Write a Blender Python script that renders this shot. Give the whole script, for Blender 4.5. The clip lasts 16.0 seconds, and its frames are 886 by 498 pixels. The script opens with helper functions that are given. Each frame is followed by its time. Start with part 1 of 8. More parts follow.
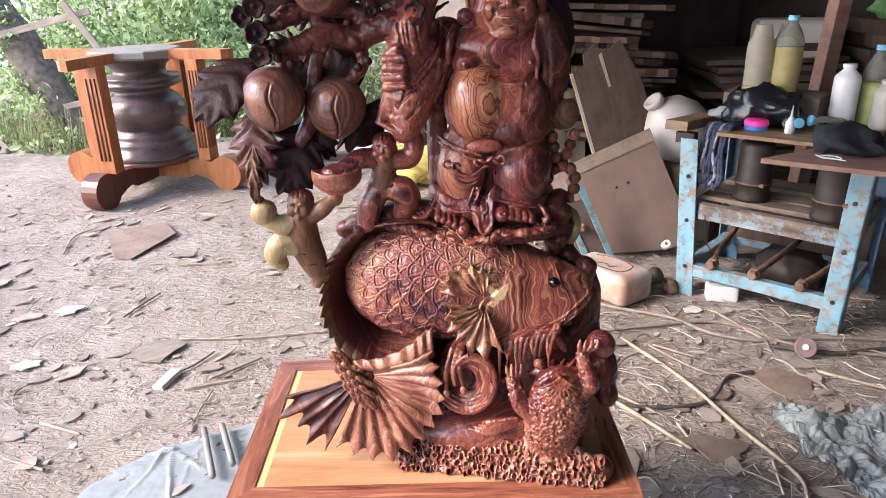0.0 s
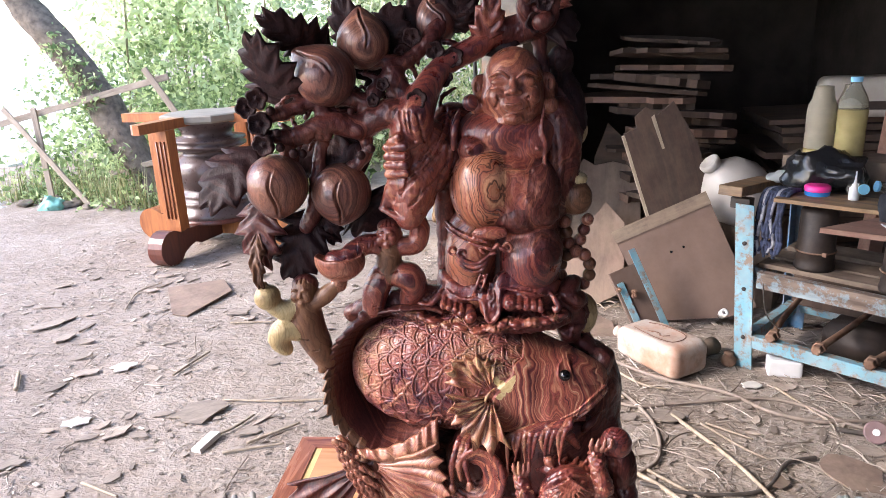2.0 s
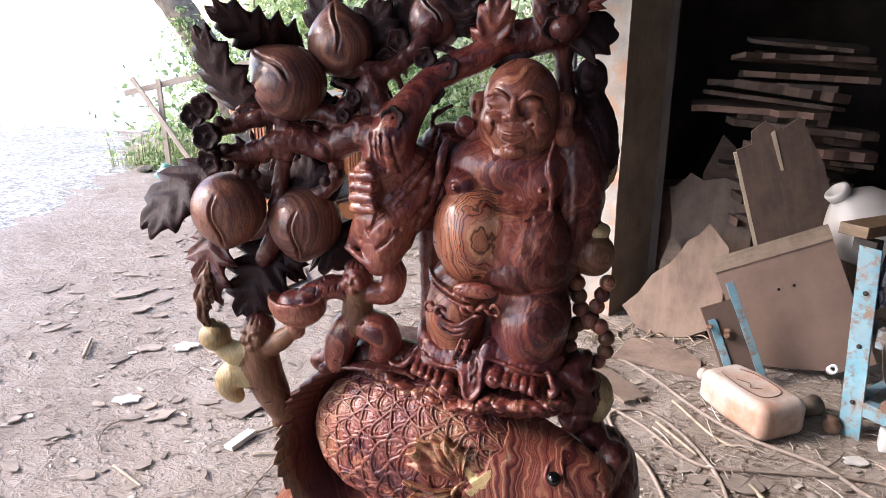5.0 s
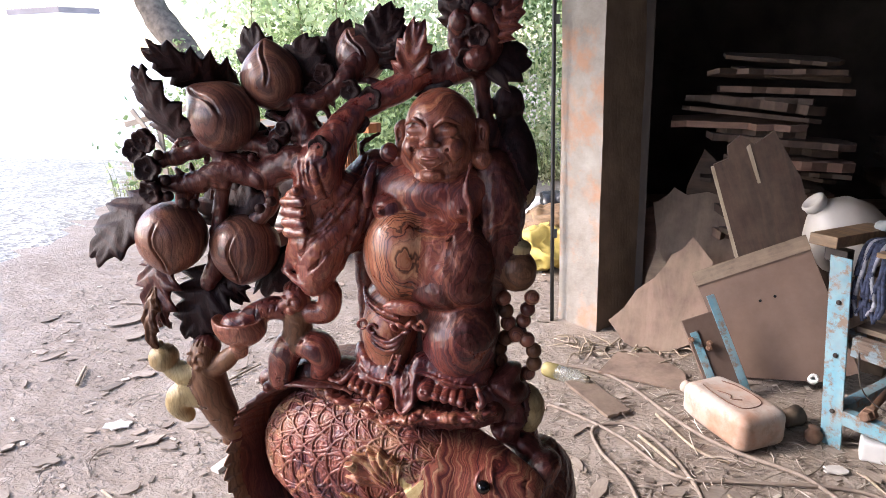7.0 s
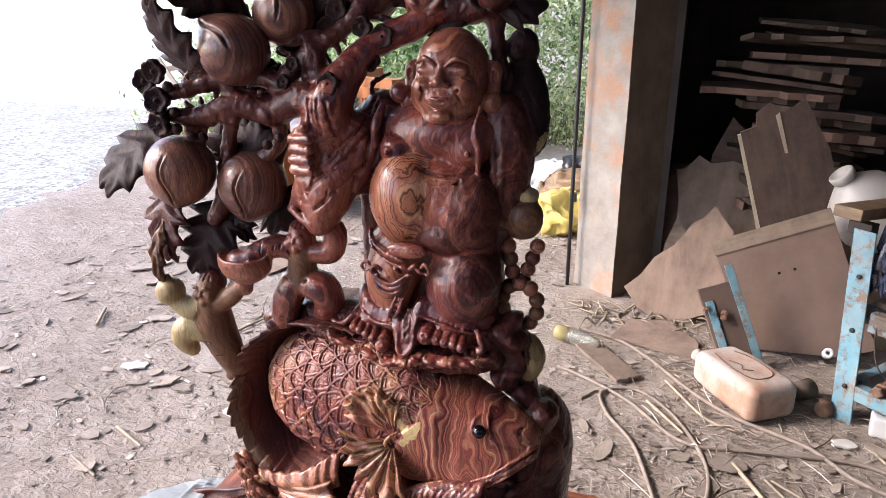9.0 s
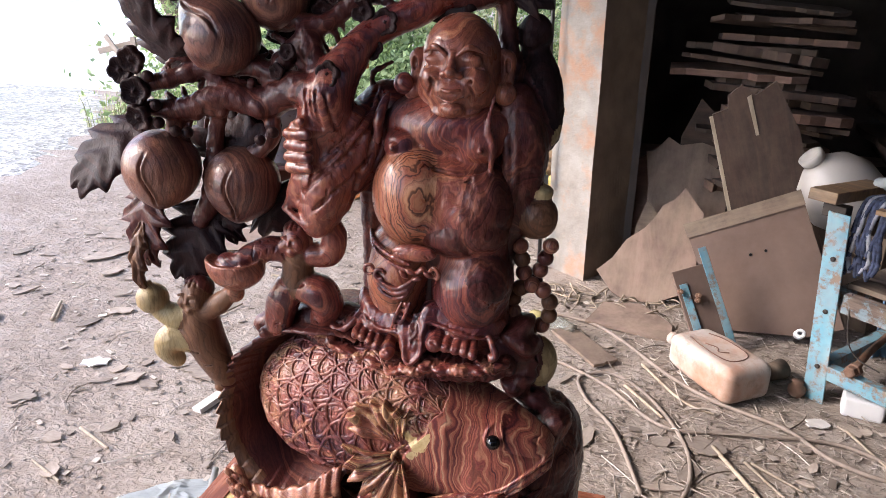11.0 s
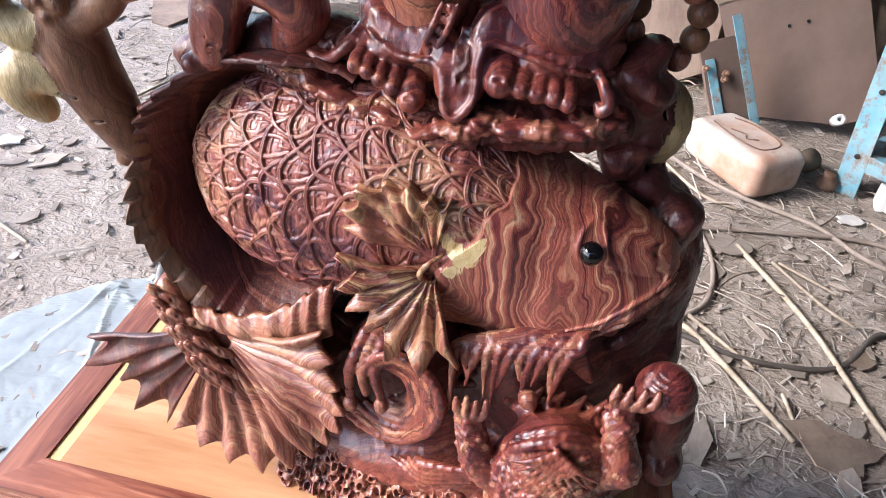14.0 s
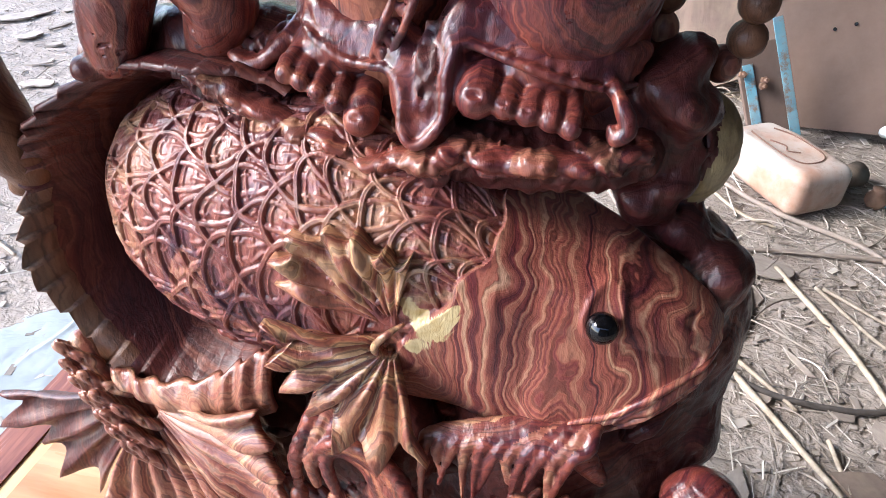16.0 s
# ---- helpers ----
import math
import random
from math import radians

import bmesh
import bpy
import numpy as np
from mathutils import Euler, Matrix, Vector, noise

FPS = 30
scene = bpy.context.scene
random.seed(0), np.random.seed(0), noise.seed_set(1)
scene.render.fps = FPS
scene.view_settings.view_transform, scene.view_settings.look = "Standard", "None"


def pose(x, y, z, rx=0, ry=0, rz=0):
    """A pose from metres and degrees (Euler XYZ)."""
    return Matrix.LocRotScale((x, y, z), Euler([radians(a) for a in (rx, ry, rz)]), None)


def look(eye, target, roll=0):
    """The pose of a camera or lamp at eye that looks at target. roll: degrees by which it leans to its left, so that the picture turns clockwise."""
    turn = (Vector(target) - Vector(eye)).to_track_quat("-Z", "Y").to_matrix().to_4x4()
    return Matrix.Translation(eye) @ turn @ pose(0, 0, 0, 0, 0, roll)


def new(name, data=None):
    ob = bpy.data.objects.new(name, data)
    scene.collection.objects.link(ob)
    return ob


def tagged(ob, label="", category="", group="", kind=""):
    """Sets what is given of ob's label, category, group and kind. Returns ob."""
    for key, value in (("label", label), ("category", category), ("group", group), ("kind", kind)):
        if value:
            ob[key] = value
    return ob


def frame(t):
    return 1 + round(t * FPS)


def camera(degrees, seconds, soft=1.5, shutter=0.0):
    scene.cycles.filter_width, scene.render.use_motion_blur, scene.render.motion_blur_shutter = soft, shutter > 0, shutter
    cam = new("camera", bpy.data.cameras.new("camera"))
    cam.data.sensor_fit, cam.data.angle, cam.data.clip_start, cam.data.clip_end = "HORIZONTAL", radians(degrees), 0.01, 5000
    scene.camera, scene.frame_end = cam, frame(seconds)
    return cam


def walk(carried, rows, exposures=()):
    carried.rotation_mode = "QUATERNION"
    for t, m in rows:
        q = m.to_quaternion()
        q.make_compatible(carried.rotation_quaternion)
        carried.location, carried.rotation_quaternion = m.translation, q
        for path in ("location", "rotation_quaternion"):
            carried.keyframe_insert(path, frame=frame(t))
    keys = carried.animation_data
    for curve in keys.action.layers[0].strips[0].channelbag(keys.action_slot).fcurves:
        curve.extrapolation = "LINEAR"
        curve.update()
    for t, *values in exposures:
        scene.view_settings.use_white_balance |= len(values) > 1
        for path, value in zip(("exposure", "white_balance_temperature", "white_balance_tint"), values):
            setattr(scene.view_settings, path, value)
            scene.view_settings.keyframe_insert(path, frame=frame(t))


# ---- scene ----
cam = camera(65.2, 16.0, 0.55)
PATH = [
    (0, (0.089, 0.016, 1.551), (0.085, 1.876, 0.815), -1.5),
    (0.5, (0.092, 0.011, 1.585), (0.108, 1.918, 0.982), -2.3),
    (1, (0.109, 0.026, 1.607), (0.105, 1.955, 1.076), -2.7),
    (1.5, (0.153, 0.042, 1.613), (0.018, 1.967, 1.086), -3.6),
    (2, (0.214, 0.083, 1.603), (0.013, 1.982, 1.009), -2.7),
    (2.5, (0.233, 0.118, 1.598), (0.042, 2.01, 0.978), -2.5),
    (3, (0.216, 0.224, 1.611), (-0.006, 2.127, 1.038), -2.3),
    (3.2, (0.202, 0.279, 1.629), (-0.056, 2.182, 1.068), -1.9),
    (5.3, (0.443, 0.394, 1.621), (-0.107, 2.205, 0.975), -0.2),
    (5.5, (0.472, 0.392, 1.613), (-0.084, 2.194, 0.947), -0.2),
    (6, (0.526, 0.386, 1.604), (-0.008, 2.184, 0.911), -0.6),
    (6.5, (0.54, 0.383, 1.625), (-0.016, 2.207, 1.023), -1.8),
    (7, (0.534, 0.378, 1.637), (-0.024, 2.214, 1.072), -2.0),
    (7.5, (0.535, 0.371, 1.622), (-0.064, 2.184, 1.028), -1.8),
    (8, (0.565, 0.367, 1.605), (-0.072, 2.148, 0.955), -1.0),
    (8.2, (0.569, 0.372, 1.595), (-0.058, 2.149, 0.925), -0.7),
    (10.5, (0.493, 0.397, 1.628), (-0.082, 2.204, 0.992), 0.1),
    (11, (0.46, 0.434, 1.613), (-0.025, 2.236, 0.894), 0.4),
    (11.5, (0.408, 0.483, 1.582), (0.008, 2.258, 0.753), 0.8),
    (12, (0.318, 0.514, 1.557), (0.094, 2.26, 0.607), 1.2),
    (12.5, (0.222, 0.494, 1.527), (0.174, 2.206, 0.495), 0.5),
    (13, (0.203, 0.507, 1.479), (0.097, 2.197, 0.416), 1.3),
    (13.5, (0.238, 0.647, 1.402), (0.053, 2.25, 0.22), 2.4),
    (14, (0.268, 0.781, 1.347), (-0.02, 2.332, 0.119), 3.5),
    (14.5, (0.271, 0.857, 1.3), (-0.044, 2.358, 0.017), 4.0),
    (15, (0.28, 0.912, 1.276), (-0.051, 2.413, -0.004), 3.3),
    (15.5, (0.282, 0.932, 1.268), (-0.053, 2.439, -0.003), 3.1),
    (16, (0.281, 0.94, 1.287), (-0.083, 2.48, 0.064), 2.6),
]
EXPOSURES = [(0, 2.54, 6500, 19), (3, 2.50, 6500, 19), (4.5, 2.42, 6550, 20), (8, 2.37, 6650, 20), (11, 2.33, 6600, 19), (12.5, 2.54, 6450, 18), (14, 2.57, 6150, 15), (16, 2.74, 5900, 12)]
walk(cam, [(t, look(eye, target, roll)) for t, eye, target, roll in PATH], EXPOSURES)


# ---- world and light ----
SUN_EL, SUN_AZ = 36.0, 252.0
world = bpy.data.worlds.new("world")
scene.world = world
world.use_nodes = True
_wn = world.node_tree
_bg = _wn.nodes["Background"]
_sky = _wn.nodes.new("ShaderNodeTexSky")
_sky.sky_type, _sky.sun_disc = "NISHITA", False
_sky.sun_elevation, _sky.sun_rotation = radians(SUN_EL), radians(SUN_AZ)
_wn.links.new(_sky.outputs[0], _bg.inputs[0])
_bg.inputs[1].default_value = 0.15
_sun = new("sun", bpy.data.lights.new("sun", "SUN"))
_sun.data.energy, _sun.data.angle, _sun.data.color = 1.0, radians(18), (1.0, 0.95, 0.86)
_az, _el = radians(SUN_AZ), radians(SUN_EL)
SUN_DIR = Vector((math.sin(_az) * math.cos(_el), math.cos(_az) * math.cos(_el), math.sin(_el)))
_sun.rotation_mode = "QUATERNION"
_sun.rotation_quaternion = SUN_DIR.to_track_quat("Z", "Y")


# ---- materials ----
class Mat:
    """A small builder of node materials."""

    def __init__(self, name, rough=0.6, metal=0.0, spec=0.5):
        self.m = bpy.data.materials.new(name)
        self.m.use_nodes = True
        self.t = self.m.node_tree
        self.b = self.t.nodes["Principled BSDF"]
        self.b.inputs["Roughness"].default_value = rough
        self.b.inputs["Metallic"].default_value = metal
        self.b.inputs["Specular IOR Level"].default_value = spec
        self.co = self.t.nodes.new("ShaderNodeTexCoord").outputs["Object"]

    def node(self, kind, **values):
        n = self.t.nodes.new(kind)
        for k, v in values.items():
            n.inputs[k].default_value = v
        return n

    def link(self, a, b):
        self.t.links.new(a, b)

    def scaled(self, s, rot=(0, 0, 0)):
        n = self.node("ShaderNodeMapping")
        n.inputs["Scale"].default_value, n.inputs["Rotation"].default_value = s, rot
        self.link(self.co, n.inputs[0])
        return n.outputs[0]

    def noise(self, scale, detail=4.0, rough=0.55, at=None, distort=0.0):
        n = self.node("ShaderNodeTexNoise", Scale=scale, Detail=detail, Roughness=rough, Distortion=distort)
        self.link(at or self.co, n.inputs["Vector"])
        return n.outputs["Fac"]

    def math(self, op, a, b=0.0, c=0.0):
        n = self.t.nodes.new("ShaderNodeMath")
        n.operation = op
        for i, v in enumerate((a, b, c)):
            if isinstance(v, (int, float)):
                n.inputs[i].default_value = v
            else:
                self.link(v, n.inputs[i])
        return n.outputs[0]

    def ramp(self, fac, *stops):
        n = self.t.nodes.new("ShaderNodeValToRGB")
        e = n.color_ramp.elements
        while len(e) < len(stops):
            e.new(0.5)
        for el, (p, c) in zip(e, stops):
            el.position, el.color = p, (*c, 1) if len(c) == 3 else c
        self.link(fac, n.inputs[0])
        return n.outputs[0]

    def mix(self, fac, a, b, mode="MIX"):
        n = self.t.nodes.new("ShaderNodeMix")
        n.data_type, n.blend_type = "RGBA", mode
        for i, v in ((0, fac), (6, a), (7, b)):
            if isinstance(v, (int, float)):
                n.inputs[i].default_value = v
            elif isinstance(v, tuple):
                n.inputs[i].default_value = (*v, 1)
            else:
                self.link(v, n.inputs[i])
        return n.outputs[2]

    def random(self):
        return self.t.nodes.new("ShaderNodeObjectInfo").outputs["Random"]

    def island(self):
        return self.t.nodes.new("ShaderNodeNewGeometry").outputs["Random Per Island"]

    def color(self, c):
        if isinstance(c, tuple):
            self.b.inputs["Base Color"].default_value = (*c, 1)
        else:
            self.link(c, self.b.inputs["Base Color"])
        return self

    def rough(self, r):
        self.link(r, self.b.inputs["Roughness"])
        return self

    def bump(self, h, dist=0.002, strength=0.6):
        n = self.node("ShaderNodeBump", Strength=strength, Distance=dist)
        self.link(h, n.inputs["Height"])
        self.link(n.outputs[0], self.b.inputs["Normal"])
        return self


def plain(name, c, rough=0.5, metal=0.0, vary=0.15, scale=12.0, bump=0.0005, spec=0.5, dust=0.0, dustcol=(0.3, 0.23, 0.17)):
    """A paint, plastic or metal with two scales of variation and, where wanted, dust."""
    m = Mat(name, rough, metal, spec)
    n1, n2 = m.noise(scale, 5), m.noise(scale * 7, 3)
    lo = tuple(x * (1 - vary) for x in c)
    hi = tuple(min(1, x * (1 + vary)) for x in c)
    col = m.ramp(n1, (0.3, lo), (0.7, hi))
    if dust:
        col = m.mix(m.math("MULTIPLY", m.ramp(m.noise(scale * 0.6, 6, 0.7), (0.35, (0, 0, 0)), (0.7, (1, 1, 1))), dust), col, dustcol)
    m.color(col)
    m.rough(m.math("ADD", m.math("MULTIPLY", n2, 0.2), rough - 0.1))
    if bump:
        m.bump(n2, bump)
    return m.m


def wood(name, dark, light, scale=1.0, rough=0.5, axis=(1, 0.12, 1), vary=0.25, bump=0.001, dust=0.0):
    """Sawn or planed wood: long grain, blotches, a tone of its own for each piece."""
    m = Mat(name, rough)
    g = m.noise(14 * scale, 6, 0.6, m.scaled(axis), 1.2)
    g2 = m.noise(90 * scale, 3, 0.6, m.scaled(axis))
    f = m.math("ADD", m.math("MULTIPLY", g, 0.75), m.math("MULTIPLY", g2, 0.25))
    col = m.ramp(f, (0.34, dark), (0.5, tuple((a + b) / 2 for a, b in zip(dark, light))), (0.66, light))
    col = m.mix(1.0, col, m.ramp(m.random(), (0, (1 - vary,) * 3), (1, (1.0,) * 3)), "MULTIPLY")
    if dust:
        col = m.mix(m.math("MULTIPLY", m.ramp(m.noise(5, 6, 0.7), (0.3, (0, 0, 0)), (0.65, (1, 1, 1))), dust), col, (0.36, 0.28, 0.2))
    m.color(col).bump(f, bump)
    m.rough(m.math("ADD", m.math("MULTIPLY", g, 0.25), rough - 0.12))
    return m.m


def carving_wood(name, stops, rough=0.2, freq=1.0, coat=0.5, figure=0.7, spec=0.35, axis=(0.03, 0.42), drift=0.20, heart=None, sap=None, lines=0.75):
    """Polished rosewood: uneven growth layers round the log's axis, cut through by the carved surface.
    heart: a centre (x, z) round which the layers swirl instead; sap: places (x, z, width, height, lean) of pale sapwood."""
    m = Mat(name, rough, spec=spec)
    sep = m.t.nodes.new("ShaderNodeSeparateXYZ")
    m.link(m.co, sep.inputs[0])
    x, y, z = sep.outputs
    if heart:
        dx = m.math("SUBTRACT", x, heart[0])
        dy = m.math("MULTIPLY", m.math("SUBTRACT", z, heart[1]), 0.7)
    else:
        dx = m.math("SUBTRACT", m.math("ADD", x, m.math("MULTIPLY", z, 0.15)), axis[0])
        dy = m.math("SUBTRACT", y, axis[1])
    r = m.math("SQRT", m.math("ADD", m.math("MULTIPLY", dx, dx), m.math("MULTIPLY", dy, dy)))
    big = m.noise(5.0 if not heart else 11.0, 2, 0.5, m.scaled((1, 1, 0.7)), 0.3)
    mid = m.noise(24, 3, 0.6, m.scaled((1, 1, 0.8)), 0.5)
    fld = m.math("ADD", m.math("ADD", r, m.math("MULTIPLY", big, drift)), m.math("MULTIPLY", mid, 0.020))

    def layers(per_metre, detail):
        n = m.node("ShaderNodeTexNoise", Scale=1.0, Detail=detail, Roughness=0.65)
        n.noise_dimensions = "1D"
        m.link(m.math("MULTIPLY", fld, per_metre * freq), n.inputs["W"])
        return n.outputs["Fac"]

    wide, thin = layers(120.0, 3.0), layers(420.0, 1.0)
    tone = m.noise(7, 4, 0.6)
    f = m.math("ADD", m.math("MULTIPLY", tone, 1.0 - figure), m.math("MULTIPLY", wide, figure))
    col = m.ramp(f, *stops)
    col = m.mix(m.math("MULTIPLY", m.ramp(thin, (0.52, (0, 0, 0)), (0.66, (1, 1, 1))), lines * figure), col, tuple(0.35 * q for q in stops[0][1]))
    fine = m.noise(210, 2, 0.5, m.scaled((1, 1, 0.12)))
    col = m.mix(m.math("MULTIPLY", m.ramp(fine, (0.52, (0, 0, 0)), (0.72, (1, 1, 1))), 0.4), col, tuple(0.4 * q for q in stops[0][1]))
    if sap:
        edge = m.math("MULTIPLY", m.math("SUBTRACT", m.noise(38, 4, 0.6, m.scaled((1, 1, 0.6)), 0.6), 0.5), 3.2)
        for sx, sz, w, h, lean in sap:
            c, k = math.cos(radians(lean)), math.sin(radians(lean))
            px, pz = m.math("SUBTRACT", x, sx), m.math("SUBTRACT", z, sz)
            u = m.math("DIVIDE", m.math("ADD", m.math("MULTIPLY", px, c), m.math("MULTIPLY", pz, k)), w)
            v = m.math("DIVIDE", m.math("SUBTRACT", m.math("MULTIPLY", pz, c), m.math("MULTIPLY", px, k)), h)
            d = m.math("SQRT", m.math("ADD", m.math("MULTIPLY", u, u), m.math("MULTIPLY", v, v)))
            pale = m.ramp(m.math("ADD", d, edge), (0.86, (1, 1, 1)), (0.98, (0, 0, 0)))
            col = m.mix(pale, col, m.ramp(m.noise(60, 3, 0.6), (0.35, (0.50, 0.34, 0.14)), (0.65, (0.70, 0.56, 0.30))))
    m.color(col)
    m.rough(m.math("ADD", m.math("MULTIPLY", m.noise(34, 4, 0.65), 0.34), rough - 0.12))
    m.b.inputs["Coat Weight"].default_value = coat
    m.b.inputs["Coat Roughness"].default_value = 0.22
    cuts = m.noise(46, 5, 0.72, m.scaled((1.6, 1, 0.6)), 1.0)
    m.bump(m.math("ADD", cuts, m.math("ADD", m.math("MULTIPLY", m.noise(140, 3, 0.6), 0.4), m.math("MULTIPLY", thin, -0.15))), 0.003, 0.5)
    return m.m


# blue raised in the dark stops stands in for cool sky reflections
HEART = ((0.30, (0.016, 0.005, 0.009)), (0.41, (0.080, 0.015, 0.019)), (0.53, (0.23, 0.054, 0.036)), (0.72, (0.47, 0.19, 0.098)))
DARK = ((0.3, (0.011, 0.0055, 0.007)), (0.5, (0.025, 0.0105, 0.011)), (0.75, (0.070, 0.025, 0.020)))
PALE = ((0.3, (0.22, 0.14, 0.06)), (0.5, (0.40, 0.30, 0.15)), (0.75, (0.56, 0.46, 0.26)))
BELLY = ((0.34, (0.060, 0.012, 0.013)), (0.42, (0.20, 0.048, 0.034)), (0.52, (0.36, 0.125, 0.068)), (0.66, (0.52, 0.255, 0.140)))
FISH = ((0.31, (0.024, 0.007, 0.020)), (0.41, (0.090, 0.020, 0.030)), (0.51, (0.265, 0.075, 0.055)), (0.66, (0.52, 0.285, 0.155)))
GILL = [(0.126, 0.418, 0.026, 0.012, 50), (0.114, 0.398, 0.012, 0.014, 20)]     # sapwood at the root of the breast fin
m_heart = carving_wood("rosewood", HEART, 0.27, 1.3, 0.45, 0.45, 0.4, drift=0.13)
m_dark = carving_wood("dark_rosewood", DARK, 0.46, 1.0, 0.0, 0.5, 0.16)
m_pale = carving_wood("pale_sapwood", PALE, 0.4, 0.7, 0.1, 0.35)
m_belly = carving_wood("figured_rosewood", BELLY, 0.26, 0.8, 0.45, 0.62, axis=(0.03, 0.4315), drift=0.17, lines=1.25)
m_head = carving_wood("striped_rosewood", ((0.31, (0.058, 0.011, 0.017)), (0.41, (0.19, 0.040, 0.036)), (0.51, (0.36, 0.112, 0.070)), (0.64, (0.55, 0.300, 0.180))), 0.30, 0.90, 0.35, 0.72, 0.4, drift=0.11, heart=(0.095, 0.385), sap=GILL, lines=0.6)
m_fish = carving_wood("reflection_tinted_rosewood", FISH, 0.30, 1.0, 0.45, 0.35, 0.4, sap=[(0.112, 0.420, 0.012, 0.022, 10)])
m_brown = carving_wood("brown_rosewood", ((0.3, (0.075, 0.019, 0.019)), (0.48, (0.26, 0.085, 0.054)), (0.68, (0.50, 0.265, 0.15))), 0.28, 1.0, 0.4, 0.6)
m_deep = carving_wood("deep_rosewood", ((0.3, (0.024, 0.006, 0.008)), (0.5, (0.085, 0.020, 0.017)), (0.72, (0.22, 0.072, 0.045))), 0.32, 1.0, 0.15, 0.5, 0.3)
m_olive = carving_wood("brown_sapwood", ((0.3, (0.072, 0.028, 0.015)), (0.5, (0.145, 0.062, 0.032)), (0.72, (0.25, 0.125, 0.064))), 0.4, 0.8, 0.1, 0.4)
m_fruit = carving_wood("dusky_rosewood", ((0.3, (0.040, 0.015, 0.015)), (0.48, (0.13, 0.048, 0.037)), (0.68, (0.32, 0.140, 0.085))), 0.30, 0.7, 0.4, 0.52, 0.35, drift=0.12)
m_fin = carving_wood("golden_rosewood", ((0.3, (0.085, 0.020, 0.022)), (0.46, (0.27, 0.088, 0.052)), (0.66, (0.56, 0.33, 0.165))), 0.26, 1.0, 0.5, 0.7)
m_face = carving_wood("light_rosewood", ((0.3, (0.055, 0.012, 0.013)), (0.44, (0.19, 0.050, 0.034)), (0.58, (0.35, 0.130, 0.072)), (0.74, (0.52, 0.29, 0.155))), 0.26, 1.0, 0.45, 0.45)
m_eye = plain("black_glass", (0.004, 0.004, 0.005), 0.08, vary=0.1, bump=0)


# ---- mesh helpers ----
def obj(name, bm, material, parent=None, smooth=False, bevel=0.0):
    me = bpy.data.meshes.new(name)
    if bevel:
        edges = [e for e in bm.edges if len(e.link_faces) == 2 and e.calc_face_angle(0) > 0.6]
        bmesh.ops.bevel(bm, geom=edges, offset=bevel, segments=2, affect="EDGES", profile=0.6)
    bm.to_mesh(me)
    bm.free()
    for p in me.polygons:
        p.use_smooth = smooth
    for m in (material if isinstance(material, (list, tuple)) else (material,)):
        me.materials.append(m)
    ob = new(name, me)
    if parent is not None:
        ob.parent = parent
    return ob


def part(name, bm, material, parent, label="", smooth=False, bevel=0.0):
    ob = obj(name, bm, material, parent, smooth, bevel)
    return tagged(ob, label)


def empty(name, m, label, category, group=""):
    ob = new(name)
    ob.matrix_basis = m
    return tagged(ob, label, category, group)


def box(sx, sy, sz, at=(0, 0, 0), turn=None, bm=None):
    """A box whose centre is at the given place."""
    bm = bm or bmesh.new()
    m = Matrix.Translation(at) @ (turn or Matrix()) @ Matrix.Diagonal((sx, sy, sz, 1))
    bmesh.ops.create_cube(bm, size=1, matrix=m)
    return bm


def lathe(profile, segs=28, bm=None, m=None):
    """A turned body round z from (radius, height) pairs."""
    bm = bm or bmesh.new()
    m = m or Matrix()
    rings = []
    for r, z in profile:
        if r < 1e-5:
            rings.append([bm.verts.new(m @ Vector((0, 0, z)))])
        else:
            rings.append([bm.verts.new(m @ Vector((r * math.cos(a), r * math.sin(a), z))) for a in (2 * math.pi * i / segs for i in range(segs))])
    for a, b in zip(rings, rings[1:]):
        for i in range(segs):
            j = (i + 1) % segs
            f = [a[i % len(a)], a[j % len(a)], b[j % len(b)], b[i % len(b)]]
            f = list(dict.fromkeys(f))
            if len(f) > 2:
                bm.faces.new(f)
    for ring, flip in ((rings[0], True), (rings[-1], False)):
        if len(ring) > 2:
            bm.faces.new(ring[::-1] if flip else ring)
    return bm


def plate(outline, thick, bm=None, m=None, bulge=0.0):
    """A flat piece of that outline (x, y) and thickness in z."""
    bm = bm or bmesh.new()
    m = m or Matrix()
    lo = [bm.verts.new(m @ Vector((x, y, -thick / 2))) for x, y in outline]
    hi = [bm.verts.new(m @ Vector((x, y, thick / 2))) for x, y in outline]
    bm.faces.new(lo[::-1])
    bm.faces.new(hi)
    n = len(outline)
    for i in range(n):
        j = (i + 1) % n
        bm.faces.new((lo[i], lo[j], hi[j], hi[i]))
    return bm


def smooth_line(points, n):
    """n places along a Catmull-Rom line through the points."""
    p = [np.array(q, float) for q in points]
    p = [2 * p[0] - p[1]] + p + [2 * p[-1] - p[-2]]
    out = []
    for t in np.linspace(0, len(p) - 3 - 1e-6, n):
        i = int(t)
        f = t - i
        a, b, c, d = p[i:i + 4]
        out.append(0.5 * (2 * b + (c - a) * f + (2 * a - 5 * b + 4 * c - d) * f * f + (3 * b - a - 3 * c + d) * f ** 3))
    return np.array(out)


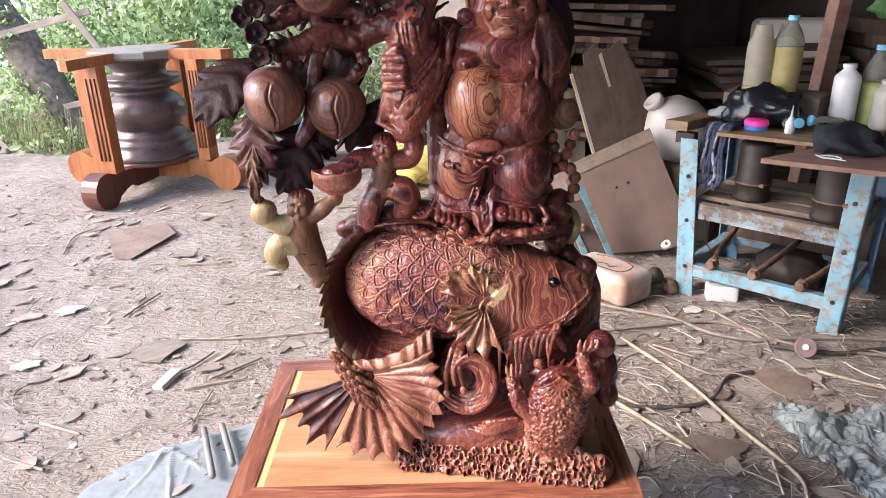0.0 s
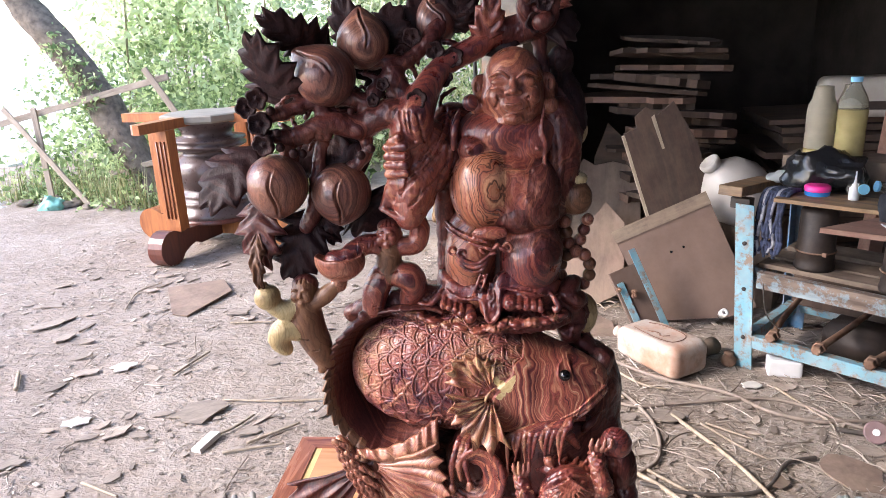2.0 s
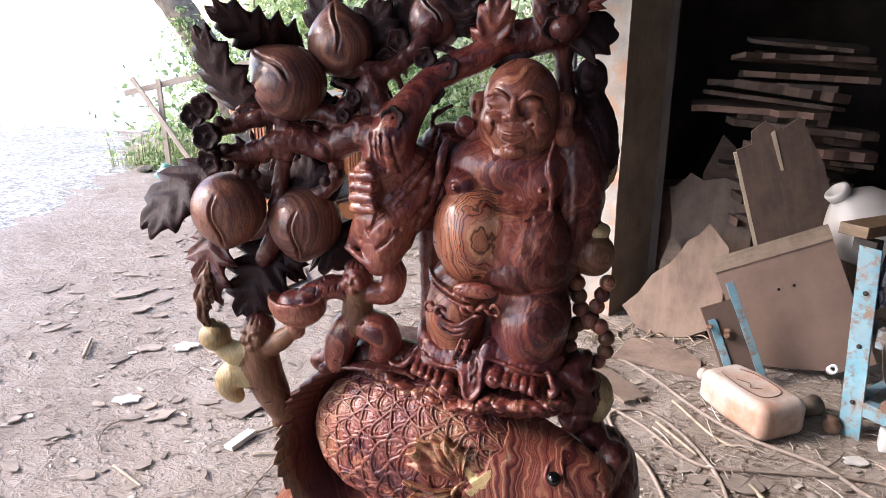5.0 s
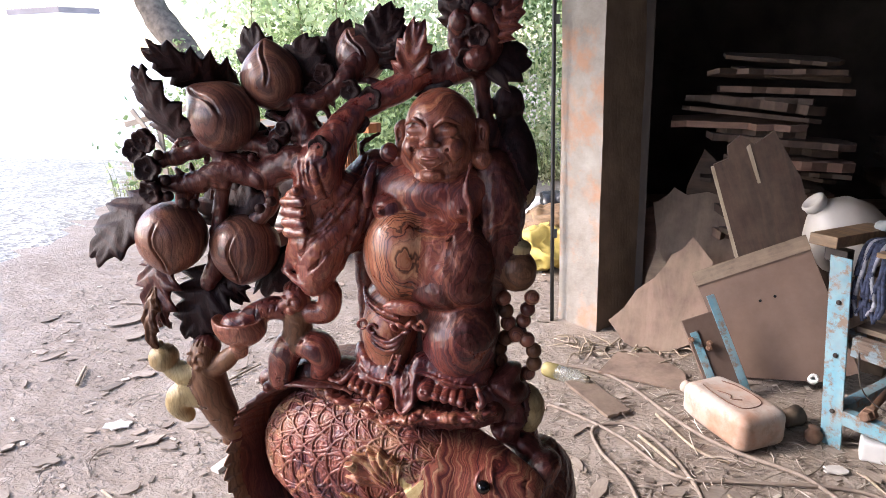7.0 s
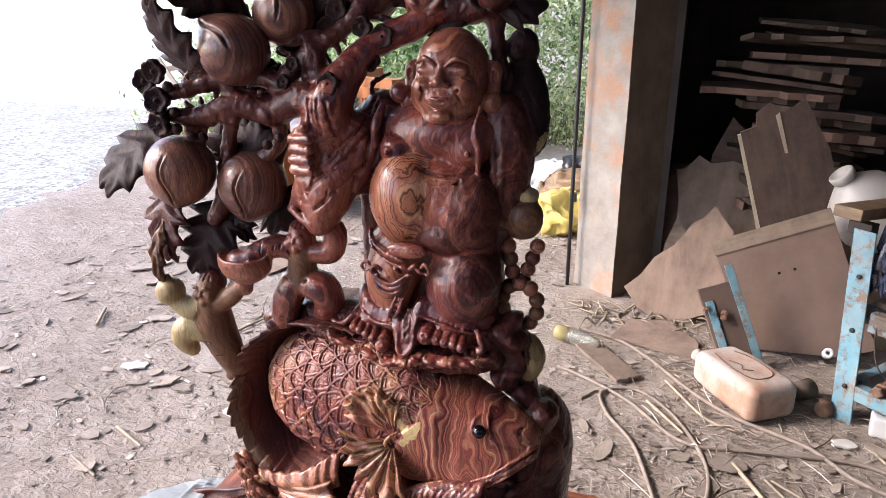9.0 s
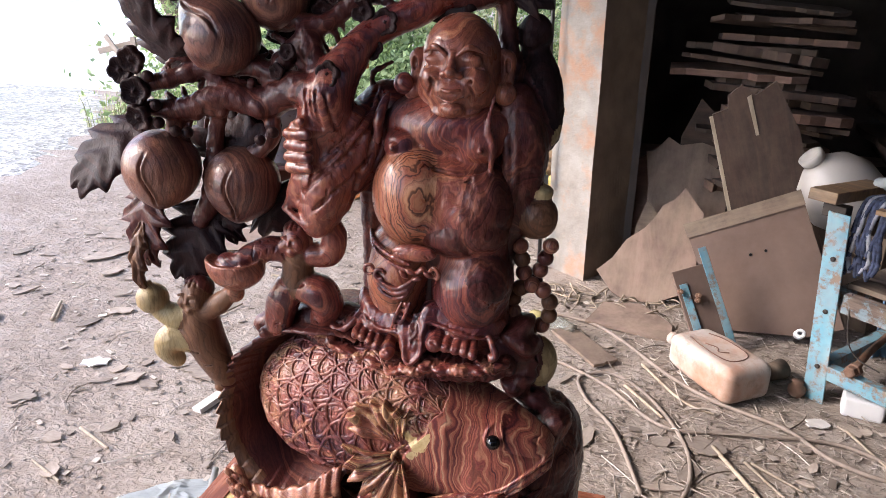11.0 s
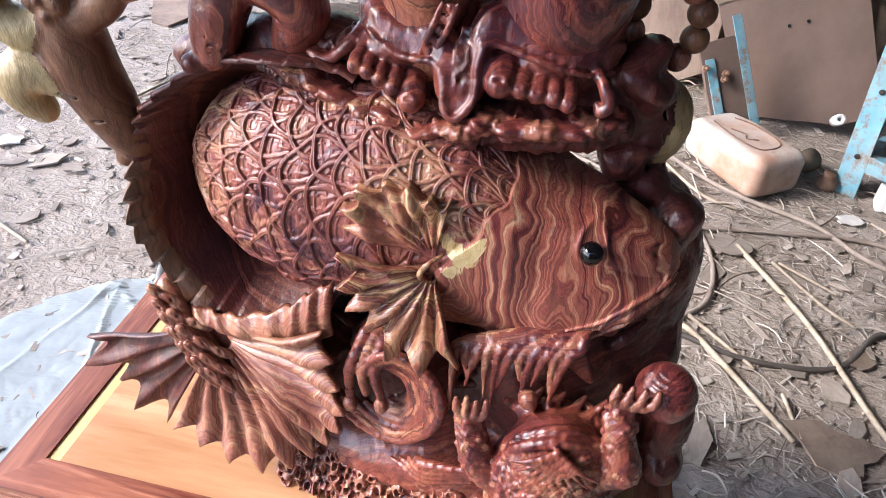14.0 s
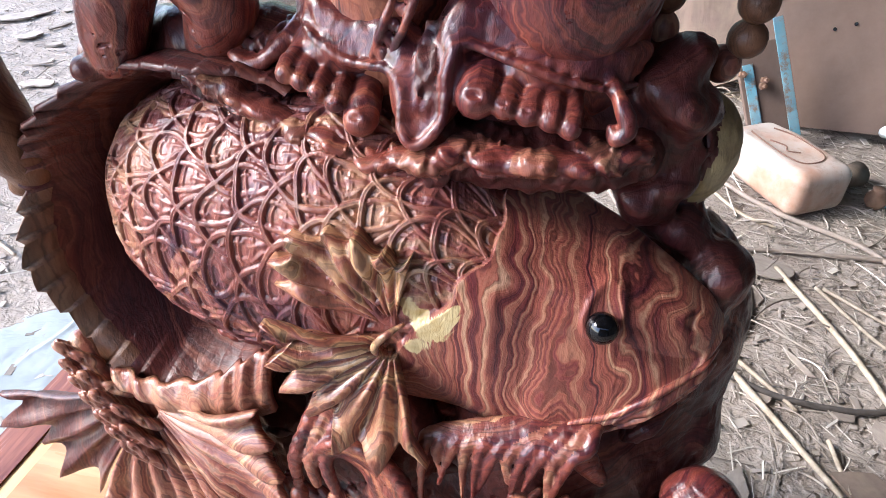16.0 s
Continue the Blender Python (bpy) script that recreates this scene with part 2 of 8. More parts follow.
def sweep(points, radii, n=24, segs=8):
    """Vertices and faces of a round rod along a line; radii run along it."""
    c = smooth_line(points, n)
    r = np.interp(np.linspace(0, 1, n), np.linspace(0, 1, len(radii)), radii)
    t = np.gradient(c, axis=0)
    t /= np.linalg.norm(t, axis=1)[:, None] + 1e-9
    up = np.array((0.0, 0.0, 1.0)) if abs(t[:, 2]).mean() < 0.8 else np.array((1.0, 0.0, 0.0))
    s = np.cross(t, up)
    s /= np.linalg.norm(s, axis=1)[:, None] + 1e-9
    w = np.cross(s, t)
    a = np.arange(segs) * 2 * np.pi / segs
    v = c[:, None] + r[:, None, None] * (np.cos(a)[None, :, None] * s[:, None] + np.sin(a)[None, :, None] * w[:, None])
    return grid(v, wrap=True, caps=True)


def grid(v, wrap=False, caps=False):
    """Faces over an array of places [rows, columns, 3]."""
    nu, nv = v.shape[:2]
    idx = np.arange(nu * nv).reshape(nu, nv)
    if wrap:
        nxt = np.roll(idx, -1, 1)
        f = np.stack((idx[:-1], nxt[:-1], nxt[1:], idx[1:]), -1).reshape(-1, 4)
    else:
        f = np.stack((idx[:-1, :-1], idx[:-1, 1:], idx[1:, 1:], idx[1:, :-1]), -1).reshape(-1, 4)
    v = v.reshape(-1, 3)
    faces = [tuple(q) for q in f]
    if caps:
        faces += [tuple(idx[0][::-1]), tuple(idx[-1])]
    return v, faces


def rod(points, radii, n=24, segs=8, bm=None):
    bm = bm or bmesh.new()
    v, f = sweep(points, radii, n, segs)
    vs = [bm.verts.new(q) for q in v]
    for q in f:
        bm.faces.new([vs[i] for i in q])
    return bm


def mesh_of(name, v, f, material, smooth=False):
    me = bpy.data.meshes.new(name)
    me.from_pydata([tuple(q) for q in v], [], f)
    for p in me.polygons:
        p.use_smooth = smooth
    for m in (material if isinstance(material, (list, tuple)) else (material,)):
        me.materials.append(m)
    return me


# ---- the carving ----
ZP = 0.535                      # top of the plinth
CARVE = []                      # pieces of the carving: vertices, faces, material index
HEARTW, DARKW, PALEW, BELLYW, BROWNW, EYEW, DEEPW, OLIVEW, HEADW, FISHW, FRUITW, FINW, FACEW = range(13)


def carve_piece(vf, mat):
    CARVE.append((np.asarray(vf[0], float), vf[1], mat))


class Clay:
    """Soft solids on a lattice, blended into each other, with a surface drawn round them at the end."""

    def __init__(self, lo, hi, h):
        self.lo, self.h = np.array(lo, float), h
        n = np.ceil((np.array(hi) - self.lo) / h).astype(int) + 1
        self.n = n
        self.F = np.full(n, 9.0, np.float32)
        self.M = np.zeros(n, np.uint8)

    def room(self, lo, hi):
        a = np.maximum(np.floor((np.array(lo) - self.lo) / self.h).astype(int), 0)
        b = np.minimum(np.ceil((np.array(hi) - self.lo) / self.h).astype(int) + 1, self.n)
        s = tuple(slice(p, max(q, p)) for p, q in zip(a, b))
        x, y, z = (self.lo[i] + self.h * np.arange(a[i], max(b[i], a[i])) for i in range(3))
        return s, x[:, None, None].astype(np.float32), y[None, :, None].astype(np.float32), z[None, None, :].astype(np.float32)

    def blend(self, s, d, k, mat):
        f = self.F[s]
        if f.size == 0:
            return
        m = self.M[s]
        m[d < f] = mat
        t = np.clip(0.5 + 0.5 * (f - d) / k, 0, 1)
        self.F[s] = f + (d - f) * t - k * t * (1 - t)

    def cut(self, s, d, k):
        f = self.F[s]
        if f.size == 0:
            return
        d = -d
        t = np.clip(0.5 + 0.5 * (d - f) / k, 0, 1)
        self.F[s] = f + (d - f) * t + k * t * (1 - t)

    def _ball(self, c, r, turn, pad):
        r = np.array((r, r, r) if isinstance(r, (int, float)) else r, float)
        big = r.max() + pad
        s, x, y, z = self.room(np.array(c) - big, np.array(c) + big)
        p = [x - c[0], y - c[1], z - c[2]]
        if turn is not None:
            m = Euler([radians(a) for a in turn]).to_matrix().transposed()
            p = [m[i][0] * p[0] + m[i][1] * p[1] + m[i][2] * p[2] for i in range(3)]
        k0 = np.sqrt(sum((p[i] / r[i]) ** 2 for i in range(3)))
        k1 = np.sqrt(sum((p[i] / r[i] ** 2) ** 2 for i in range(3)))
        return s, k0 * (k0 - 1) / np.maximum(k1, 1e-6)

    def ball(self, c, r, mat=HEARTW, k=0.008, turn=None):
        s, d = self._ball(c, r, turn, k * 2 + 2 * self.h)
        self.blend(s, d, k, mat)

    def dent(self, c, r, k=0.004, turn=None):
        s, d = self._ball(c, r, turn, k * 2 + 2 * self.h)
        self.cut(s, d, k)

    def _limb(self, a, b, ra, rb, pad):
        a, b = np.array(a, float), np.array(b, float)
        big = max(ra, rb) + pad
        s, x, y, z = self.room(np.minimum(a, b) - big, np.maximum(a, b) + big)
        v = b - a
        t = np.clip(((x - a[0]) * v[0] + (y - a[1]) * v[1] + (z - a[2]) * v[2]) / max(v @ v, 1e-9), 0, 1)
        d = np.sqrt((x - a[0] - t * v[0]) ** 2 + (y - a[1] - t * v[1]) ** 2 + (z - a[2] - t * v[2]) ** 2)
        return s, d - (ra + (rb - ra) * t)

    def limb(self, a, b, ra, rb=None, mat=HEARTW, k=0.008):
        s, d = self._limb(a, b, ra, ra if rb is None else rb, k * 2 + 2 * self.h)
        self.blend(s, d, k, mat)

    def vein(self, points, radii, mat=HEARTW, k=0.006, n=10):
        c = smooth_line(points, n)
        r = np.interp(np.linspace(0, 1, n), np.linspace(0, 1, len(radii)), radii)
        for i in range(n - 1):
            self.limb(c[i], c[i + 1], r[i], r[i + 1], mat, k)

    def groove(self, points, r, k=0.003, n=10):
        c = smooth_line(points, n)
        for i in range(n - 1):
            s, d = self._limb(c[i], c[i + 1], r, r, k * 2 + 2 * self.h)
            self.cut(s, d, k)

    def score(self, points, r, k=0.0015, n=16):
        """A groove drawn in (x, z) on whatever surface faces the yard."""
        c = smooth_line([(x, 0, z) for x, z in points], n)
        cut = []
        for x, q, z in c:
            i, j = (int(round((p - o) / self.h)) for p, o in ((x, self.lo[0]), (z, self.lo[2])))
            if 0 <= i < self.n[0] and 0 <= j < self.n[2]:
                inside = np.flatnonzero(self.F[i, :, j] < 0)
                if len(inside):
                    cut.append((x, self.lo[1] + self.h * inside[0], z))
        for a, b in zip(cut, cut[1:]):
            if abs(a[1] - b[1]) < 0.012:
                s, d = self._limb(a, b, r, r, k * 2 + 2 * self.h)
                self.cut(s, d, k)

    def roughen(self, depth):
        """Tool marks: a small uneven relief, of a depth for each wood."""
        near = np.nonzero(np.abs(self.F) < 0.007)
        p = [self.lo[i] + self.h * near[i] for i in range(3)]
        r = np.random.RandomState(8)
        d = np.zeros(len(near[0]), np.float32)
        for wave, amp in ((0.050, 0.9), (0.036, 0.8), (0.027, 0.7), (0.019, 0.6), (0.015, 0.5), (0.011, 0.45)):
            a, b = r.normal(0, 1, 3), r.normal(0, 1, 3)
            a, b = a / np.linalg.norm(a) * 6.283 / wave, b / np.linalg.norm(b) * 6.283 / (wave * 1.7)
            bend = 1.6 * np.sin(b[0] * p[0] + b[1] * p[1] + b[2] * p[2] + d)
            d += amp * np.sin(a[0] * p[0] + a[1] * p[1] + a[2] * p[2] + bend)
        self.F[near] += (d * np.array(depth)[self.M[near]]).astype(np.float32)

    def surface(self):
        F, n, h = self.F, self.n, self.h
        ins = F < 0
        c = np.zeros(n - 1, np.uint8)
        corners = [(i, j, k) for i in (0, 1) for j in (0, 1) for k in (0, 1)]
        for i, j, k in corners:
            c += ins[i:n[0] - 1 + i, j:n[1] - 1 + j, k:n[2] - 1 + k]
        cells = np.argwhere((c > 0) & (c < 8))
        ids = np.full(n - 1, -1, np.int32)
        ids[tuple(cells.T)] = np.arange(len(cells))
        val = {q: F[cells[:, 0] + q[0], cells[:, 1] + q[1], cells[:, 2] + q[2]].astype(np.float64) for q in corners}
        pos, cnt = np.zeros((len(cells), 3)), np.zeros(len(cells))
        for q in corners:
            for ax in range(3):
                if q[ax] == 0:
                    e = list(q)
                    e[ax] = 1
                    a, b = val[q], val[tuple(e)]
                    x = (a < 0) != (b < 0)
                    t = a[x] / (a[x] - b[x])
                    p = np.tile(np.array(q, float), (len(t), 1))
                    p[:, ax] += t
                    pos[x] += p
                    cnt[x] += 1
        v = self.lo + h * (cells + pos / cnt[:, None])
        quads, mats = [], []
        for ax in range(3):
            u, w = (ax + 1) % 3, (ax + 2) % 3
            sa, sb = [slice(None)] * 3, [slice(None)] * 3
            sa[ax], sb[ax] = slice(0, -1), slice(1, None)
            x = ins[tuple(sa)] != ins[tuple(sb)]
            e = np.argwhere(x)
            ok = (e[:, u] > 0) & (e[:, w] > 0) & (e[:, u] < n[u] - 1) & (e[:, w] < n[w] - 1)
            e = e[ok]
            q = []
            for du, dw in ((1, 1), (0, 1), (0, 0), (1, 0)):
                o = e.copy()
                o[:, u] -= du
                o[:, w] -= dw
                q.append(ids[tuple(o.T)])
            q = np.stack(q, 1)
            flip = ~ins[tuple(e.T)]
            q[flip] = q[flip][:, ::-1]
            quads.append(q)
            mats.append(self.M[tuple(e.T)])
        return v, np.concatenate(quads), np.concatenate(mats)


def frame_of(d, up=(0, 0, 1)):
    """Unit axes: along d, sideways, and the third."""
    d = np.array(d, float)
    d /= np.linalg.norm(d)
    s = np.cross(d, np.array(up, float))
    s /= np.linalg.norm(s) + 1e-9
    return d, s, np.cross(s, d)


def sheet(top, low):
    """A closed thin piece between two arrays of places."""
    nu, nv = top.shape[:2]
    a = np.arange(nu * nv).reshape(nu, nv)
    b = a + nu * nv
    f = [np.stack((a[:-1, :-1], a[:-1, 1:], a[1:, 1:], a[1:, :-1]), -1).reshape(-1, 4), np.stack((b[:-1, :-1], b[1:, :-1], b[1:, 1:], b[:-1, 1:]), -1).reshape(-1, 4)]
    rim = np.concatenate((a[0, :-1], a[:-1, -1], a[-1, :0:-1], a[:0:-1, 0]))
    nxt = np.roll(rim, -1)
    f.append(np.stack((rim, rim + nu * nv, nxt + nu * nv, nxt), -1))
    return np.concatenate((top.reshape(-1, 3), low.reshape(-1, 3))), [tuple(q) for q in np.concatenate(f)]


def leaf(base, tip, width, mat=DARKW, teeth=4, face=(0, -1, 0.1), curl=0.02, thick=0.006, ribs=0.002, notch=0.36):
    """A carved toothed leaf."""
    base, tip, face = np.array(base, float), np.array(tip, float), np.array(face, float)
    L = np.linalg.norm(tip - base)
    d = (tip - base) / L
    s = np.cross(d, face)
    s /= np.linalg.norm(s)
    nrm = np.cross(s, d)
    nn, mm = 56, 9
    t = np.linspace(0, 1, nn)
    saw = (t * teeth) % 1.0
    w = width * np.sin(np.pi * np.clip(0.06 + 0.94 * t, 0, 1) ** 0.75) ** 0.7 * (1 - notch + notch * saw ** 1.4) + 0.003
    w[-1] = 0.001
    q = np.linspace(-1, 1, mm)
    T, Q = np.meshgrid(t, q, indexing="ij")
    bend = curl * (np.sin(np.pi * T) - 1.5 * T * T) - 0.10 * width * np.abs(Q) ** 1.5 - ribs * np.cos(2 * np.pi * (T * teeth * 1.0 - np.abs(Q) * 0.9)) * (np.abs(Q) > 0.15)
    back = T + 0.10 * np.abs(Q) * (T < 0.97)
    top = base + (back * L)[..., None] * d + (Q * w[:, None])[..., None] * s + bend[..., None] * nrm
    low = top - thick * nrm
    carve_piece(sheet(top, low), mat)


def fan(root, a0, a1, length, ribs, mat, tilt=(0.0, 0.0), depth=0.008, thick=0.006, cup=0.02, inner=0.12, lens=None, edge=0.06, fat=False):
    """A ribbed fin that spreads in the x-z plane, facing the front; angles in degrees from +x, upwards."""
    nr, na = 40, ribs * 8
    r = np.linspace(inner, 1, nr)
    a = np.linspace(0, 1, na)
    R, A = np.meshgrid(r, a, indexing="ij")
    ang = np.radians(a0 + (a1 - a0) * A)
    ll = length * (np.interp(a, np.linspace(0, 1, len(lens)), lens) if lens else 1.0)
    wave = np.cos(2 * np.pi * ribs * A + 0.5 * np.sin(7 * A + 3 * R))
    bent = A + 0.12 / ribs * np.sin(5.0 * A + 2.0 + 2.2 * R)
    if fat:
        wave = 2 * np.abs(np.cos(np.pi * ribs * bent)) ** 0.75 - 1
    else:
        wave = wave + 0.25 * np.cos(4 * np.pi * ribs * bent)
    point = 1 - 2 * np.abs(np.sin(np.pi * ribs * A)) ** 0.7
    lip = 1 + edge * point * (R > 0.8) * (R - 0.8) * 5 + 0.02 * np.sin(17 * A + 3) * R
    rad = R * ll * lip
    y = -cup * np.sin(np.pi * 0.55 * R) - depth * wave * R ** 0.6 - tilt[0] * rad - tilt[1] * rad * np.cos(ang) + 0.005 * np.sin(9 * R + 11 * A) * R
    top = np.stack((root[0] + rad * np.cos(ang), root[1] + y, root[2] + rad * np.sin(ang)), -1)
    low = top + np.array((0, thick, 0))
    carve_piece(sheet(top, low), mat)


def peach(c, r, tip, crease, mat=FRUITW, swirl=0.5, point=0.12):
    """A round fruit with a pointed tip and a curved crease on the side named."""
    c = np.array(c, float)
    d, s, w = frame_of(tip, (0.2, 1, 0.1))
    cr = np.array(crease, float)
    cr = cr - d * (cr @ d)
    a0 = math.atan2(cr @ w, cr @ s)
    nu, nv = 72, 150
    th = np.linspace(0.02, np.pi - 0.02, nu)
    ph = np.linspace(0, 2 * np.pi, nv, endpoint=False)
    T, P = np.meshgrid(th, ph, indexing="ij")
    dist = (P - a0 - swirl * 0.30 * np.sin(4.0 * T) + np.pi) % (2 * np.pi) - np.pi
    on = np.exp(-((T - 0.92) / 0.66) ** 6)
    rad = r * (1 + point * np.exp(-(T / 0.36) ** 1.5) + 0.02 * np.sin(T) * np.cos(P - a0))
    rad = rad - r * on * (0.15 * np.exp(-(dist * np.sin(T) / 0.035) ** 2) - 0.05 * np.exp(-((dist * np.sin(T) - 0.075) / 0.05) ** 2))
    v = c + (rad * np.cos(T))[..., None] * d + (rad * np.sin(T) * np.cos(P))[..., None] * s + (rad * np.sin(T) * np.sin(P))[..., None] * w
    carve_piece(grid(v, wrap=True, caps=True), mat)


def flower(c, r, face=(0, -1, 0.15), mat=DARKW, turn=0.0):
    """A five-petalled blossom with a rim and ribs round its eye."""
    c = np.array(c, float)
    d, s, w = frame_of(face, (0.1, 0, 1))
    nr, na = 9, 50
    R, A = np.meshgrid(np.linspace(0.0, 1, nr), np.linspace(0, 2 * np.pi, na, endpoint=False), indexing="ij")
    lob = 0.76 + 0.24 * np.abs(np.cos(2.5 * (A + turn))) ** 0.6
    rad = r * np.maximum(R, 0.02) * lob
    hgt = r * (0.45 * R ** 2 - 0.25 * (R > 0.9) + 0.35 * np.exp(-(R / 0.2) ** 2) + 0.06 * np.cos(20 * A) * (R > 0.25) * (R < 0.85))
    top = c + rad[..., None] * (np.cos(A)[..., None] * s + np.sin(A)[..., None] * w) + hgt[..., None] * d
    back = c + (rad * 0.9)[-1:, :, None] * (np.cos(A)[-1:, :, None] * s + np.sin(A)[-1:, :, None] * w) - 0.3 * r * d
    tail = c + (rad * 0.3)[-1:, :, None] * (np.cos(A)[-1:, :, None] * s + np.sin(A)[-1:, :, None] * w) - 0.6 * r * d
    carve_piece(grid(np.concatenate((top, back, tail), 0), wrap=True, caps=True), mat)


def bead(c, r, mat=PALEW, squash=(1, 1, 1)):
    th, ph = np.linspace(0.05, np.pi - 0.05, 12), np.linspace(0, 2 * np.pi, 16, endpoint=False)
    T, P = np.meshgrid(th, ph, indexing="ij")
    v = np.array(c) + r * np.stack((squash[0] * np.sin(T) * np.cos(P), squash[1] * np.sin(T) * np.sin(P), squash[2] * np.cos(T)), -1)
    carve_piece(grid(v, wrap=True, caps=True), mat)


def fish_body():
    """The great fish: scaled body, smooth head with gill cover, mouth and eye."""
    ns, nf = 680, 720
    s = np.linspace(0.001, 0.999, ns)
    f = np.linspace(0, 2 * np.pi, nf, endpoint=False)
    S, Fi = np.meshgrid(s, f, indexing="ij")
    xs = -0.135 + 0.531 * S
    knots = (0, 0.03, 0.08, 0.16, 0.28, 0.45, 0.6, 0.7, 0.8, 0.88, 0.94, 0.98, 1.0)
    up = np.interp(S, knots, (0.004, 0.045, 0.078, 0.104, 0.122, 0.125, 0.098, 0.056, 0.038, 0.031, 0.026, 0.020, 0.010))
    dn = np.interp(S, (0, 0.03, 0.08, 0.16, 0.28, 0.45, 0.6, 0.7, 0.77, 0.81, 0.84, 0.88, 0.94, 0.98, 1.0), (0.004, 0.045, 0.078, 0.108, 0.130, 0.144, 0.148, 0.149, 0.141, 0.124, 0.102, 0.078, 0.044, 0.020, 0.008))
    for arr in (up, dn):
        k = np.ones(9) / 9
        arr[:] = np.apply_along_axis(lambda q: np.convolve(np.pad(q, 4, mode="edge"), k, "valid"), 0, arr)
    cz = np.interp(S, (0, 0.35, 0.7, 0.85, 1.0), (0.938, 0.948, 0.962, 0.953, 0.928))
    cy = np.interp(S, (0, 0.4, 0.75, 1.0), (1.405, 1.400, 1.392, 1.352))
    dep = np.interp(S, knots, (0.004, 0.045, 0.075, 0.098, 0.112, 0.118, 0.115, 0.107, 0.086, 0.064, 0.044, 0.026, 0.006))
    ca, sa = np.cos(Fi), np.sin(Fi)
    ca, sa = np.sign(ca) * np.abs(ca) ** 0.82, np.sign(sa) * np.abs(sa) ** 0.86
    jaw = np.clip((S - 0.66) / 0.12, 0, 1) * (sa < 0)
    ca = np.sign(ca) * np.abs(ca) ** (1 - 0.58 * jaw)
    vert = np.where(sa > 0, up, dn)
    dep = dep + 0.020 * np.clip((S - 0.62) / 0.16, 0, 1) * np.clip((1 - S) / 0.08, 0, 1) * np.clip(-sa * 1.5, 0, 1) * (ca > 0)
    dep = dep * np.where(ca < 0, 1 - 0.80 * np.clip((S - 0.50) / 0.20, 0, 1), 1.0)
    x, y, z = xs, cy - dep * ca, cz + vert * sa
    # relief
    u = xs
    v = Fi.copy()
    v[v > np.pi] -= 2 * np.pi
    v = v * 0.118
    gill_u = np.interp(z, (0.78, 0.85, 0.90, 0.93, 0.95, 0.97, 0.985, 1.00, 1.02, 1.04, 1.06), (0.182, 0.172, 0.166, 0.168, 0.184, 0.203, 0.214, 0.222, 0.232, 0.254, 0.268)) + 0.005 * np.abs(np.sin(z * 95 + 0.6))
    relief = np.zeros_like(u)
    low = np.zeros_like(u)
    a, b, R = 0.0470, 0.0250, 0.0340
    u, v = u + 0.0030 * np.sin(v * 47 + xs * 29) + 0.0016 * np.sin(v * 131 + 2), v + 0.0034 * np.sin(xs * 53 + 1) + 0.0016 * np.sin(xs * 120 + v * 60)
    # interlaced rings with a thin second line inside and chisel marks round each crossing
    iu = np.round(u / b)
    for dr in (-2, -1, 0, 1, 2):
        row = iu + dr
        off = (row % 2) * a / 2
        iv = np.round((v - off) / a)
        for dc in (-1, 0, 1):
            du, dv = u - row * b, v - ((iv + dc) * a + off)
            dist = np.hypot(du, dv)
            ang = np.arctan2(dv, -du)
            side = np.cos(ang + 0.5 * np.sin(row * 2.1))
            over = 0.0010 + 0.0022 * np.clip(0.45 + side, 0, 1)
            ring = over * np.exp(-((dist - R) / 0.0021) ** 4) * (1 - 0.45 * np.exp(-((dist - R) / 0.0006) ** 2))
            inner = 0.0013 * np.exp(-((dist - R * 0.78) / 0.0010) ** 2) * (side > 0.35)
            petal = np.clip(np.round(ang / 0.6), -1, 1) * 0.6
            spoke = 0.0015 * np.exp(-((ang - petal) * dist / 0.0017) ** 2) * np.clip((dist - 0.004) / 0.004, 0, 1) * np.clip((R * 0.62 - dist) / 0.003, 0, 1) * (side > 0.2)
            relief = np.maximum(relief, np.maximum(ring, np.maximum(inner, spoke)))
            low = np.maximum(low, np.exp(-((np.abs(dist - R) - 0.0030) / 0.0008) ** 2) * np.clip(0.7 + side, 0, 1))
    relief = 0.0012 + relief - 0.0011 * low * (relief < 0.0014)
    body = np.clip((gill_u - u) / 0.003, 0, 1)
    relief = relief * body + 0.0085 * (1 - body)
    # mouth, nostril, eye rim
    mz = np.interp(xs, (0.296, 0.310, 0.330, 0.357, 0.384, 0.400), (0.874, 0.879, 0.889, 0.910, 0.925, 0.929))
    gape = np.clip((xs - 0.298) / 0.005, 0, 1) * (ca > -0.3)
    mouth = np.exp(-((z - mz) / 0.0026) ** 2) * gape
    lip = (0.8 * np.exp(-((z - mz - 0.0060) / 0.0032) ** 2) + 1.1 * np.exp(-((z - mz + 0.0060) / 0.0036) ** 2)) * gape
    relief += -0.010 * mouth + 0.0062 * lip
    e = np.hypot(xs - 0.309, z - 0.968)
    relief += 0.002 * np.exp(-((e - 0.0125) / 0.003) ** 2) * (ca > 0.2)
    e = np.hypot(xs - 0.370, z - 0.953)
    relief -= 0.003 * np.exp(-(e / 0.003) ** 2) * (ca > 0)
    y, z = y - relief * ca, z + relief * sa
    # rolled lips along the mouth
    for drop, rad in ((-0.0070, (0.0035, 0.0052, 0.0056, 0.0050, 0.0034)), (0.0048, (0.0018, 0.0028, 0.0030, 0.0026, 0.0018))):
        line = [] if drop > 0 else [(0.2985, 1.286, 0.884), (0.2955, 1.281, 0.876)]
        for q in np.linspace(0.300, 0.394, 12):
            i = int(np.argmin(np.abs(xs[:, 0] - q)))
            j = int(np.argmin(np.where(ca[i] > 0, np.abs(z[i] - mz[i] - drop), 9.0)))
            line.append((q, y[i, j] - 0.0015, z[i, j]))
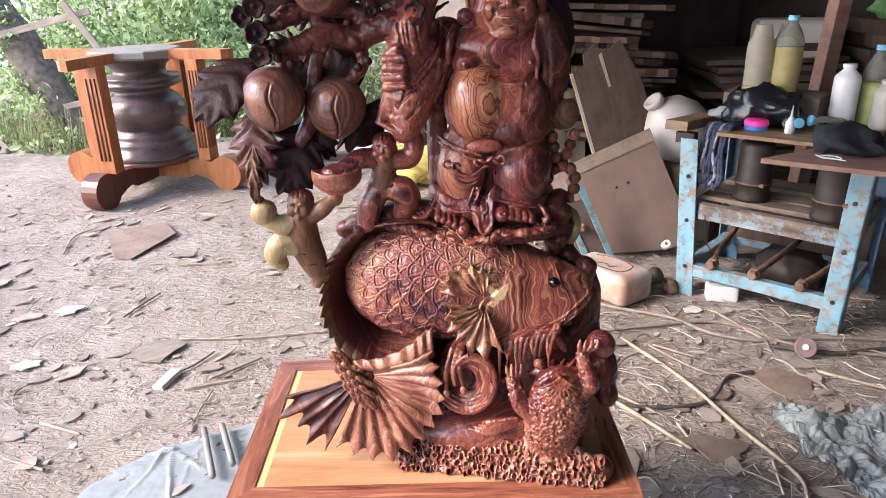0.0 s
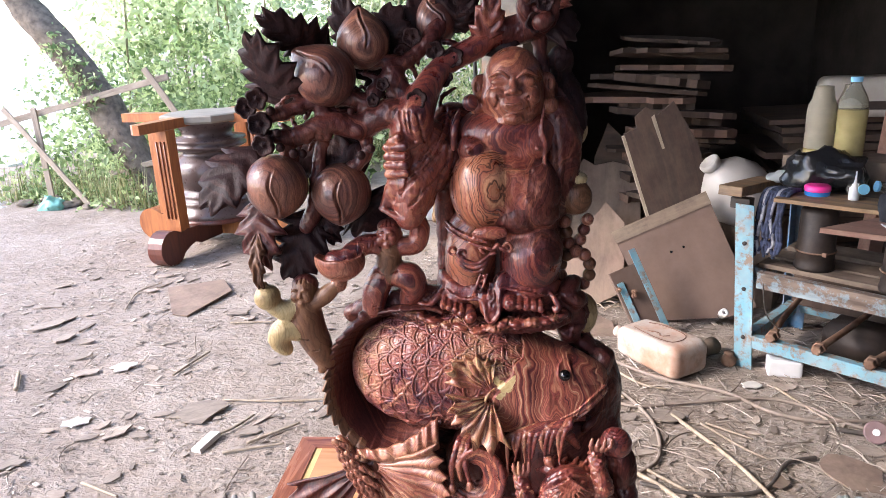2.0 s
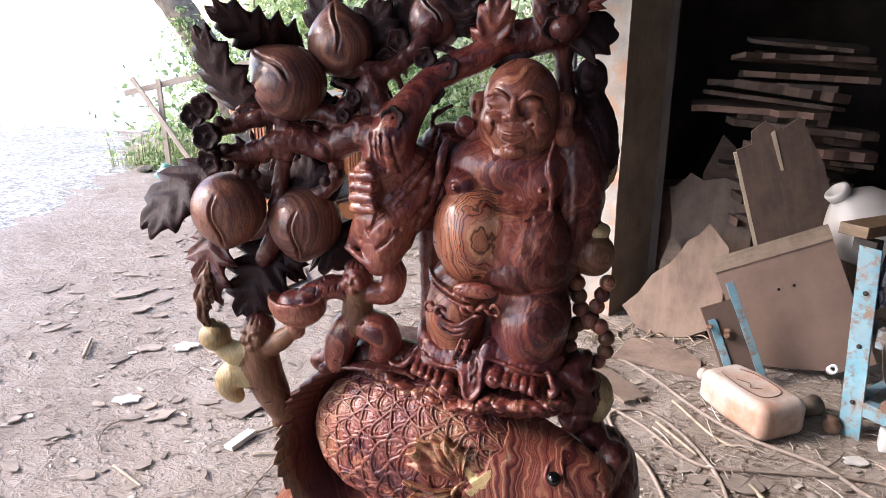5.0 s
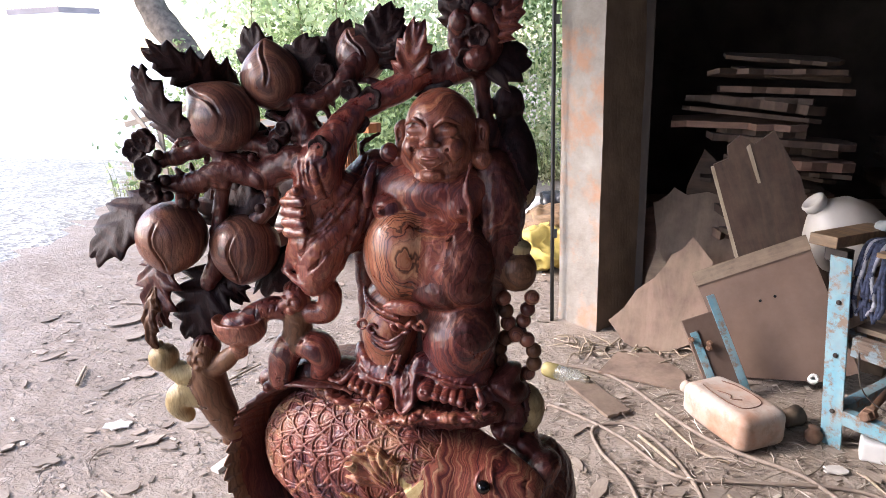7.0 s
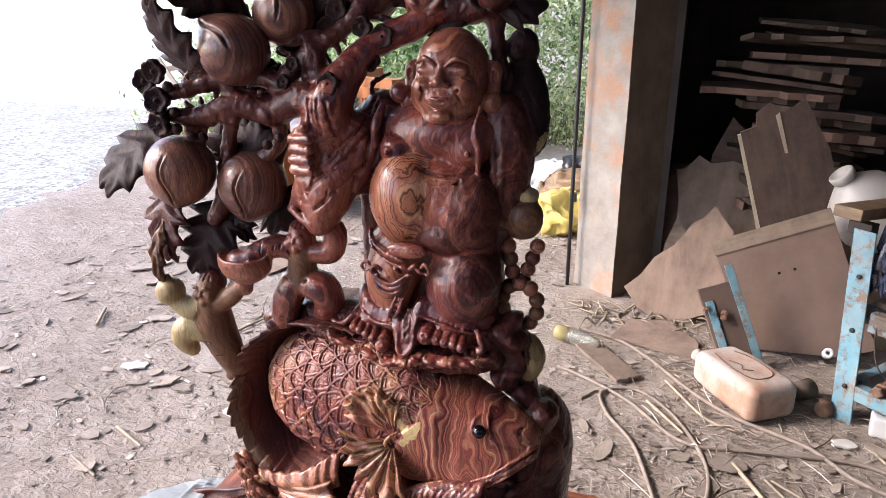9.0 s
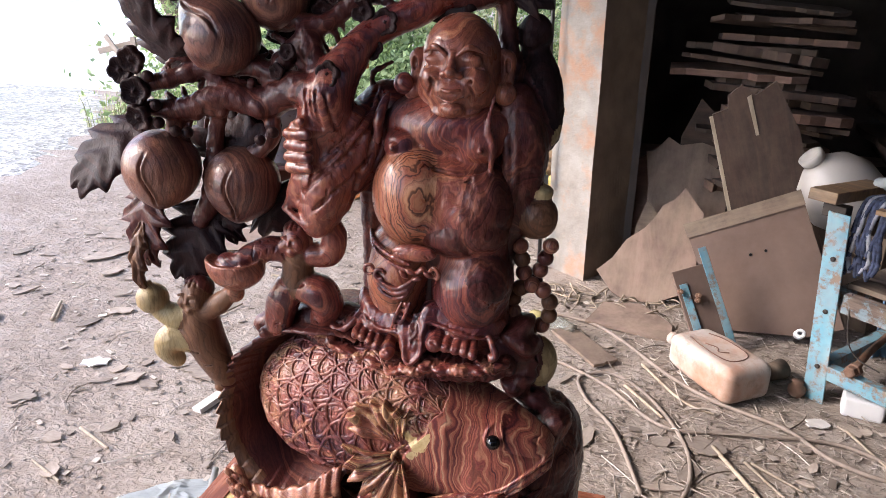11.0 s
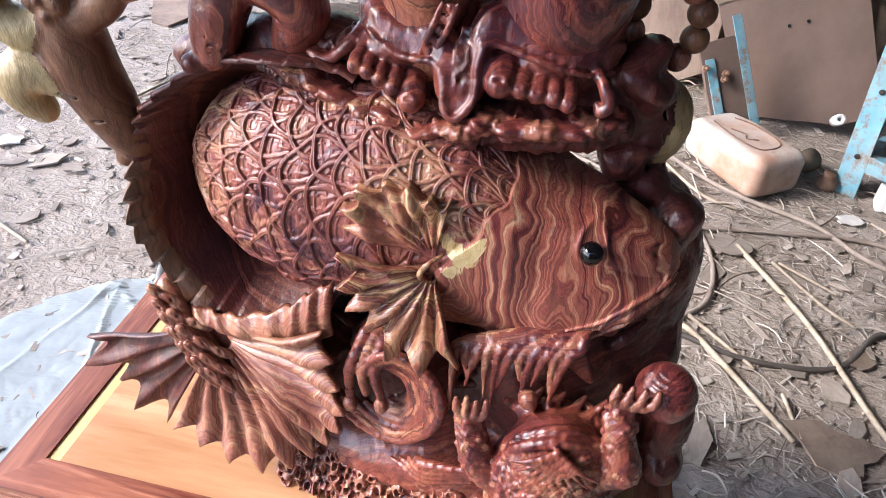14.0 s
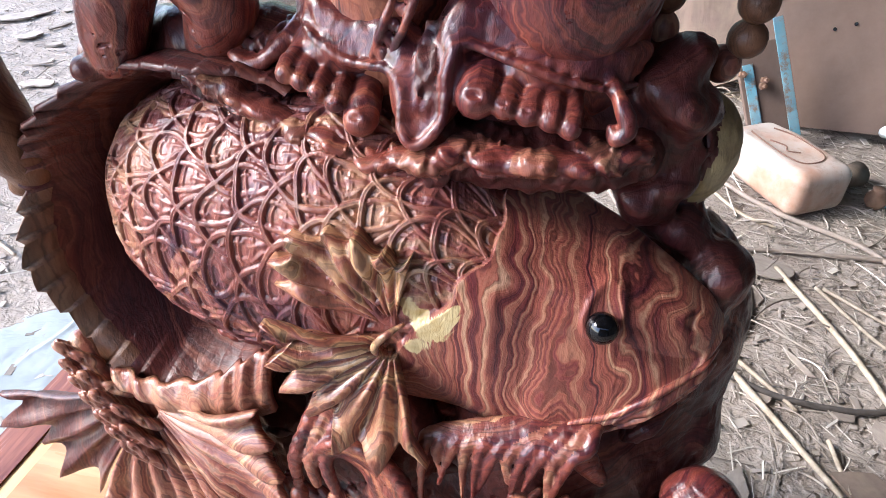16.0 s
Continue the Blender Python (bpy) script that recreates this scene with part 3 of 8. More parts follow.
        carve_piece(sweep(line, rad, 40, 10), HEADW)
    vv, ff = grid(np.stack((x, y, z), -1), wrap=True, caps=True)
    head = (u > gill_u)[:-1].reshape(-1)
    split = len(head)
    for mat, pick in ((FISHW, ~head), (HEADW, head)):
        carve_piece((vv, [ff[i] for i in np.nonzero(pick)[0]] + (ff[split:] if mat == HEADW else [])), mat)


def fish_rim():
    """The hollow with its saw-toothed edge round the fish's back and tail."""
    na = 300
    a = np.linspace(radians(62), radians(312), na)
    tooth = (np.arange(na) / na * 30 + 0.25 * np.sin(np.arange(na) * 0.05)) % 1.0
    cx, cz = 0.0, 0.94
    reach = np.interp(np.degrees(a), (62, 85, 105, 140, 180, 215, 245, 270, 300, 312), (0.158, 0.150, 0.150, 0.156, 0.168, 0.176, 0.176, 0.148, 0.108, 0.10))
    fore = 1.305 + 0.022 * np.sin(a)
    rows = []
    for sc, y, saw in ((0.66, 0.12, 0), (0.74, 0.085, 0), (0.84, 0.055, 0), (0.93, 0.025, 0.3), (1.0, 0.0, 1), (1.025, 0.006, 1), (1.01, 0.04, 0.4), (0.985, 0.10, 0), (0.95, 0.19, 0)):
        k = reach * (sc + saw * 0.060 * np.clip((np.degrees(a) - 110) / 50, 0.25, 1) * (tooth - 0.5) + 0.010 * np.sin(5 * a + 1) * (sc > 0.9))
        rows.append(np.stack((cx + k * np.cos(a), fore + y + 0.008 * np.sin(7 * a) * saw, cz + k * np.sin(a)), -1))
    vv, ff = grid(np.array(rows))
    mid = np.array([np.mean(vv[list(q)], 0) for q in ff])
    ang = np.degrees(np.arctan2(mid[:, 2] - cz, mid[:, 0] - cx)) % 360
    row = np.arange(len(ff)) // (na - 1)
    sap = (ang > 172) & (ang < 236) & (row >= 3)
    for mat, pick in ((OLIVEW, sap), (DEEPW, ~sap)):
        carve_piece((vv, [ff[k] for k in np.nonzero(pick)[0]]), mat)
    # thin folded lip below the hollow, running into the tail
    n = 60
    a = np.array(smooth_line([(-0.128, 1.296, 0.800), (-0.085, 1.282, 0.803), (-0.044, 1.276, 0.812), (0.006, 1.276, 0.836), (0.035, 1.280, 0.860), (0.060, 1.290, 0.874)], n))
    b = np.array(smooth_line([(-0.100, 1.290, 0.780), (-0.075, 1.284, 0.776), (-0.040, 1.276, 0.776), (0.010, 1.272, 0.786), (0.040, 1.272, 0.800), (0.062, 1.276, 0.812)], n))
    q = np.linspace(0, 1, 12)[:, None, None]
    k = np.arange(n)
    top = a * (1 - q) + b * q
    top[..., 1] += 0.004 * np.sin(k * 0.75)[None] * (1 - q[..., 0]) - 0.010 * np.sin(np.pi * q[..., 0])
    top[..., 2] += (0.002 * ((k * 0.13) % 1.0) - 0.001)[None] * (1 - q[..., 0]) ** 3
    carve_piece(sheet(top, top + np.array((0, 0.006, 0))), BROWNW)


def build_carving():
    c = Clay((-0.36, 1.16, ZP - 0.004), (0.48, 1.66, 1.74), 0.0024)
    rnd = random.Random(5)
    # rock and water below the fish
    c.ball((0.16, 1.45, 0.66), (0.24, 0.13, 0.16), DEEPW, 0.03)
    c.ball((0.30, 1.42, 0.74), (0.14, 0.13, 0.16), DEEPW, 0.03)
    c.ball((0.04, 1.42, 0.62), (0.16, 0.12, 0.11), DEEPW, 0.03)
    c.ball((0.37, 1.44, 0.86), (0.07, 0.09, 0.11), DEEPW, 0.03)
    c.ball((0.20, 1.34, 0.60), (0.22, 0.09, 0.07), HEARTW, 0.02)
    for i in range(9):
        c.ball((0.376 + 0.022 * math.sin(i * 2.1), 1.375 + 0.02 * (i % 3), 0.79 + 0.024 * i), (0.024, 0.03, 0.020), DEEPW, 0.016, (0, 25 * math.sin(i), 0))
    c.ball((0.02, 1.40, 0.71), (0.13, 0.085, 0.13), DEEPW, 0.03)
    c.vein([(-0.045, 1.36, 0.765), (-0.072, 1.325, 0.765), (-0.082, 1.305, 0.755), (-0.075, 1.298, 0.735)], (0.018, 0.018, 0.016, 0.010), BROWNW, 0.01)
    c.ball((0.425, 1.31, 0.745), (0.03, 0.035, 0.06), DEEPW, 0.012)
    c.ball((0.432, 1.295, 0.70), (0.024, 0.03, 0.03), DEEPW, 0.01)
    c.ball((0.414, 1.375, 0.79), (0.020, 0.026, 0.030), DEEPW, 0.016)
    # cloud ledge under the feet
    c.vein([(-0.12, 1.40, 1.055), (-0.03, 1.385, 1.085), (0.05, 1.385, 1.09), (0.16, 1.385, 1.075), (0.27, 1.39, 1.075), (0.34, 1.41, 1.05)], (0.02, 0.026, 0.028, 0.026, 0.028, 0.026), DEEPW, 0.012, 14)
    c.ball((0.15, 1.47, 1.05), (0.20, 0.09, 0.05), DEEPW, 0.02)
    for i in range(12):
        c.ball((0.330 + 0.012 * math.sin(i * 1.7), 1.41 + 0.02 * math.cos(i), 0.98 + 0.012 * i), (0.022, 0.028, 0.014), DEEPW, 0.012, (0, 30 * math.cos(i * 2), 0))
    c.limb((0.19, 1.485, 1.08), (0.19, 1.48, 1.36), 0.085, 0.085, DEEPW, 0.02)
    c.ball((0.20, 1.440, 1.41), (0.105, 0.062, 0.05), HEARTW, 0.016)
    c.ball((0.20, 1.440, 1.300), (0.100, 0.080, 0.090), HEARTW, 0.012)
    c.ball((0.139, 1.405, 1.476), 0.0155, HEARTW, 0.003)
    # robe down the sides and back, its shaded right side in deeper wood
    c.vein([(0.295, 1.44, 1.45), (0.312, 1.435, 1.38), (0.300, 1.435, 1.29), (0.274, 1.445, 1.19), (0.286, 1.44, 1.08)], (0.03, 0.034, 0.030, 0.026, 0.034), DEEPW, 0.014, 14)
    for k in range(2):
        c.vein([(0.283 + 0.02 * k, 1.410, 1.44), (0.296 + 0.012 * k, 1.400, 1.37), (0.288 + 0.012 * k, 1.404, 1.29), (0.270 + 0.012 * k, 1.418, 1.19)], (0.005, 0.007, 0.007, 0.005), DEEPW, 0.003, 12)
    c.vein([(0.095, 1.44, 1.42), (0.086, 1.42, 1.36), (0.080, 1.42, 1.28), (0.082, 1.42, 1.18), (0.08, 1.42, 1.09)], (0.025, 0.022, 0.018, 0.018, 0.022), HEARTW, 0.012, 12)
    # left-hand arm, sleeve and fist
    c.vein([(0.10, 1.45, 1.43), (0.075, 1.42, 1.39), (0.045, 1.38, 1.35), (0.02, 1.36, 1.335)], (0.045, 0.045, 0.042, 0.036), HEARTW, 0.014)
    c.vein([(0.06, 1.39, 1.42), (0.042, 1.37, 1.36), (0.03, 1.355, 1.31), (0.018, 1.345, 1.272)], (0.030, 0.034, 0.032, 0.024), HEARTW, 0.010)
    c.ball((0.018, 1.356, 1.312), (0.046, 0.030, 0.034), HEARTW, 0.012)
    c.limb((0.000, 1.345, 1.355), (-0.026, 1.344, 1.297), 0.016, 0.009, HEARTW, 0.008)
    c.limb((0.075, 1.385, 1.40), (0.052, 1.358, 1.300), 0.024, 0.012, HEARTW, 0.010)
    c.limb((0.03, 1.347, 1.31), (0.010, 1.342, 1.277), 0.020, 0.010, HEARTW, 0.008)
    for k in range(5):
        c.groove([(0.062 - 0.014 * k, 1.334 - 0.004 * k, 1.385 - 0.004 * k), (0.050 - 0.015 * k, 1.327 - 0.001 * k, 1.340), (0.034 - 0.014 * k, 1.326 + 0.002 * k, 1.300)], 0.0016, 0.0015, 9)
    c.vein([(-0.034, 1.340, 1.292), (-0.012, 1.330, 1.283), (0.010, 1.326, 1.272), (0.034, 1.330, 1.285), (0.060, 1.348, 1.298)], (0.004, 0.005, 0.005, 0.004), HEARTW, 0.004, 16)
    c.ball((0.010, 1.342, 1.385), (0.022, 0.020, 0.032), HEARTW, 0.006)
    for k in range(6):
        c.groove([(0.020 + 0.011 * k, 1.338 + 0.002 * abs(k - 2), 1.430), (0.030 + 0.009 * k, 1.342 + 0.002 * abs(k - 2), 1.462), (0.050 + 0.007 * k, 1.366 + 0.002 * abs(k - 2), 1.496)], 0.0024, 0.003, 9)
    for i in range(4):
        c.limb((-0.012, 1.328, 1.409 - 0.0165 * i), (0.022, 1.318, 1.411 - 0.0165 * i), 0.0082, 0.0074, HEARTW, 0.002)
    c.limb((-0.004, 1.334, 1.418), (0.012, 1.326, 1.428), 0.009, 0.007, HEARTW, 0.004)
    # tree: trunk and boughs
    tree = c.vein
    tree([(0.020, 1.37, 1.40), (0.035, 1.365, 1.455), (0.055, 1.385, 1.50), (0.09, 1.42, 1.545), (0.15, 1.445, 1.575), (0.20, 1.465, 1.605)], (0.036, 0.034, 0.025, 0.019, 0.020, 0.016), HEARTW, 0.010, 18)
    tree([(0.036, 1.352, 1.48), (0.030, 1.345, 1.455), (0.018, 1.335, 1.425)], (0.006, 0.008, 0.004), HEARTW, 0.004, 8)
    tree([(0.03, 1.365, 1.455), (-0.01, 1.365, 1.468), (-0.065, 1.365, 1.445), (-0.12, 1.345, 1.455), (-0.18, 1.325, 1.435), (-0.225, 1.31, 1.44)], (0.026, 0.024, 0.022, 0.018, 0.014, 0.010), DEEPW, 0.008, 18)
    c.ball((-0.068, 1.352, 1.438), 0.016, DEEPW, 0.006)
    c.dent((-0.068, 1.330, 1.438), 0.006, 0.003)
    tree([(-0.065, 1.37, 1.44), (-0.055, 1.365, 1.40), (-0.075, 1.36, 1.375), (-0.10, 1.36, 1.36)], (0.011, 0.010, 0.011, 0.014), DEEPW, 0.006)
    tree([(-0.05, 1.37, 1.45), (-0.045, 1.37, 1.49), (-0.02, 1.385, 1.525), (0.02, 1.405, 1.555), (0.06, 1.42, 1.585)], (0.015, 0.014, 0.013, 0.013, 0.012), DEEPW, 0.006)
    tree([(-0.12, 1.35, 1.455), (-0.135, 1.35, 1.49), (-0.12, 1.36, 1.53)], (0.012, 0.012, 0.02), DEEPW, 0.008)
    tree([(-0.045, 1.37, 1.49), (-0.085, 1.37, 1.495), (-0.13, 1.355, 1.50), (-0.19, 1.33, 1.48), (-0.23, 1.31, 1.47)], (0.013, 0.015, 0.014, 0.013, 0.010), DEEPW, 0.006)
    tree([(0.02, 1.40, 1.555), (-0.02, 1.40, 1.56), (-0.05, 1.40, 1.56)], (0.010, 0.012, 0.016), DEEPW, 0.006)
    tree([(0.035, 1.37, 1.47), (0.005, 1.385, 1.515), (-0.005, 1.395, 1.545)], (0.022, 0.018, 0.016), DEEPW, 0.006)
    tree([(-0.18, 1.33, 1.435), (-0.20, 1.33, 1.41), (-0.20, 1.335, 1.38)], (0.010, 0.012, 0.014), DEEPW, 0.006)
    tree([(-0.12, 1.345, 1.45), (-0.14, 1.35, 1.41), (-0.15, 1.35, 1.36), (-0.16, 1.345, 1.30), (-0.18, 1.34, 1.26)], (0.010, 0.011, 0.014, 0.016, 0.014), DEEPW, 0.006, 12)
    tree([(0.06, 1.42, 1.585), (0.075, 1.44, 1.61), (0.08, 1.455, 1.63)], (0.014, 0.016, 0.02), DEEPW, 0.008)
    tree([(0.19, 1.465, 1.60), (0.24, 1.475, 1.605), (0.275, 1.475, 1.63), (0.275, 1.475, 1.68)], (0.022, 0.026, 0.03, 0.022), DEEPW, 0.010)
    tree([(0.275, 1.48, 1.62), (0.272, 1.485, 1.56), (0.285, 1.48, 1.50), (0.31, 1.47, 1.44)], (0.018, 0.012, 0.012, 0.024), DEEPW, 0.008)
    for i in range(16):
        a = i * 2.4
        c.ball((0.268 + 0.026 * math.cos(a), 1.455 + 0.012 * math.sin(2.3 * a), 1.65 + 0.036 * math.sin(a)), rnd.uniform(0.010, 0.018), DEEPW, 0.006)
    for i in range(30):
        a = rnd.random()
        x = -0.20 + 0.30 * a
        y = 1.335 + 0.11 * a
        z = 1.43 + 0.10 * a + rnd.uniform(-0.05, 0.07)
        d, w = rnd.uniform(-0.03, 0.03), rnd.uniform(-0.03, 0.03)
        tree([(x - d, y, z - w), (x + rnd.uniform(-0.01, 0.01), y - 0.012, z + rnd.uniform(-0.01, 0.01)), (x + d, y, z + w)], (0.003, 0.0045, 0.003), DEEPW, 0.003, 7)
    for i in range(14):
        a = i / 21
        c.ball((-0.15 + 0.24 * a + rnd.uniform(-0.01, 0.01), 1.330 + 0.085 * a, 1.44 + 0.11 * a + rnd.uniform(-0.02, 0.02)), rnd.uniform(0.006, 0.011), DEEPW, 0.004)
    # boy at the shoulder
    c.ball((0.312, 1.500, 1.541), (0.026, 0.026, 0.031), DARKW, 0.005)
    c.ball((0.309, 1.475, 1.535), (0.010, 0.008, 0.012), DARKW, 0.006)
    c.vein([(0.315, 1.50, 1.50), (0.325, 1.485, 1.45), (0.330, 1.47, 1.40)], (0.026, 0.034, 0.028), DARKW, 0.010)
    c.vein([(0.295, 1.49, 1.50), (0.275, 1.475, 1.485), (0.285, 1.46, 1.46)], (0.014, 0.014, 0.010), DARKW, 0.006)
    c.vein([(0.342, 1.475, 1.43), (0.349, 1.46, 1.405), (0.330, 1.44, 1.388), (0.310, 1.425, 1.386)], (0.014, 0.012, 0.010, 0.007), PALEW, 0.005)
    # gourd and bud at the side
    c.ball((0.338, 1.430, 1.284), (0.032, 0.030, 0.036), OLIVEW, 0.004)
    c.ball((0.340, 1.432, 1.322), (0.022, 0.020, 0.013), PALEW, 0.006)
    c.ball((0.354, 1.425, 1.040), (0.031, 0.030, 0.044), PALEW, 0.006)
    c.ball((0.345, 1.435, 0.985), (0.026, 0.03, 0.03), DARKW, 0.008)
    c.groove([(0.346, 1.397, 1.075), (0.361, 1.392, 1.035), (0.348, 1.400, 1.0)], 0.003, 0.003, 8)
    # long folds of the sleeve and furrows of the bark above the fist
    for line, w in (
            (((0.091, 1.468), (0.087, 1.429), (0.068, 1.404), (0.046, 1.383)), 0.0026),
            (((0.100, 1.425), (0.078, 1.389), (0.051, 1.362), (0.007, 1.325)), 0.0030),
            (((0.090, 1.447), (0.075, 1.405), (0.045, 1.369), (0.023, 1.351)), 0.0022),
            (((0.100, 1.381), (0.076, 1.348), (0.050, 1.323), (0.025, 1.300)), 0.0022),
            (((0.100, 1.460), (0.099, 1.399), (0.083, 1.344), (0.069, 1.305)), 0.0038),
            (((0.120, 1.439), (0.121, 1.387), (0.105, 1.345), (0.082, 1.314)), 0.0030),
            (((0.113, 1.452), (0.111, 1.399), (0.099, 1.354)), 0.0022),
            (((0.015, 1.470), (0.019, 1.445), (0.027, 1.422)), 0.0026),
            (((0.033, 1.472), (0.035, 1.446), (0.039, 1.417)), 0.0026),
            (((0.045, 1.469), (0.052, 1.439), (0.055, 1.418)), 0.0022),
            (((0.025, 1.472), (0.027, 1.445), (0.033, 1.419)), 0.0020),
    ):
        c.score(line, w, 0.0018, 20)
    c.roughen((0.0004, 0.0005, 0.0004, 0.0001, 0.0005, 0.0, 0.0006, 0.0004, 0, 0))
    return c.surface()


def carve_torso():
    """Breast, belly, sash and trousers, cut finer than the back."""
    c = Clay((0.055, 1.290, 1.075), (0.345, 1.47, 1.475), 0.0017)
    # legs in loose trousers, darker woods on the shaded right one
    c.limb((0.134, 1.406, 1.225), (0.124, 1.400, 1.100), 0.050, 0.050, BELLYW, 0.010)
    c.ball((0.130, 1.392, 1.180), (0.049, 0.050, 0.050), BELLYW, 0.012)
    c.limb((0.246, 1.412, 1.235), (0.252, 1.408, 1.100), 0.054, 0.054, HEARTW, 0.010)
    c.ball((0.247, 1.396, 1.168), (0.061, 0.062, 0.076), HEARTW, 0.006)
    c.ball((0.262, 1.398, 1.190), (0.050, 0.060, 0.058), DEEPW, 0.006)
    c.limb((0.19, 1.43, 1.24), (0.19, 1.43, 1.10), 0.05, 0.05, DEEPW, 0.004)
    # breast and belly: pale wood left, deep wood right, imitating light from the left
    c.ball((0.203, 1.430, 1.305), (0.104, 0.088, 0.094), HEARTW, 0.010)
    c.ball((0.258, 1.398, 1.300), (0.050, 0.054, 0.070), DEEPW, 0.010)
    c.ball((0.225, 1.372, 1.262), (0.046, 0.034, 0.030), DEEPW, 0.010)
    c.ball((0.158, 1.390, 1.316), (0.064, 0.064, 0.080), BELLYW, 0.008)
    c.vein([(0.222, 1.364, 1.312), (0.245, 1.362, 1.290), (0.268, 1.366, 1.268), (0.290, 1.380, 1.262)], (0.010, 0.016, 0.016, 0.008), HEARTW, 0.016, 12)
    c.ball((0.20, 1.428, 1.415), (0.105, 0.062, 0.052), HEARTW, 0.012)
    c.ball((0.143, 1.390, 1.391), (0.031, 0.033, 0.029), HEARTW, 0.004)
    c.ball((0.136, 1.3585, 1.391), (0.0085, 0.005, 0.0085), HEARTW, 0.002)
    c.ball((0.136, 1.353, 1.391), 0.0040, HEARTW, 0.0015)
    c.ball((0.252, 1.400, 1.394), (0.036, 0.032, 0.026), HEARTW, 0.010)
    c.ball((0.262, 1.3665, 1.392), 0.0045, HEARTW, 0.002)
    c.groove([(0.100, 1.382, 1.366), (0.145, 1.352, 1.360), (0.19, 1.360, 1.364), (0.235, 1.364, 1.358), (0.285, 1.385, 1.368)], 0.0032, 0.002, 16)
    c.groove([(0.240 + 0.012 * math.cos(a * 0.6), 1.362, 1.354 + 0.007 * math.sin(a * 0.6)) for a in range(11)], 0.0018, 0.001, 20)
    # sash with its boss, knot and hanging end
    for dz, r0 in ((0.0, 0.0028), (-0.011, 0.0022)):
        c.vein([(0.082, 1.402, 1.248 + dz), (0.100, 1.366, 1.243 + dz), (0.130, 1.344, 1.232 + dz), (0.165, 1.338, 1.222 + dz)], (r0, r0, r0), HEARTW, 0.003, 14)
    c.ball((0.172, 1.3405, 1.240), (0.034, 0.010, 0.013), HEARTW, 0.003)
    for k in range(2):
        c.groove([(0.142 + 0.006 * k, 1.337, 1.238), (0.152 + 0.003 * k, 1.3315, 1.246 - 0.003 * k), (0.172, 1.3300, 1.248 - 0.005 * k), (0.192 - 0.003 * k, 1.3315, 1.244 - 0.003 * k), (0.202 - 0.006 * k, 1.337, 1.234)], 0.0012, 0.0008, 14)
    for dx, dz, an in ((0.0, 0.0, 20), (0.014, 0.003, -40), (0.026, -0.002, 35), (0.008, -0.011, -15), (-0.012, -0.006, 40)):
        c.ball((0.168 + dx, 1.338, 1.211 + dz), (0.009, 0.006, 0.0042), HEARTW, 0.001, (0, an, 0))
    c.vein([(0.196, 1.340, 1.214), (0.204, 1.334, 1.222), (0.212, 1.334, 1.214), (0.208, 1.336, 1.204), (0.199, 1.340, 1.208)], (0.0024, 0.0028, 0.0024), BROWNW, 0.0015, 16)
    # rolled drape over the thigh
    for k, r0 in enumerate((0.0034, 0.0028, 0.0020)):
        d = 0.0085 * k
        c.vein([(0.100 + 0.002 * k, 1.352, 1.206 - d), (0.108, 1.346, 1.198 - d), (0.122, 1.341, 1.186 - d), (0.142, 1.3385, 1.180 - d), (0.160, 1.340, 1.188 - d), (0.176 - 0.004 * k, 1.348, 1.204 - d)], (r0 * 0.6, r0, r0, r0, r0 * 0.6), HEARTW, 0.0022, 22)
    for x, z in ((0.099, 1.205), (0.116, 1.199)):
        c.vein([(x + 0.0075 * math.cos(q * 1.1), 1.3455 - 0.001 * q, z + 0.0075 * math.sin(q * 1.1)) for q in range(6)], (0.0020, 0.0030, 0.0022), HEARTW, 0.0012, 14)
    for s in (-1, 1):
        c.vein([(0.158 + 0.0065 * s, 1.341, 1.158), (0.150 + 0.0065 * s, 1.338, 1.136), (0.140 + 0.0060 * s, 1.341, 1.112)], (0.0022, 0.0030, 0.0022), HEARTW, 0.001, 12)
    for k in range(5):
        c.ball((0.158 - 0.0042 * k, 1.3405, 1.154 - 0.0095 * k), (0.0040, 0.0030, 0.0048), HEARTW, 0.001, (0, 30 * (-1) ** k, 0))
    c.limb((0.142, 1.342, 1.112), (0.134, 1.344, 1.108), 0.004, 0.003, HEARTW, 0.001)
    # hems and folds
    c.groove([(0.080, 1.378, 1.190), (0.088, 1.362, 1.155), (0.112, 1.346, 1.126), (0.142, 1.346, 1.122), (0.172, 1.362, 1.140)], 0.0022, 0.0012, 18)
    c.groove([(0.193, 1.380, 1.160), (0.210, 1.352, 1.122), (0.246, 1.344, 1.103), (0.284, 1.356, 1.122), (0.306, 1.385, 1.160)], 0.0024, 0.0012, 20)
    for k in range(4):
        c.groove([(0.212 + 0.008 * k, 1.352, 1.112 - 0.004 * k), (0.250, 1.346, 1.092 - 0.004 * k), (0.290, 1.360, 1.108 - 0.006 * k)], 0.0013, 0.001, 12)
        c.groove([(0.090 + 0.003 * k, 1.362, 1.235 - 0.006 * k), (0.104, 1.352, 1.222 - 0.006 * k)], 0.0012, 0.001, 5)
        c.groove([(0.170 + 0.004 * k, 1.360, 1.190 - 0.018 * k), (0.160, 1.350, 1.176 - 0.018 * k), (0.150, 1.345, 1.172 - 0.018 * k)], 0.0014, 0.001, 7)
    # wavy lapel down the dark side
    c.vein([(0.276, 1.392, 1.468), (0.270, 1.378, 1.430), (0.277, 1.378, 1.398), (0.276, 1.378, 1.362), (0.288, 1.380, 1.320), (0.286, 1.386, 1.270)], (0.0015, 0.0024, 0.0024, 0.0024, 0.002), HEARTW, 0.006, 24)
    c.vein([(0.118, 1.395, 1.462), (0.108, 1.380, 1.430), (0.106, 1.378, 1.395)], (0.004, 0.006, 0.004), HEARTW, 0.006, 10)
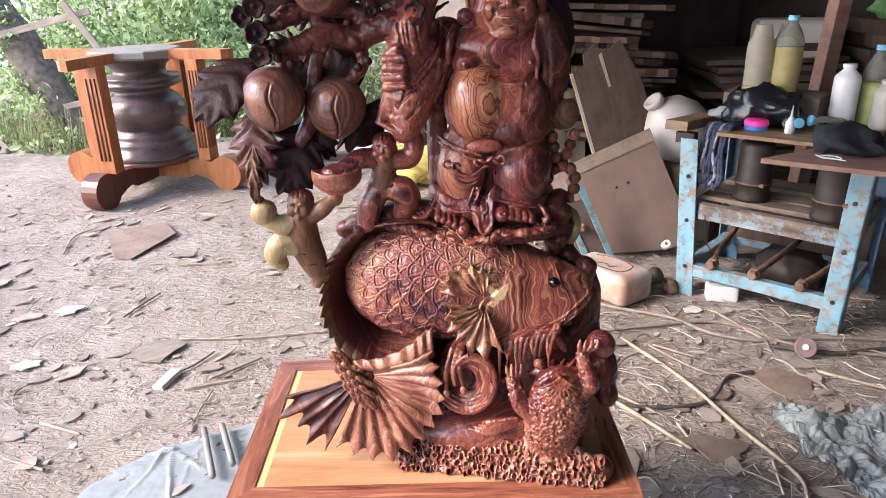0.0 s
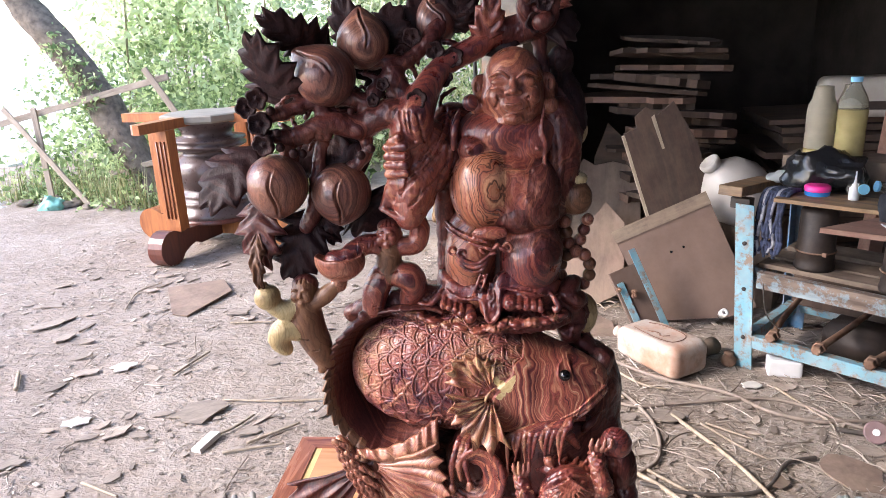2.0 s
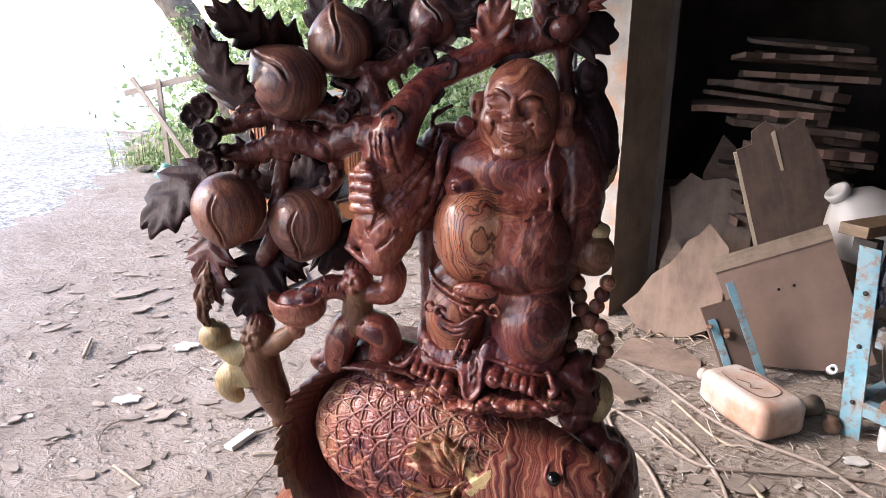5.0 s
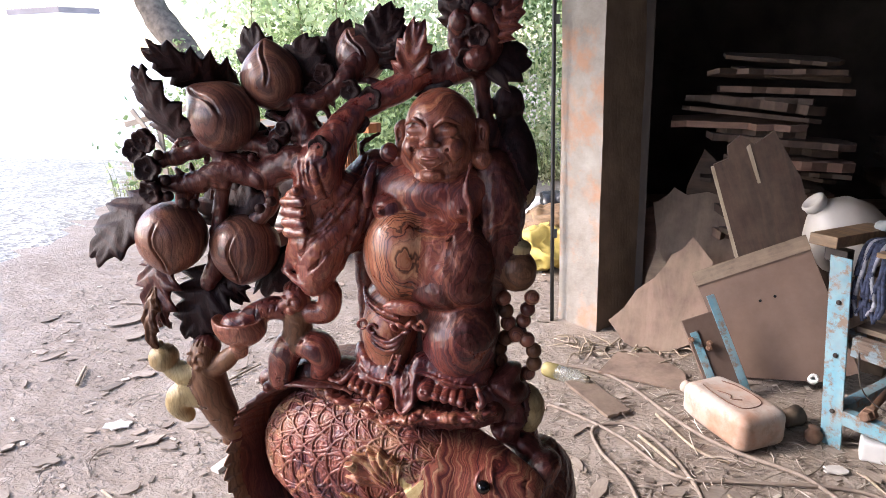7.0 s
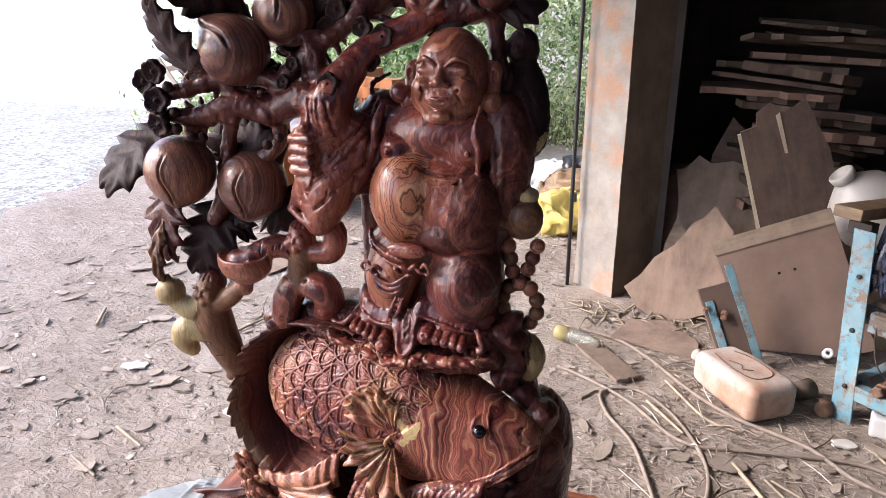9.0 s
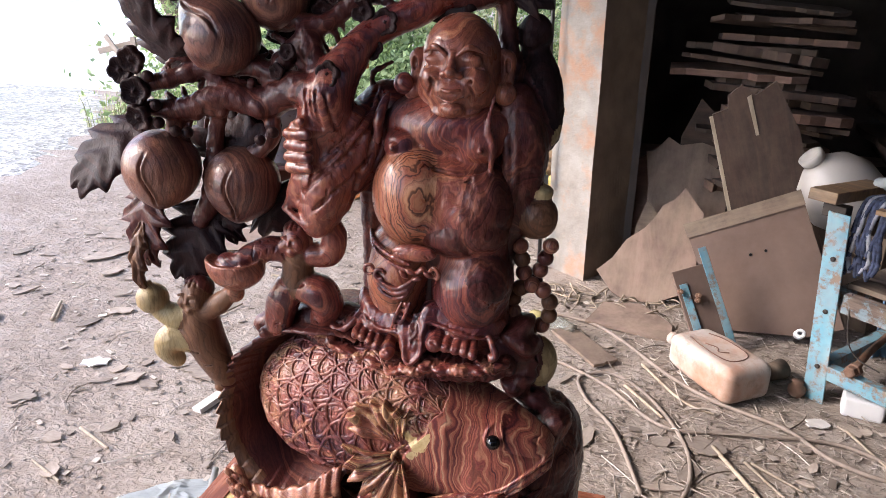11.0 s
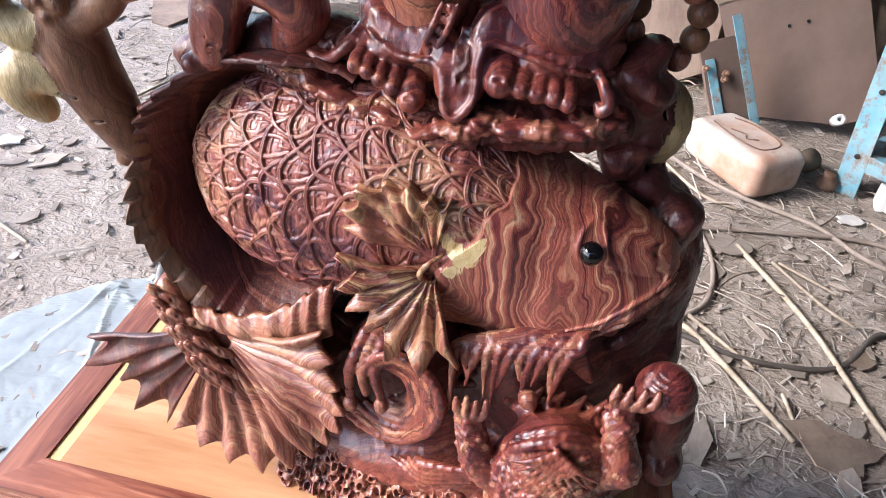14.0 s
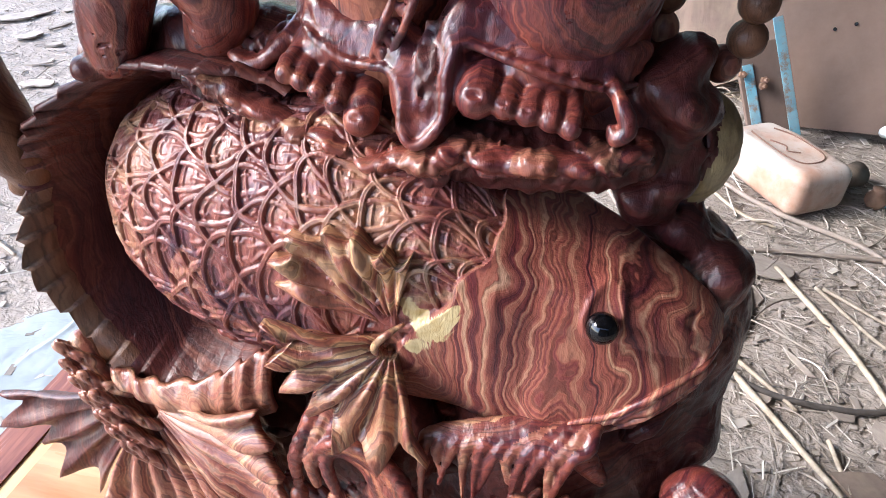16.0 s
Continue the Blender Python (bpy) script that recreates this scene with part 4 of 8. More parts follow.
    c.roughen((0.00025, 0, 0, 0.0001, 0.0002, 0, 0.0004, 0, 0, 0, 0, 0))
    return c.surface()


def carve_head():
    """The laughing face, cut finer than the body."""
    hx, hy, hz = 0.219, 1.425, 1.502
    c = Clay((hx - 0.10, hy - 0.095, hz - 0.105), (hx + 0.10, hy + 0.085, hz + 0.09), 0.0013)
    c.ball((hx, hy + 0.004, hz + 0.012), (0.056, 0.060, 0.060), FACEW, 0.008)
    c.ball((hx - 0.002, hy - 0.004, hz - 0.028), (0.061, 0.056, 0.046), FACEW, 0.014)
    c.ball((hx - 0.002, hy - 0.02, hz - 0.062), (0.048, 0.036, 0.018), FACEW, 0.006)
    c.limb((hx, hy, hz - 0.06), (hx, hy + 0.01, hz - 0.095), 0.05, 0.055, FACEW, 0.01)
    for g in (-1, 1):
        c.ball((hx + g * 0.030, hy - 0.043, hz - 0.014), (0.020, 0.019, 0.019), FACEW, 0.007)
        c.ball((hx + g * 0.026, hy - 0.047, hz + 0.012), (0.015, 0.008, 0.007), FACEW, 0.005)
        c.vein([(hx + g * 0.009, hy - 0.057, hz + 0.020), (hx + g * 0.025, hy - 0.055, hz + 0.030), (hx + g * 0.044, hy - 0.040, hz + 0.020)], (0.002, 0.0038, 0.0015), FACEW, 0.002, 10)
        c.groove([(hx + g * 0.012, hy - 0.0580, hz + 0.001), (hx + g * 0.019, hy - 0.0590, hz + 0.006), (hx + g * 0.028, hy - 0.0570, hz + 0.007), (hx + g * 0.040, hy - 0.046, hz + 0.000)], 0.0021, 0.0010, 14)
        c.groove([(hx + g * 0.012, hy - 0.064, hz - 0.008), (hx + g * 0.025, hy - 0.060, hz - 0.020), (hx + g * 0.033, hy - 0.052, hz - 0.034)], 0.0014, 0.003, 12)
        c.groove([(hx + g * 0.040, hy - 0.046, hz + 0.012), (hx + g * 0.047, hy - 0.038, hz + 0.014)], 0.001, 0.001, 5)
        c.ball((hx + g * 0.0105, hy - 0.062, hz - 0.006), (0.0062, 0.0065, 0.0055), FACEW, 0.0025)
        c.vein([(hx + g * 0.058, hy + 0.010, hz + 0.016), (hx + g * 0.068, hy + 0.004, hz + 0.010), (hx + g * 0.067, hy + 0.002, hz - 0.010), (hx + g * 0.066, hy - 0.006, hz - 0.026)], (0.008, 0.009, 0.008, 0.010), FACEW, 0.004, 12)
        c.ball((hx + g * 0.067, hy - 0.010, hz - 0.036), 0.0165, FACEW, 0.003)
        c.dent((hx + g * 0.068, hy - 0.006, hz + 0.002), (0.004, 0.006, 0.010), 0.002)
    c.ball((hx, hy - 0.066, hz - 0.003), (0.0090, 0.0095, 0.0080), FACEW, 0.004)
    c.limb((hx, hy - 0.052, hz + 0.020), (hx, hy - 0.064, hz - 0.001), 0.0045, 0.006, FACEW, 0.005)
    c.ball((hx, hy - 0.055, hz - 0.030), (0.024, 0.010, 0.012), FACEW, 0.006)
    c.groove([(hx - 0.029, hy - 0.058, hz - 0.013), (hx - 0.017, hy - 0.069, hz - 0.026), (hx, hy - 0.073, hz - 0.031), (hx + 0.017, hy - 0.069, hz - 0.026), (hx + 0.029, hy - 0.058, hz - 0.013)], 0.0034, 0.0012, 18)
    c.dent((hx, hy - 0.071, hz - 0.032), (0.016, 0.008, 0.0038), 0.0015)
    c.vein([(hx - 0.012, hy - 0.064, hz - 0.0268), (hx, hy - 0.067, hz - 0.0278), (hx + 0.012, hy - 0.064, hz - 0.0268)], (0.002, 0.0024, 0.002), FACEW, 0.001, 8)
    c.vein([(hx - 0.018, hy - 0.062, hz - 0.036), (hx, hy - 0.070, hz - 0.0415), (hx + 0.018, hy - 0.062, hz - 0.036)], (0.0014, 0.0022, 0.0014), FACEW, 0.002, 10)
    c.ball((hx, hy - 0.054, hz - 0.054), (0.017, 0.012, 0.010), FACEW, 0.005)
    c.groove([(hx - 0.048, hy - 0.025, hz - 0.052), (hx - 0.025, hy - 0.050, hz - 0.065), (hx + 0.025, hy - 0.050, hz - 0.065), (hx + 0.048, hy - 0.025, hz - 0.052)], 0.0022, 0.002, 16)
    c.roughen((0.0002,) * 13)
    return c.surface()


def carve_feet():
    """Bare feet on a ragged ledge, with the hem of the robe draped between them."""
    c = Clay((-0.05, 1.285, 1.015), (0.345, 1.44, 1.165), 0.0015)
    rnd = random.Random(12)
    ledge = smooth_line([(-0.03, 1.36, 1.086), (0.004, 1.345, 1.080), (0.033, 1.335, 1.076), (0.058, 1.330, 1.065), (0.096, 1.322, 1.060), (0.133, 1.316, 1.052), (0.173, 1.314, 1.058), (0.200, 1.318, 1.068), (0.236, 1.318, 1.067), (0.275, 1.325, 1.07), (0.311, 1.345, 1.072)], 44)
    for k, (x, y, z) in enumerate(ledge):
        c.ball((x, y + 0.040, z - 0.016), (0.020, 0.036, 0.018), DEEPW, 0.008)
        c.ball((x, y + 0.006 + 0.004 * math.sin(k * 1.9), z - 0.004 + 0.003 * math.sin(k * 1.1)), (0.0095, 0.009, 0.0052), BROWNW if k % 5 < 2 else HEARTW, 0.005, (0, 25 * math.sin(k * 0.7), 0))
    for k in range(26):
        x, y, z = ledge[rnd.randrange(2, 42)]
        c.vein([(x - 0.014, y + 0.012, z + 0.001), (x, y + 0.002, z - 0.006), (x + 0.014, y + 0.008, z - 0.010 + rnd.uniform(0, 0.012))], (0.0018, 0.0036, 0.0015), BROWNW if k % 3 == 0 else HEARTW, 0.003, 7)
    for fx, fz, w, toes in ((0.104, 1.106, 0.040, ((0.078, 1.100, 0.0072), (0.0885, 1.0965, 0.0074), (0.100, 1.091, 0.0079), (0.1115, 1.085, 0.0079), (0.1285, 1.075, 0.0122))), (0.237, 1.113, 0.046, ((0.206, 1.103, 0.0135), (0.2245, 1.100, 0.0092), (0.239, 1.097, 0.0088), (0.2525, 1.095, 0.0082), (0.2655, 1.092, 0.0076)))):
        c.ball((fx, 1.374, fz), (w, 0.034, 0.020), HEARTW, 0.008)
        for x, z, r in toes:
            c.limb((x + 0.15 * (fx - x), 1.362, z + 0.012), (x, 1.338, z + 0.002), r * 0.95, r * 0.90, HEARTW, 0.003)
            c.limb((x, 1.338, z + 0.002), (x, 1.330, z - 0.003), r * 0.98, r, HEARTW, 0.0012)
            c.groove([(x - r, 1.336 - r * 0.6, z + r * 0.7), (x, 1.335 - r * 0.8, z + r * 0.8), (x + r, 1.336 - r * 0.6, z + r * 0.7)], 0.0007, 0.001, 5)
            c.dent((x, 1.3295 - r * 1.0, z + r * 0.55), (r * 0.55, r * 0.26, r * 0.55), 0.0008, (35, 0, 0))
    hem = [(0.070, 1.375, 1.130), (0.088, 1.350, 1.119), (0.114, 1.341, 1.107), (0.146, 1.336, 1.107), (0.158, 1.328, 1.096), (0.160, 1.319, 1.075), (0.172, 1.316, 1.067), (0.186, 1.323, 1.084), (0.186, 1.331, 1.112), (0.191, 1.339, 1.128), (0.205, 1.341, 1.127), (0.236, 1.338, 1.120), (0.276, 1.345, 1.110), (0.300, 1.365, 1.108)]
    c.vein(hem, (0.0024, 0.0030, 0.0030, 0.0032, 0.0030, 0.0024), HEARTW, 0.002, 60)
    c.vein([(x, y + 0.009, z + 0.005) for x, y, z in hem], (0.003, 0.0045, 0.004, 0.0045, 0.003), HEARTW, 0.005, 60)
    c.vein([(x, y + 0.020, z + 0.014) for x, y, z in hem], (0.006, 0.009, 0.007, 0.009, 0.006), HEARTW, 0.010, 60)
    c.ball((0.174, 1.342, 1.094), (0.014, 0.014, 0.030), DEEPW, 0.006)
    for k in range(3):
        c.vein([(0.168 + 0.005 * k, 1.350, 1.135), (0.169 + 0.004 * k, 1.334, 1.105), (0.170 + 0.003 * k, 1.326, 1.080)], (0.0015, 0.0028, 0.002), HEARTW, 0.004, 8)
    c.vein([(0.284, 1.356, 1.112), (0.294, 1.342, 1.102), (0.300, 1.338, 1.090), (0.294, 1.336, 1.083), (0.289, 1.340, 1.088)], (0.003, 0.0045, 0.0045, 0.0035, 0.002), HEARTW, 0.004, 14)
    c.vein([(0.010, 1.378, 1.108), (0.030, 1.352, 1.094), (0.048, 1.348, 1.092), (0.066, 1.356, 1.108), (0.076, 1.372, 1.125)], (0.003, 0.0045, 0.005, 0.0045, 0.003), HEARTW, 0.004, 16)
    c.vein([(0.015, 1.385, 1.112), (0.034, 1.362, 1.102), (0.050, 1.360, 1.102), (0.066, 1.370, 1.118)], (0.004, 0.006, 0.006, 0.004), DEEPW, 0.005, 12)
    c.roughen((0.0003, 0, 0, 0, 0.0012, 0, 0.0013, 0, 0, 0))
    return c.surface()


def small_face(c, x, y, z, r, g, mat, hair):
    """Head of a small boy with hair, brows, eyes, nose and mouth; g leans the face sideways."""
    c.ball((x, y, z), (r * 0.92, r * 0.95, r * 1.12), mat, 0.003)
    c.ball((x, y + r * 0.26, z + r * 0.42), (r * 0.97, r * 0.93, r * 0.82), hair, 0.001)
    for k in range(5):
        q = (k - 2) / 2
        c.groove([(x + q * r * 0.75, y - r * 0.60 * (1 - 0.6 * q * q), z + r * 0.80), (x + q * r * 0.55, y - r * 0.15, z + r * 1.22)], 0.0016, 0.001, 5)
    fx = x + g * r
    for s in (-1, 1):
        c.ball((fx + s * r * 0.46, y - r * 0.62, z - r * 0.26), r * 0.34, mat, 0.005)
        c.ball((x + s * r * 0.92, y + r * 0.05, z - r * 0.05), (r * 0.16, r * 0.2, r * 0.3), mat, 0.002)
        ex = fx + s * r * 0.36
        c.groove([(ex - r * 0.20, y - r * 0.95, z + r * 0.08), (ex, y - r * 0.97, z + r * 0.15), (ex + r * 0.20, y - r * 0.92, z + r * 0.08)], 0.0020, 0.001, 8)
        c.vein([(ex - r * 0.22, y - r * 0.84, z + r * 0.30), (ex, y - r * 0.88, z + r * 0.38), (ex + r * 0.22, y - r * 0.78, z + r * 0.30)], (0.0016, 0.0020, 0.0016), mat, 0.002, 8)
    c.limb((fx, y - r * 0.86, z + r * 0.18), (fx, y - r * 0.95, z - r * 0.12), r * 0.09, r * 0.17, mat, 0.002)
    c.ball((fx, y - r * 0.72, z - r * 0.70), r * 0.28, mat, 0.004)
    c.groove([(fx - 0.30 * r, y - r * 0.93, z - r * 0.42), (fx, y - r * 1.02, z - r * 0.50), (fx + 0.30 * r, y - r * 0.93, z - r * 0.42)], 0.0021, 0.001, 8)


def carve_boys():
    c = Clay((-0.30, 1.26, 0.93), (0.07, 1.41, 1.295), 0.0016)
    # dish
    c.ball((-0.117, 1.322, 1.197), (0.049, 0.036, 0.042), BROWNW, 0.004)
    c.dent((-0.117, 1.318, 1.228), (0.060, 0.050, 0.030), 0.003)
    c.ball((-0.120, 1.318, 1.200), (0.026, 0.022, 0.018), HEARTW, 0.003)
    c.ball((-0.122, 1.322, 1.150), (0.014, 0.014, 0.018), BROWNW, 0.008)
    # boy with the dish
    c.limb((-0.026, 1.357, 1.205), (-0.030, 1.358, 1.160), 0.024, 0.026, OLIVEW, 0.008)
    c.vein([(-0.035, 1.355, 1.215), (-0.065, 1.342, 1.222), (-0.088, 1.33, 1.214), (-0.105, 1.315, 1.205)], (0.018, 0.018, 0.017, 0.013), HEARTW, 0.006)
    c.vein([(-0.005, 1.36, 1.212), (0.025, 1.365, 1.215), (0.035, 1.365, 1.245), (0.025, 1.36, 1.275)], (0.018, 0.019, 0.018, 0.014), HEARTW, 0.006)
    c.vein([(-0.042, 1.355, 1.155), (-0.058, 1.352, 1.122), (-0.066, 1.35, 1.085)], (0.024, 0.024, 0.020), HEARTW, 0.006)
    c.limb((-0.064, 1.352, 1.080), (-0.085, 1.335, 1.074), 0.012, 0.010, DEEPW, 0.004)
    c.vein([(-0.020, 1.358, 1.155), (0.010, 1.355, 1.150), (0.018, 1.362, 1.125), (0.002, 1.37, 1.088)], (0.024, 0.026, 0.024, 0.020), HEARTW, 0.006)
    for i in range(4):
        c.limb((-0.098, 1.310, 1.206), (-0.110 + 0.007 * i, 1.298, 1.188 + 0.002 * abs(i - 2)), 0.0052, 0.0042, HEARTW, 0.0012)
    c.ball((-0.098, 1.313, 1.207), (0.012, 0.010, 0.009), HEARTW, 0.004)
    c.groove([(-0.042, 1.335, 1.222), (-0.028, 1.331, 1.205), (-0.008, 1.336, 1.192)], 0.0018, 0.002, 8)
    c.groove([(-0.055, 1.338, 1.172), (-0.03, 1.329, 1.162), (-0.004, 1.338, 1.168)], 0.0018, 0.002, 8)
    for k in range(4):
        c.groove([(-0.082 + 0.004 * k, 1.338, 1.118 - 0.009 * k), (-0.064 + 0.002 * k, 1.3285, 1.114 - 0.008 * k), (-0.046, 1.336, 1.117 - 0.008 * k)], 0.0012, 0.001, 7)
        c.groove([(-0.004 + 0.002 * k, 1.338, 1.128 - 0.011 * k), (0.014 - 0.003 * k, 1.342 + 0.002 * k, 1.122 - 0.010 * k), (0.032 - 0.004 * k, 1.352, 1.124 - 0.010 * k)], 0.0012, 0.001, 7)
        c.groove([(-0.052 - 0.010 * k, 1.338 - 0.004 * k, 1.238), (-0.050 - 0.010 * k, 1.326 - 0.004 * k, 1.220), (-0.056 - 0.009 * k, 1.330 - 0.004 * k, 1.204)], 0.0011, 0.001, 7)
    c.groove([(-0.048, 1.338, 1.220), (-0.026, 1.3315, 1.200), (-0.010, 1.333, 1.186), (0.002, 1.340, 1.176)], 0.0016, 0.001, 10)
    # climbing boy
    c.vein([(-0.195, 1.322, 1.105), (-0.195, 1.325, 1.065), (-0.182, 1.33, 1.02), (-0.168, 1.335, 0.975)], (0.028, 0.031, 0.027, 0.018), OLIVEW, 0.008)
    c.vein([(-0.205, 1.315, 1.105), (-0.228, 1.305, 1.100), (-0.252, 1.30, 1.112)], (0.019, 0.018, 0.015), PALEW, 0.006)
    c.ball((-0.260, 1.297, 1.131), 0.0255, PALEW, 0.003)
    c.ball((-0.262, 1.294, 1.158), 0.006, PALEW, 0.004)
    for a, b, ra, rb, m in (((-0.078, 1.336, 1.219), (-0.086, 1.332, 1.215), 0.015, 0.0155, OLIVEW), ((0.034, 1.365, 1.240), (0.032, 1.364, 1.250), 0.015, 0.0155, OLIVEW), ((-0.064, 1.35, 1.098), (-0.067, 1.35, 1.090), 0.0175, 0.018, OLIVEW), ((0.008, 1.366, 1.105), (0.004, 1.368, 1.098), 0.017, 0.0175, OLIVEW), ((-0.228, 1.305, 1.102), (-0.234, 1.304, 1.103), 0.016, 0.0165, PALEW), ((-0.150, 1.316, 1.127), (-0.145, 1.316, 1.132), 0.015, 0.0155, OLIVEW)):
        c.limb(a, b, ra, rb, m, 0.002)
    c.vein([(-0.175, 1.318, 1.112), (-0.150, 1.316, 1.128), (-0.125, 1.318, 1.150)], (0.016, 0.014, 0.010), OLIVEW, 0.006)
    c.vein([(-0.208, 1.315, 1.055), (-0.236, 1.302, 1.062), (-0.250, 1.302, 1.040), (-0.240, 1.31, 1.015)], (0.022, 0.021, 0.019, 0.014), PALEW, 0.006)
    c.limb((-0.168, 1.337, 0.985), (-0.176, 1.328, 0.962), 0.013, 0.010, OLIVEW, 0.005)
    for k in range(3):
        c.groove([(-0.222, 1.31, 1.085 - 0.03 * k), (-0.2, 1.296, 1.072 - 0.03 * k), (-0.172, 1.306, 1.066 - 0.025 * k)], 0.0018, 0.002, 8)
    small_face(c, -0.024, 1.354, 1.238, 0.0245, -0.1, HEARTW, DEEPW)
    small_face(c, -0.191, 1.317, 1.136, 0.0265, -0.12, OLIVEW, DEEPW)
    c.roughen((0.0002, 0, 0.0002, 0, 0.0003, 0, 0.0003, 0, 0, 0))
    return c.surface()


def carve_water():
    """Reef, curling wave, fringe and toad along the front foot."""
    c = Clay((-0.20, 1.165, ZP - 0.002), (0.455, 1.37, 0.935), 0.0019)
    rnd = random.Random(5)
    # pitted reef
    for i in range(40):
        t = i / 39
        c.ball((-0.01 + 0.42 * t, 1.305 - 0.080 * t, ZP + 0.022), 0.030, DEEPW, 0.010)
    for i in range(300):
        t, q = (i % 60) / 59 + rnd.uniform(-0.01, 0.01), i // 60
        x, y, z = -0.02 + 0.43 * t, 1.272 - 0.080 * t + 0.006 * q + rnd.uniform(-0.005, 0.005), ZP + 0.006 + 0.016 * q + rnd.uniform(-0.006, 0.006)
        if z > ZP + 0.095 - 0.05 * abs(t - 0.35):
            continue
        r = rnd.uniform(0.0060, 0.0105)
        c.ball((x, y, z), (r, 0.012, r * rnd.uniform(0.8, 1.5)), BROWNW if i % 3 else HEARTW, 0.002)
        c.dent((x + rnd.uniform(-0.003, 0.003), y - 0.010, z + 0.002), (r * rnd.uniform(0.4, 0.75), 0.014, r * rnd.uniform(0.5, 0.9)), 0.001)
    # sheets of water behind
    for i in range(70):
        x, z = rnd.uniform(-0.06, 0.40), rnd.uniform(0.60, 0.86)
        y = 1.325 + 0.03 * rnd.random()
        d, w = rnd.uniform(0.02, 0.05), rnd.uniform(-0.03, 0.03)
        c.vein([(x - d, y + 0.01, z - w), (x, y - 0.012, z + 0.012), (x + d, y + 0.008, z + w)], (0.003, 0.007, 0.003), DEEPW if i % 2 else HEARTW, 0.003, 8)
    # curling wave
    c.ball((0.135, 1.315, 0.765), (0.066, 0.04, 0.075), DEEPW, 0.01)
    for k in range(7):
        pts = []
        for i in range(22):
            q = i / 21
            an = radians(188 + 14 * k + (330 - 24 * k) * q)
            rr = (0.092 - 0.0095 * k) * (1 - 0.60 * q ** 1.3)
            pts.append((0.132 + rr * 0.82 * math.cos(an), 1.258 + 0.002 * k - 0.006 * math.sin(3 * q) + 0.025 * max(0, 0.3 - q), 0.772 + rr * 1.02 * math.sin(an)))
        c.vein(pts, (0.003, 0.0062, 0.0066, 0.005, 0.003), BELLYW if k % 3 == 1 else HEARTW, 0.0022, 34)
    for k, (ex, ez) in enumerate(((0.086, 0.735), (0.104, 0.748), (0.122, 0.742))):
        x0 = 0.100 + 0.010 * k
        c.vein([(x0 + 0.012, 1.292, 0.842), (x0, 1.270, 0.830 - 0.002 * k), (0.5 * (x0 + ex) - 0.006, 1.256, 0.79), (ex, 1.256, ez + 0.008)], (0.004, 0.0065, 0.0058, 0.0045), BROWNW if k % 2 else HEARTW, 0.0025, 14)
        if k != 1:
            c.ball((ex, 1.254, ez), (0.0085, 0.0085, 0.0105), BROWNW, 0.003)
    # long leaf-like spray
    for k in range(4):
        c.vein([(0.132 + 0.01 * k, 1.262, 0.640 + 0.005 * k), (0.175, 1.245, 0.640 + 0.009 * k), (0.232, 1.238, 0.664 + 0.006 * k)], (0.002, 0.0068, 0.003), HEARTW, 0.002, 12)
    # fringe of water under the fish
    for i in range(11):
        q = i / 10
        x = 0.196 + 0.112 * q
        dx = 0.012 - 0.020 * q
        long = (0.085, 0.03, 0.045, 0.06, 0.075, 0.05, 0.03, 0.055, 0.04, 0.05, 0.07)[i]
        c.vein([(0.336 + 0.006 * (i % 3), 1.306 - 0.001 * i, 0.862 + 0.0016 * i), (0.5 * (x + 0.335), 1.280, 0.868 + 0.0012 * i), (x + 0.010, 1.266, 0.852 + 0.02 * q), (x - 0.001 + dx * 0.2, 1.258, 0.838 + 0.02 * q), (x - 0.004 + dx * 0.4 + 0.006 * math.sin(i * 2.3), 1.256, 0.842 + 0.02 * q - long)], (0.003, 0.0050, 0.0058, 0.0048, 0.0018), HEARTW if i % 3 else BROWNW, 0.0015, 14)
    c.ball((0.277, 1.252, 0.803), 0.0105, BROWNW, 0.002)
    c.vein([(0.300, 1.288, 0.862), (0.318, 1.280, 0.842), (0.335, 1.285, 0.815)], (0.007, 0.010, 0.005), HEARTW, 0.003)
    for k in range(5):
        c.vein([(0.255 + 0.02 * k, 1.275, 0.768 + 0.006 * k), (0.275 + 0.02 * k, 1.258, 0.782), (0.290 + 0.022 * k, 1.272, 0.800)], (0.004, 0.007, 0.003), HEARTW, 0.003, 8)
    # toad with its warts
    c.ball((0.312, 1.238, 0.695), (0.066, 0.052, 0.118), HEARTW, 0.014, (10, 0, 6))
    c.ball((0.31, 1.285, 0.60), (0.075, 0.05, 0.07), DEEPW, 0.02)
    for k in range(2):
        c.vein([(0.262 - 0.001 * k, 1.212 + 0.010 * k, 0.762 + 0.003 * k), (0.280, 1.203 + 0.010 * k, 0.792 + 0.003 * k), (0.312, 1.204 + 0.011 * k, 0.806 + 0.003 * k), (0.346, 1.216 + 0.010 * k, 0.790 + 0.003 * k), (0.358, 1.228 + 0.01 * k, 0.772)], (0.003, 0.0058, 0.0062, 0.0058, 0.003), HEARTW, 0.0015, 16)
    for k in range(9):
        a = radians(200 + 17 * k)
        c.vein([(0.312, 1.193, 0.806), (0.312 + 0.022 * math.cos(a), 1.186, 0.803 + 0.022 * math.sin(a)), (0.312 + 0.045 * math.cos(a), 1.188, 0.801 + 0.05 * math.sin(a))], (0.003, 0.003, 0.0015), HEARTW, 0.002, 7)
    arms = (((0.262, 1.225, 0.70), (0.238, 1.222, 0.728), (0.228, 1.226, 0.760), (0.222, 1.232, 0.788)), ((0.358, 1.232, 0.745), (0.376, 1.216, 0.772), (0.368, 1.226, 0.806), (0.362, 1.240, 0.838)))
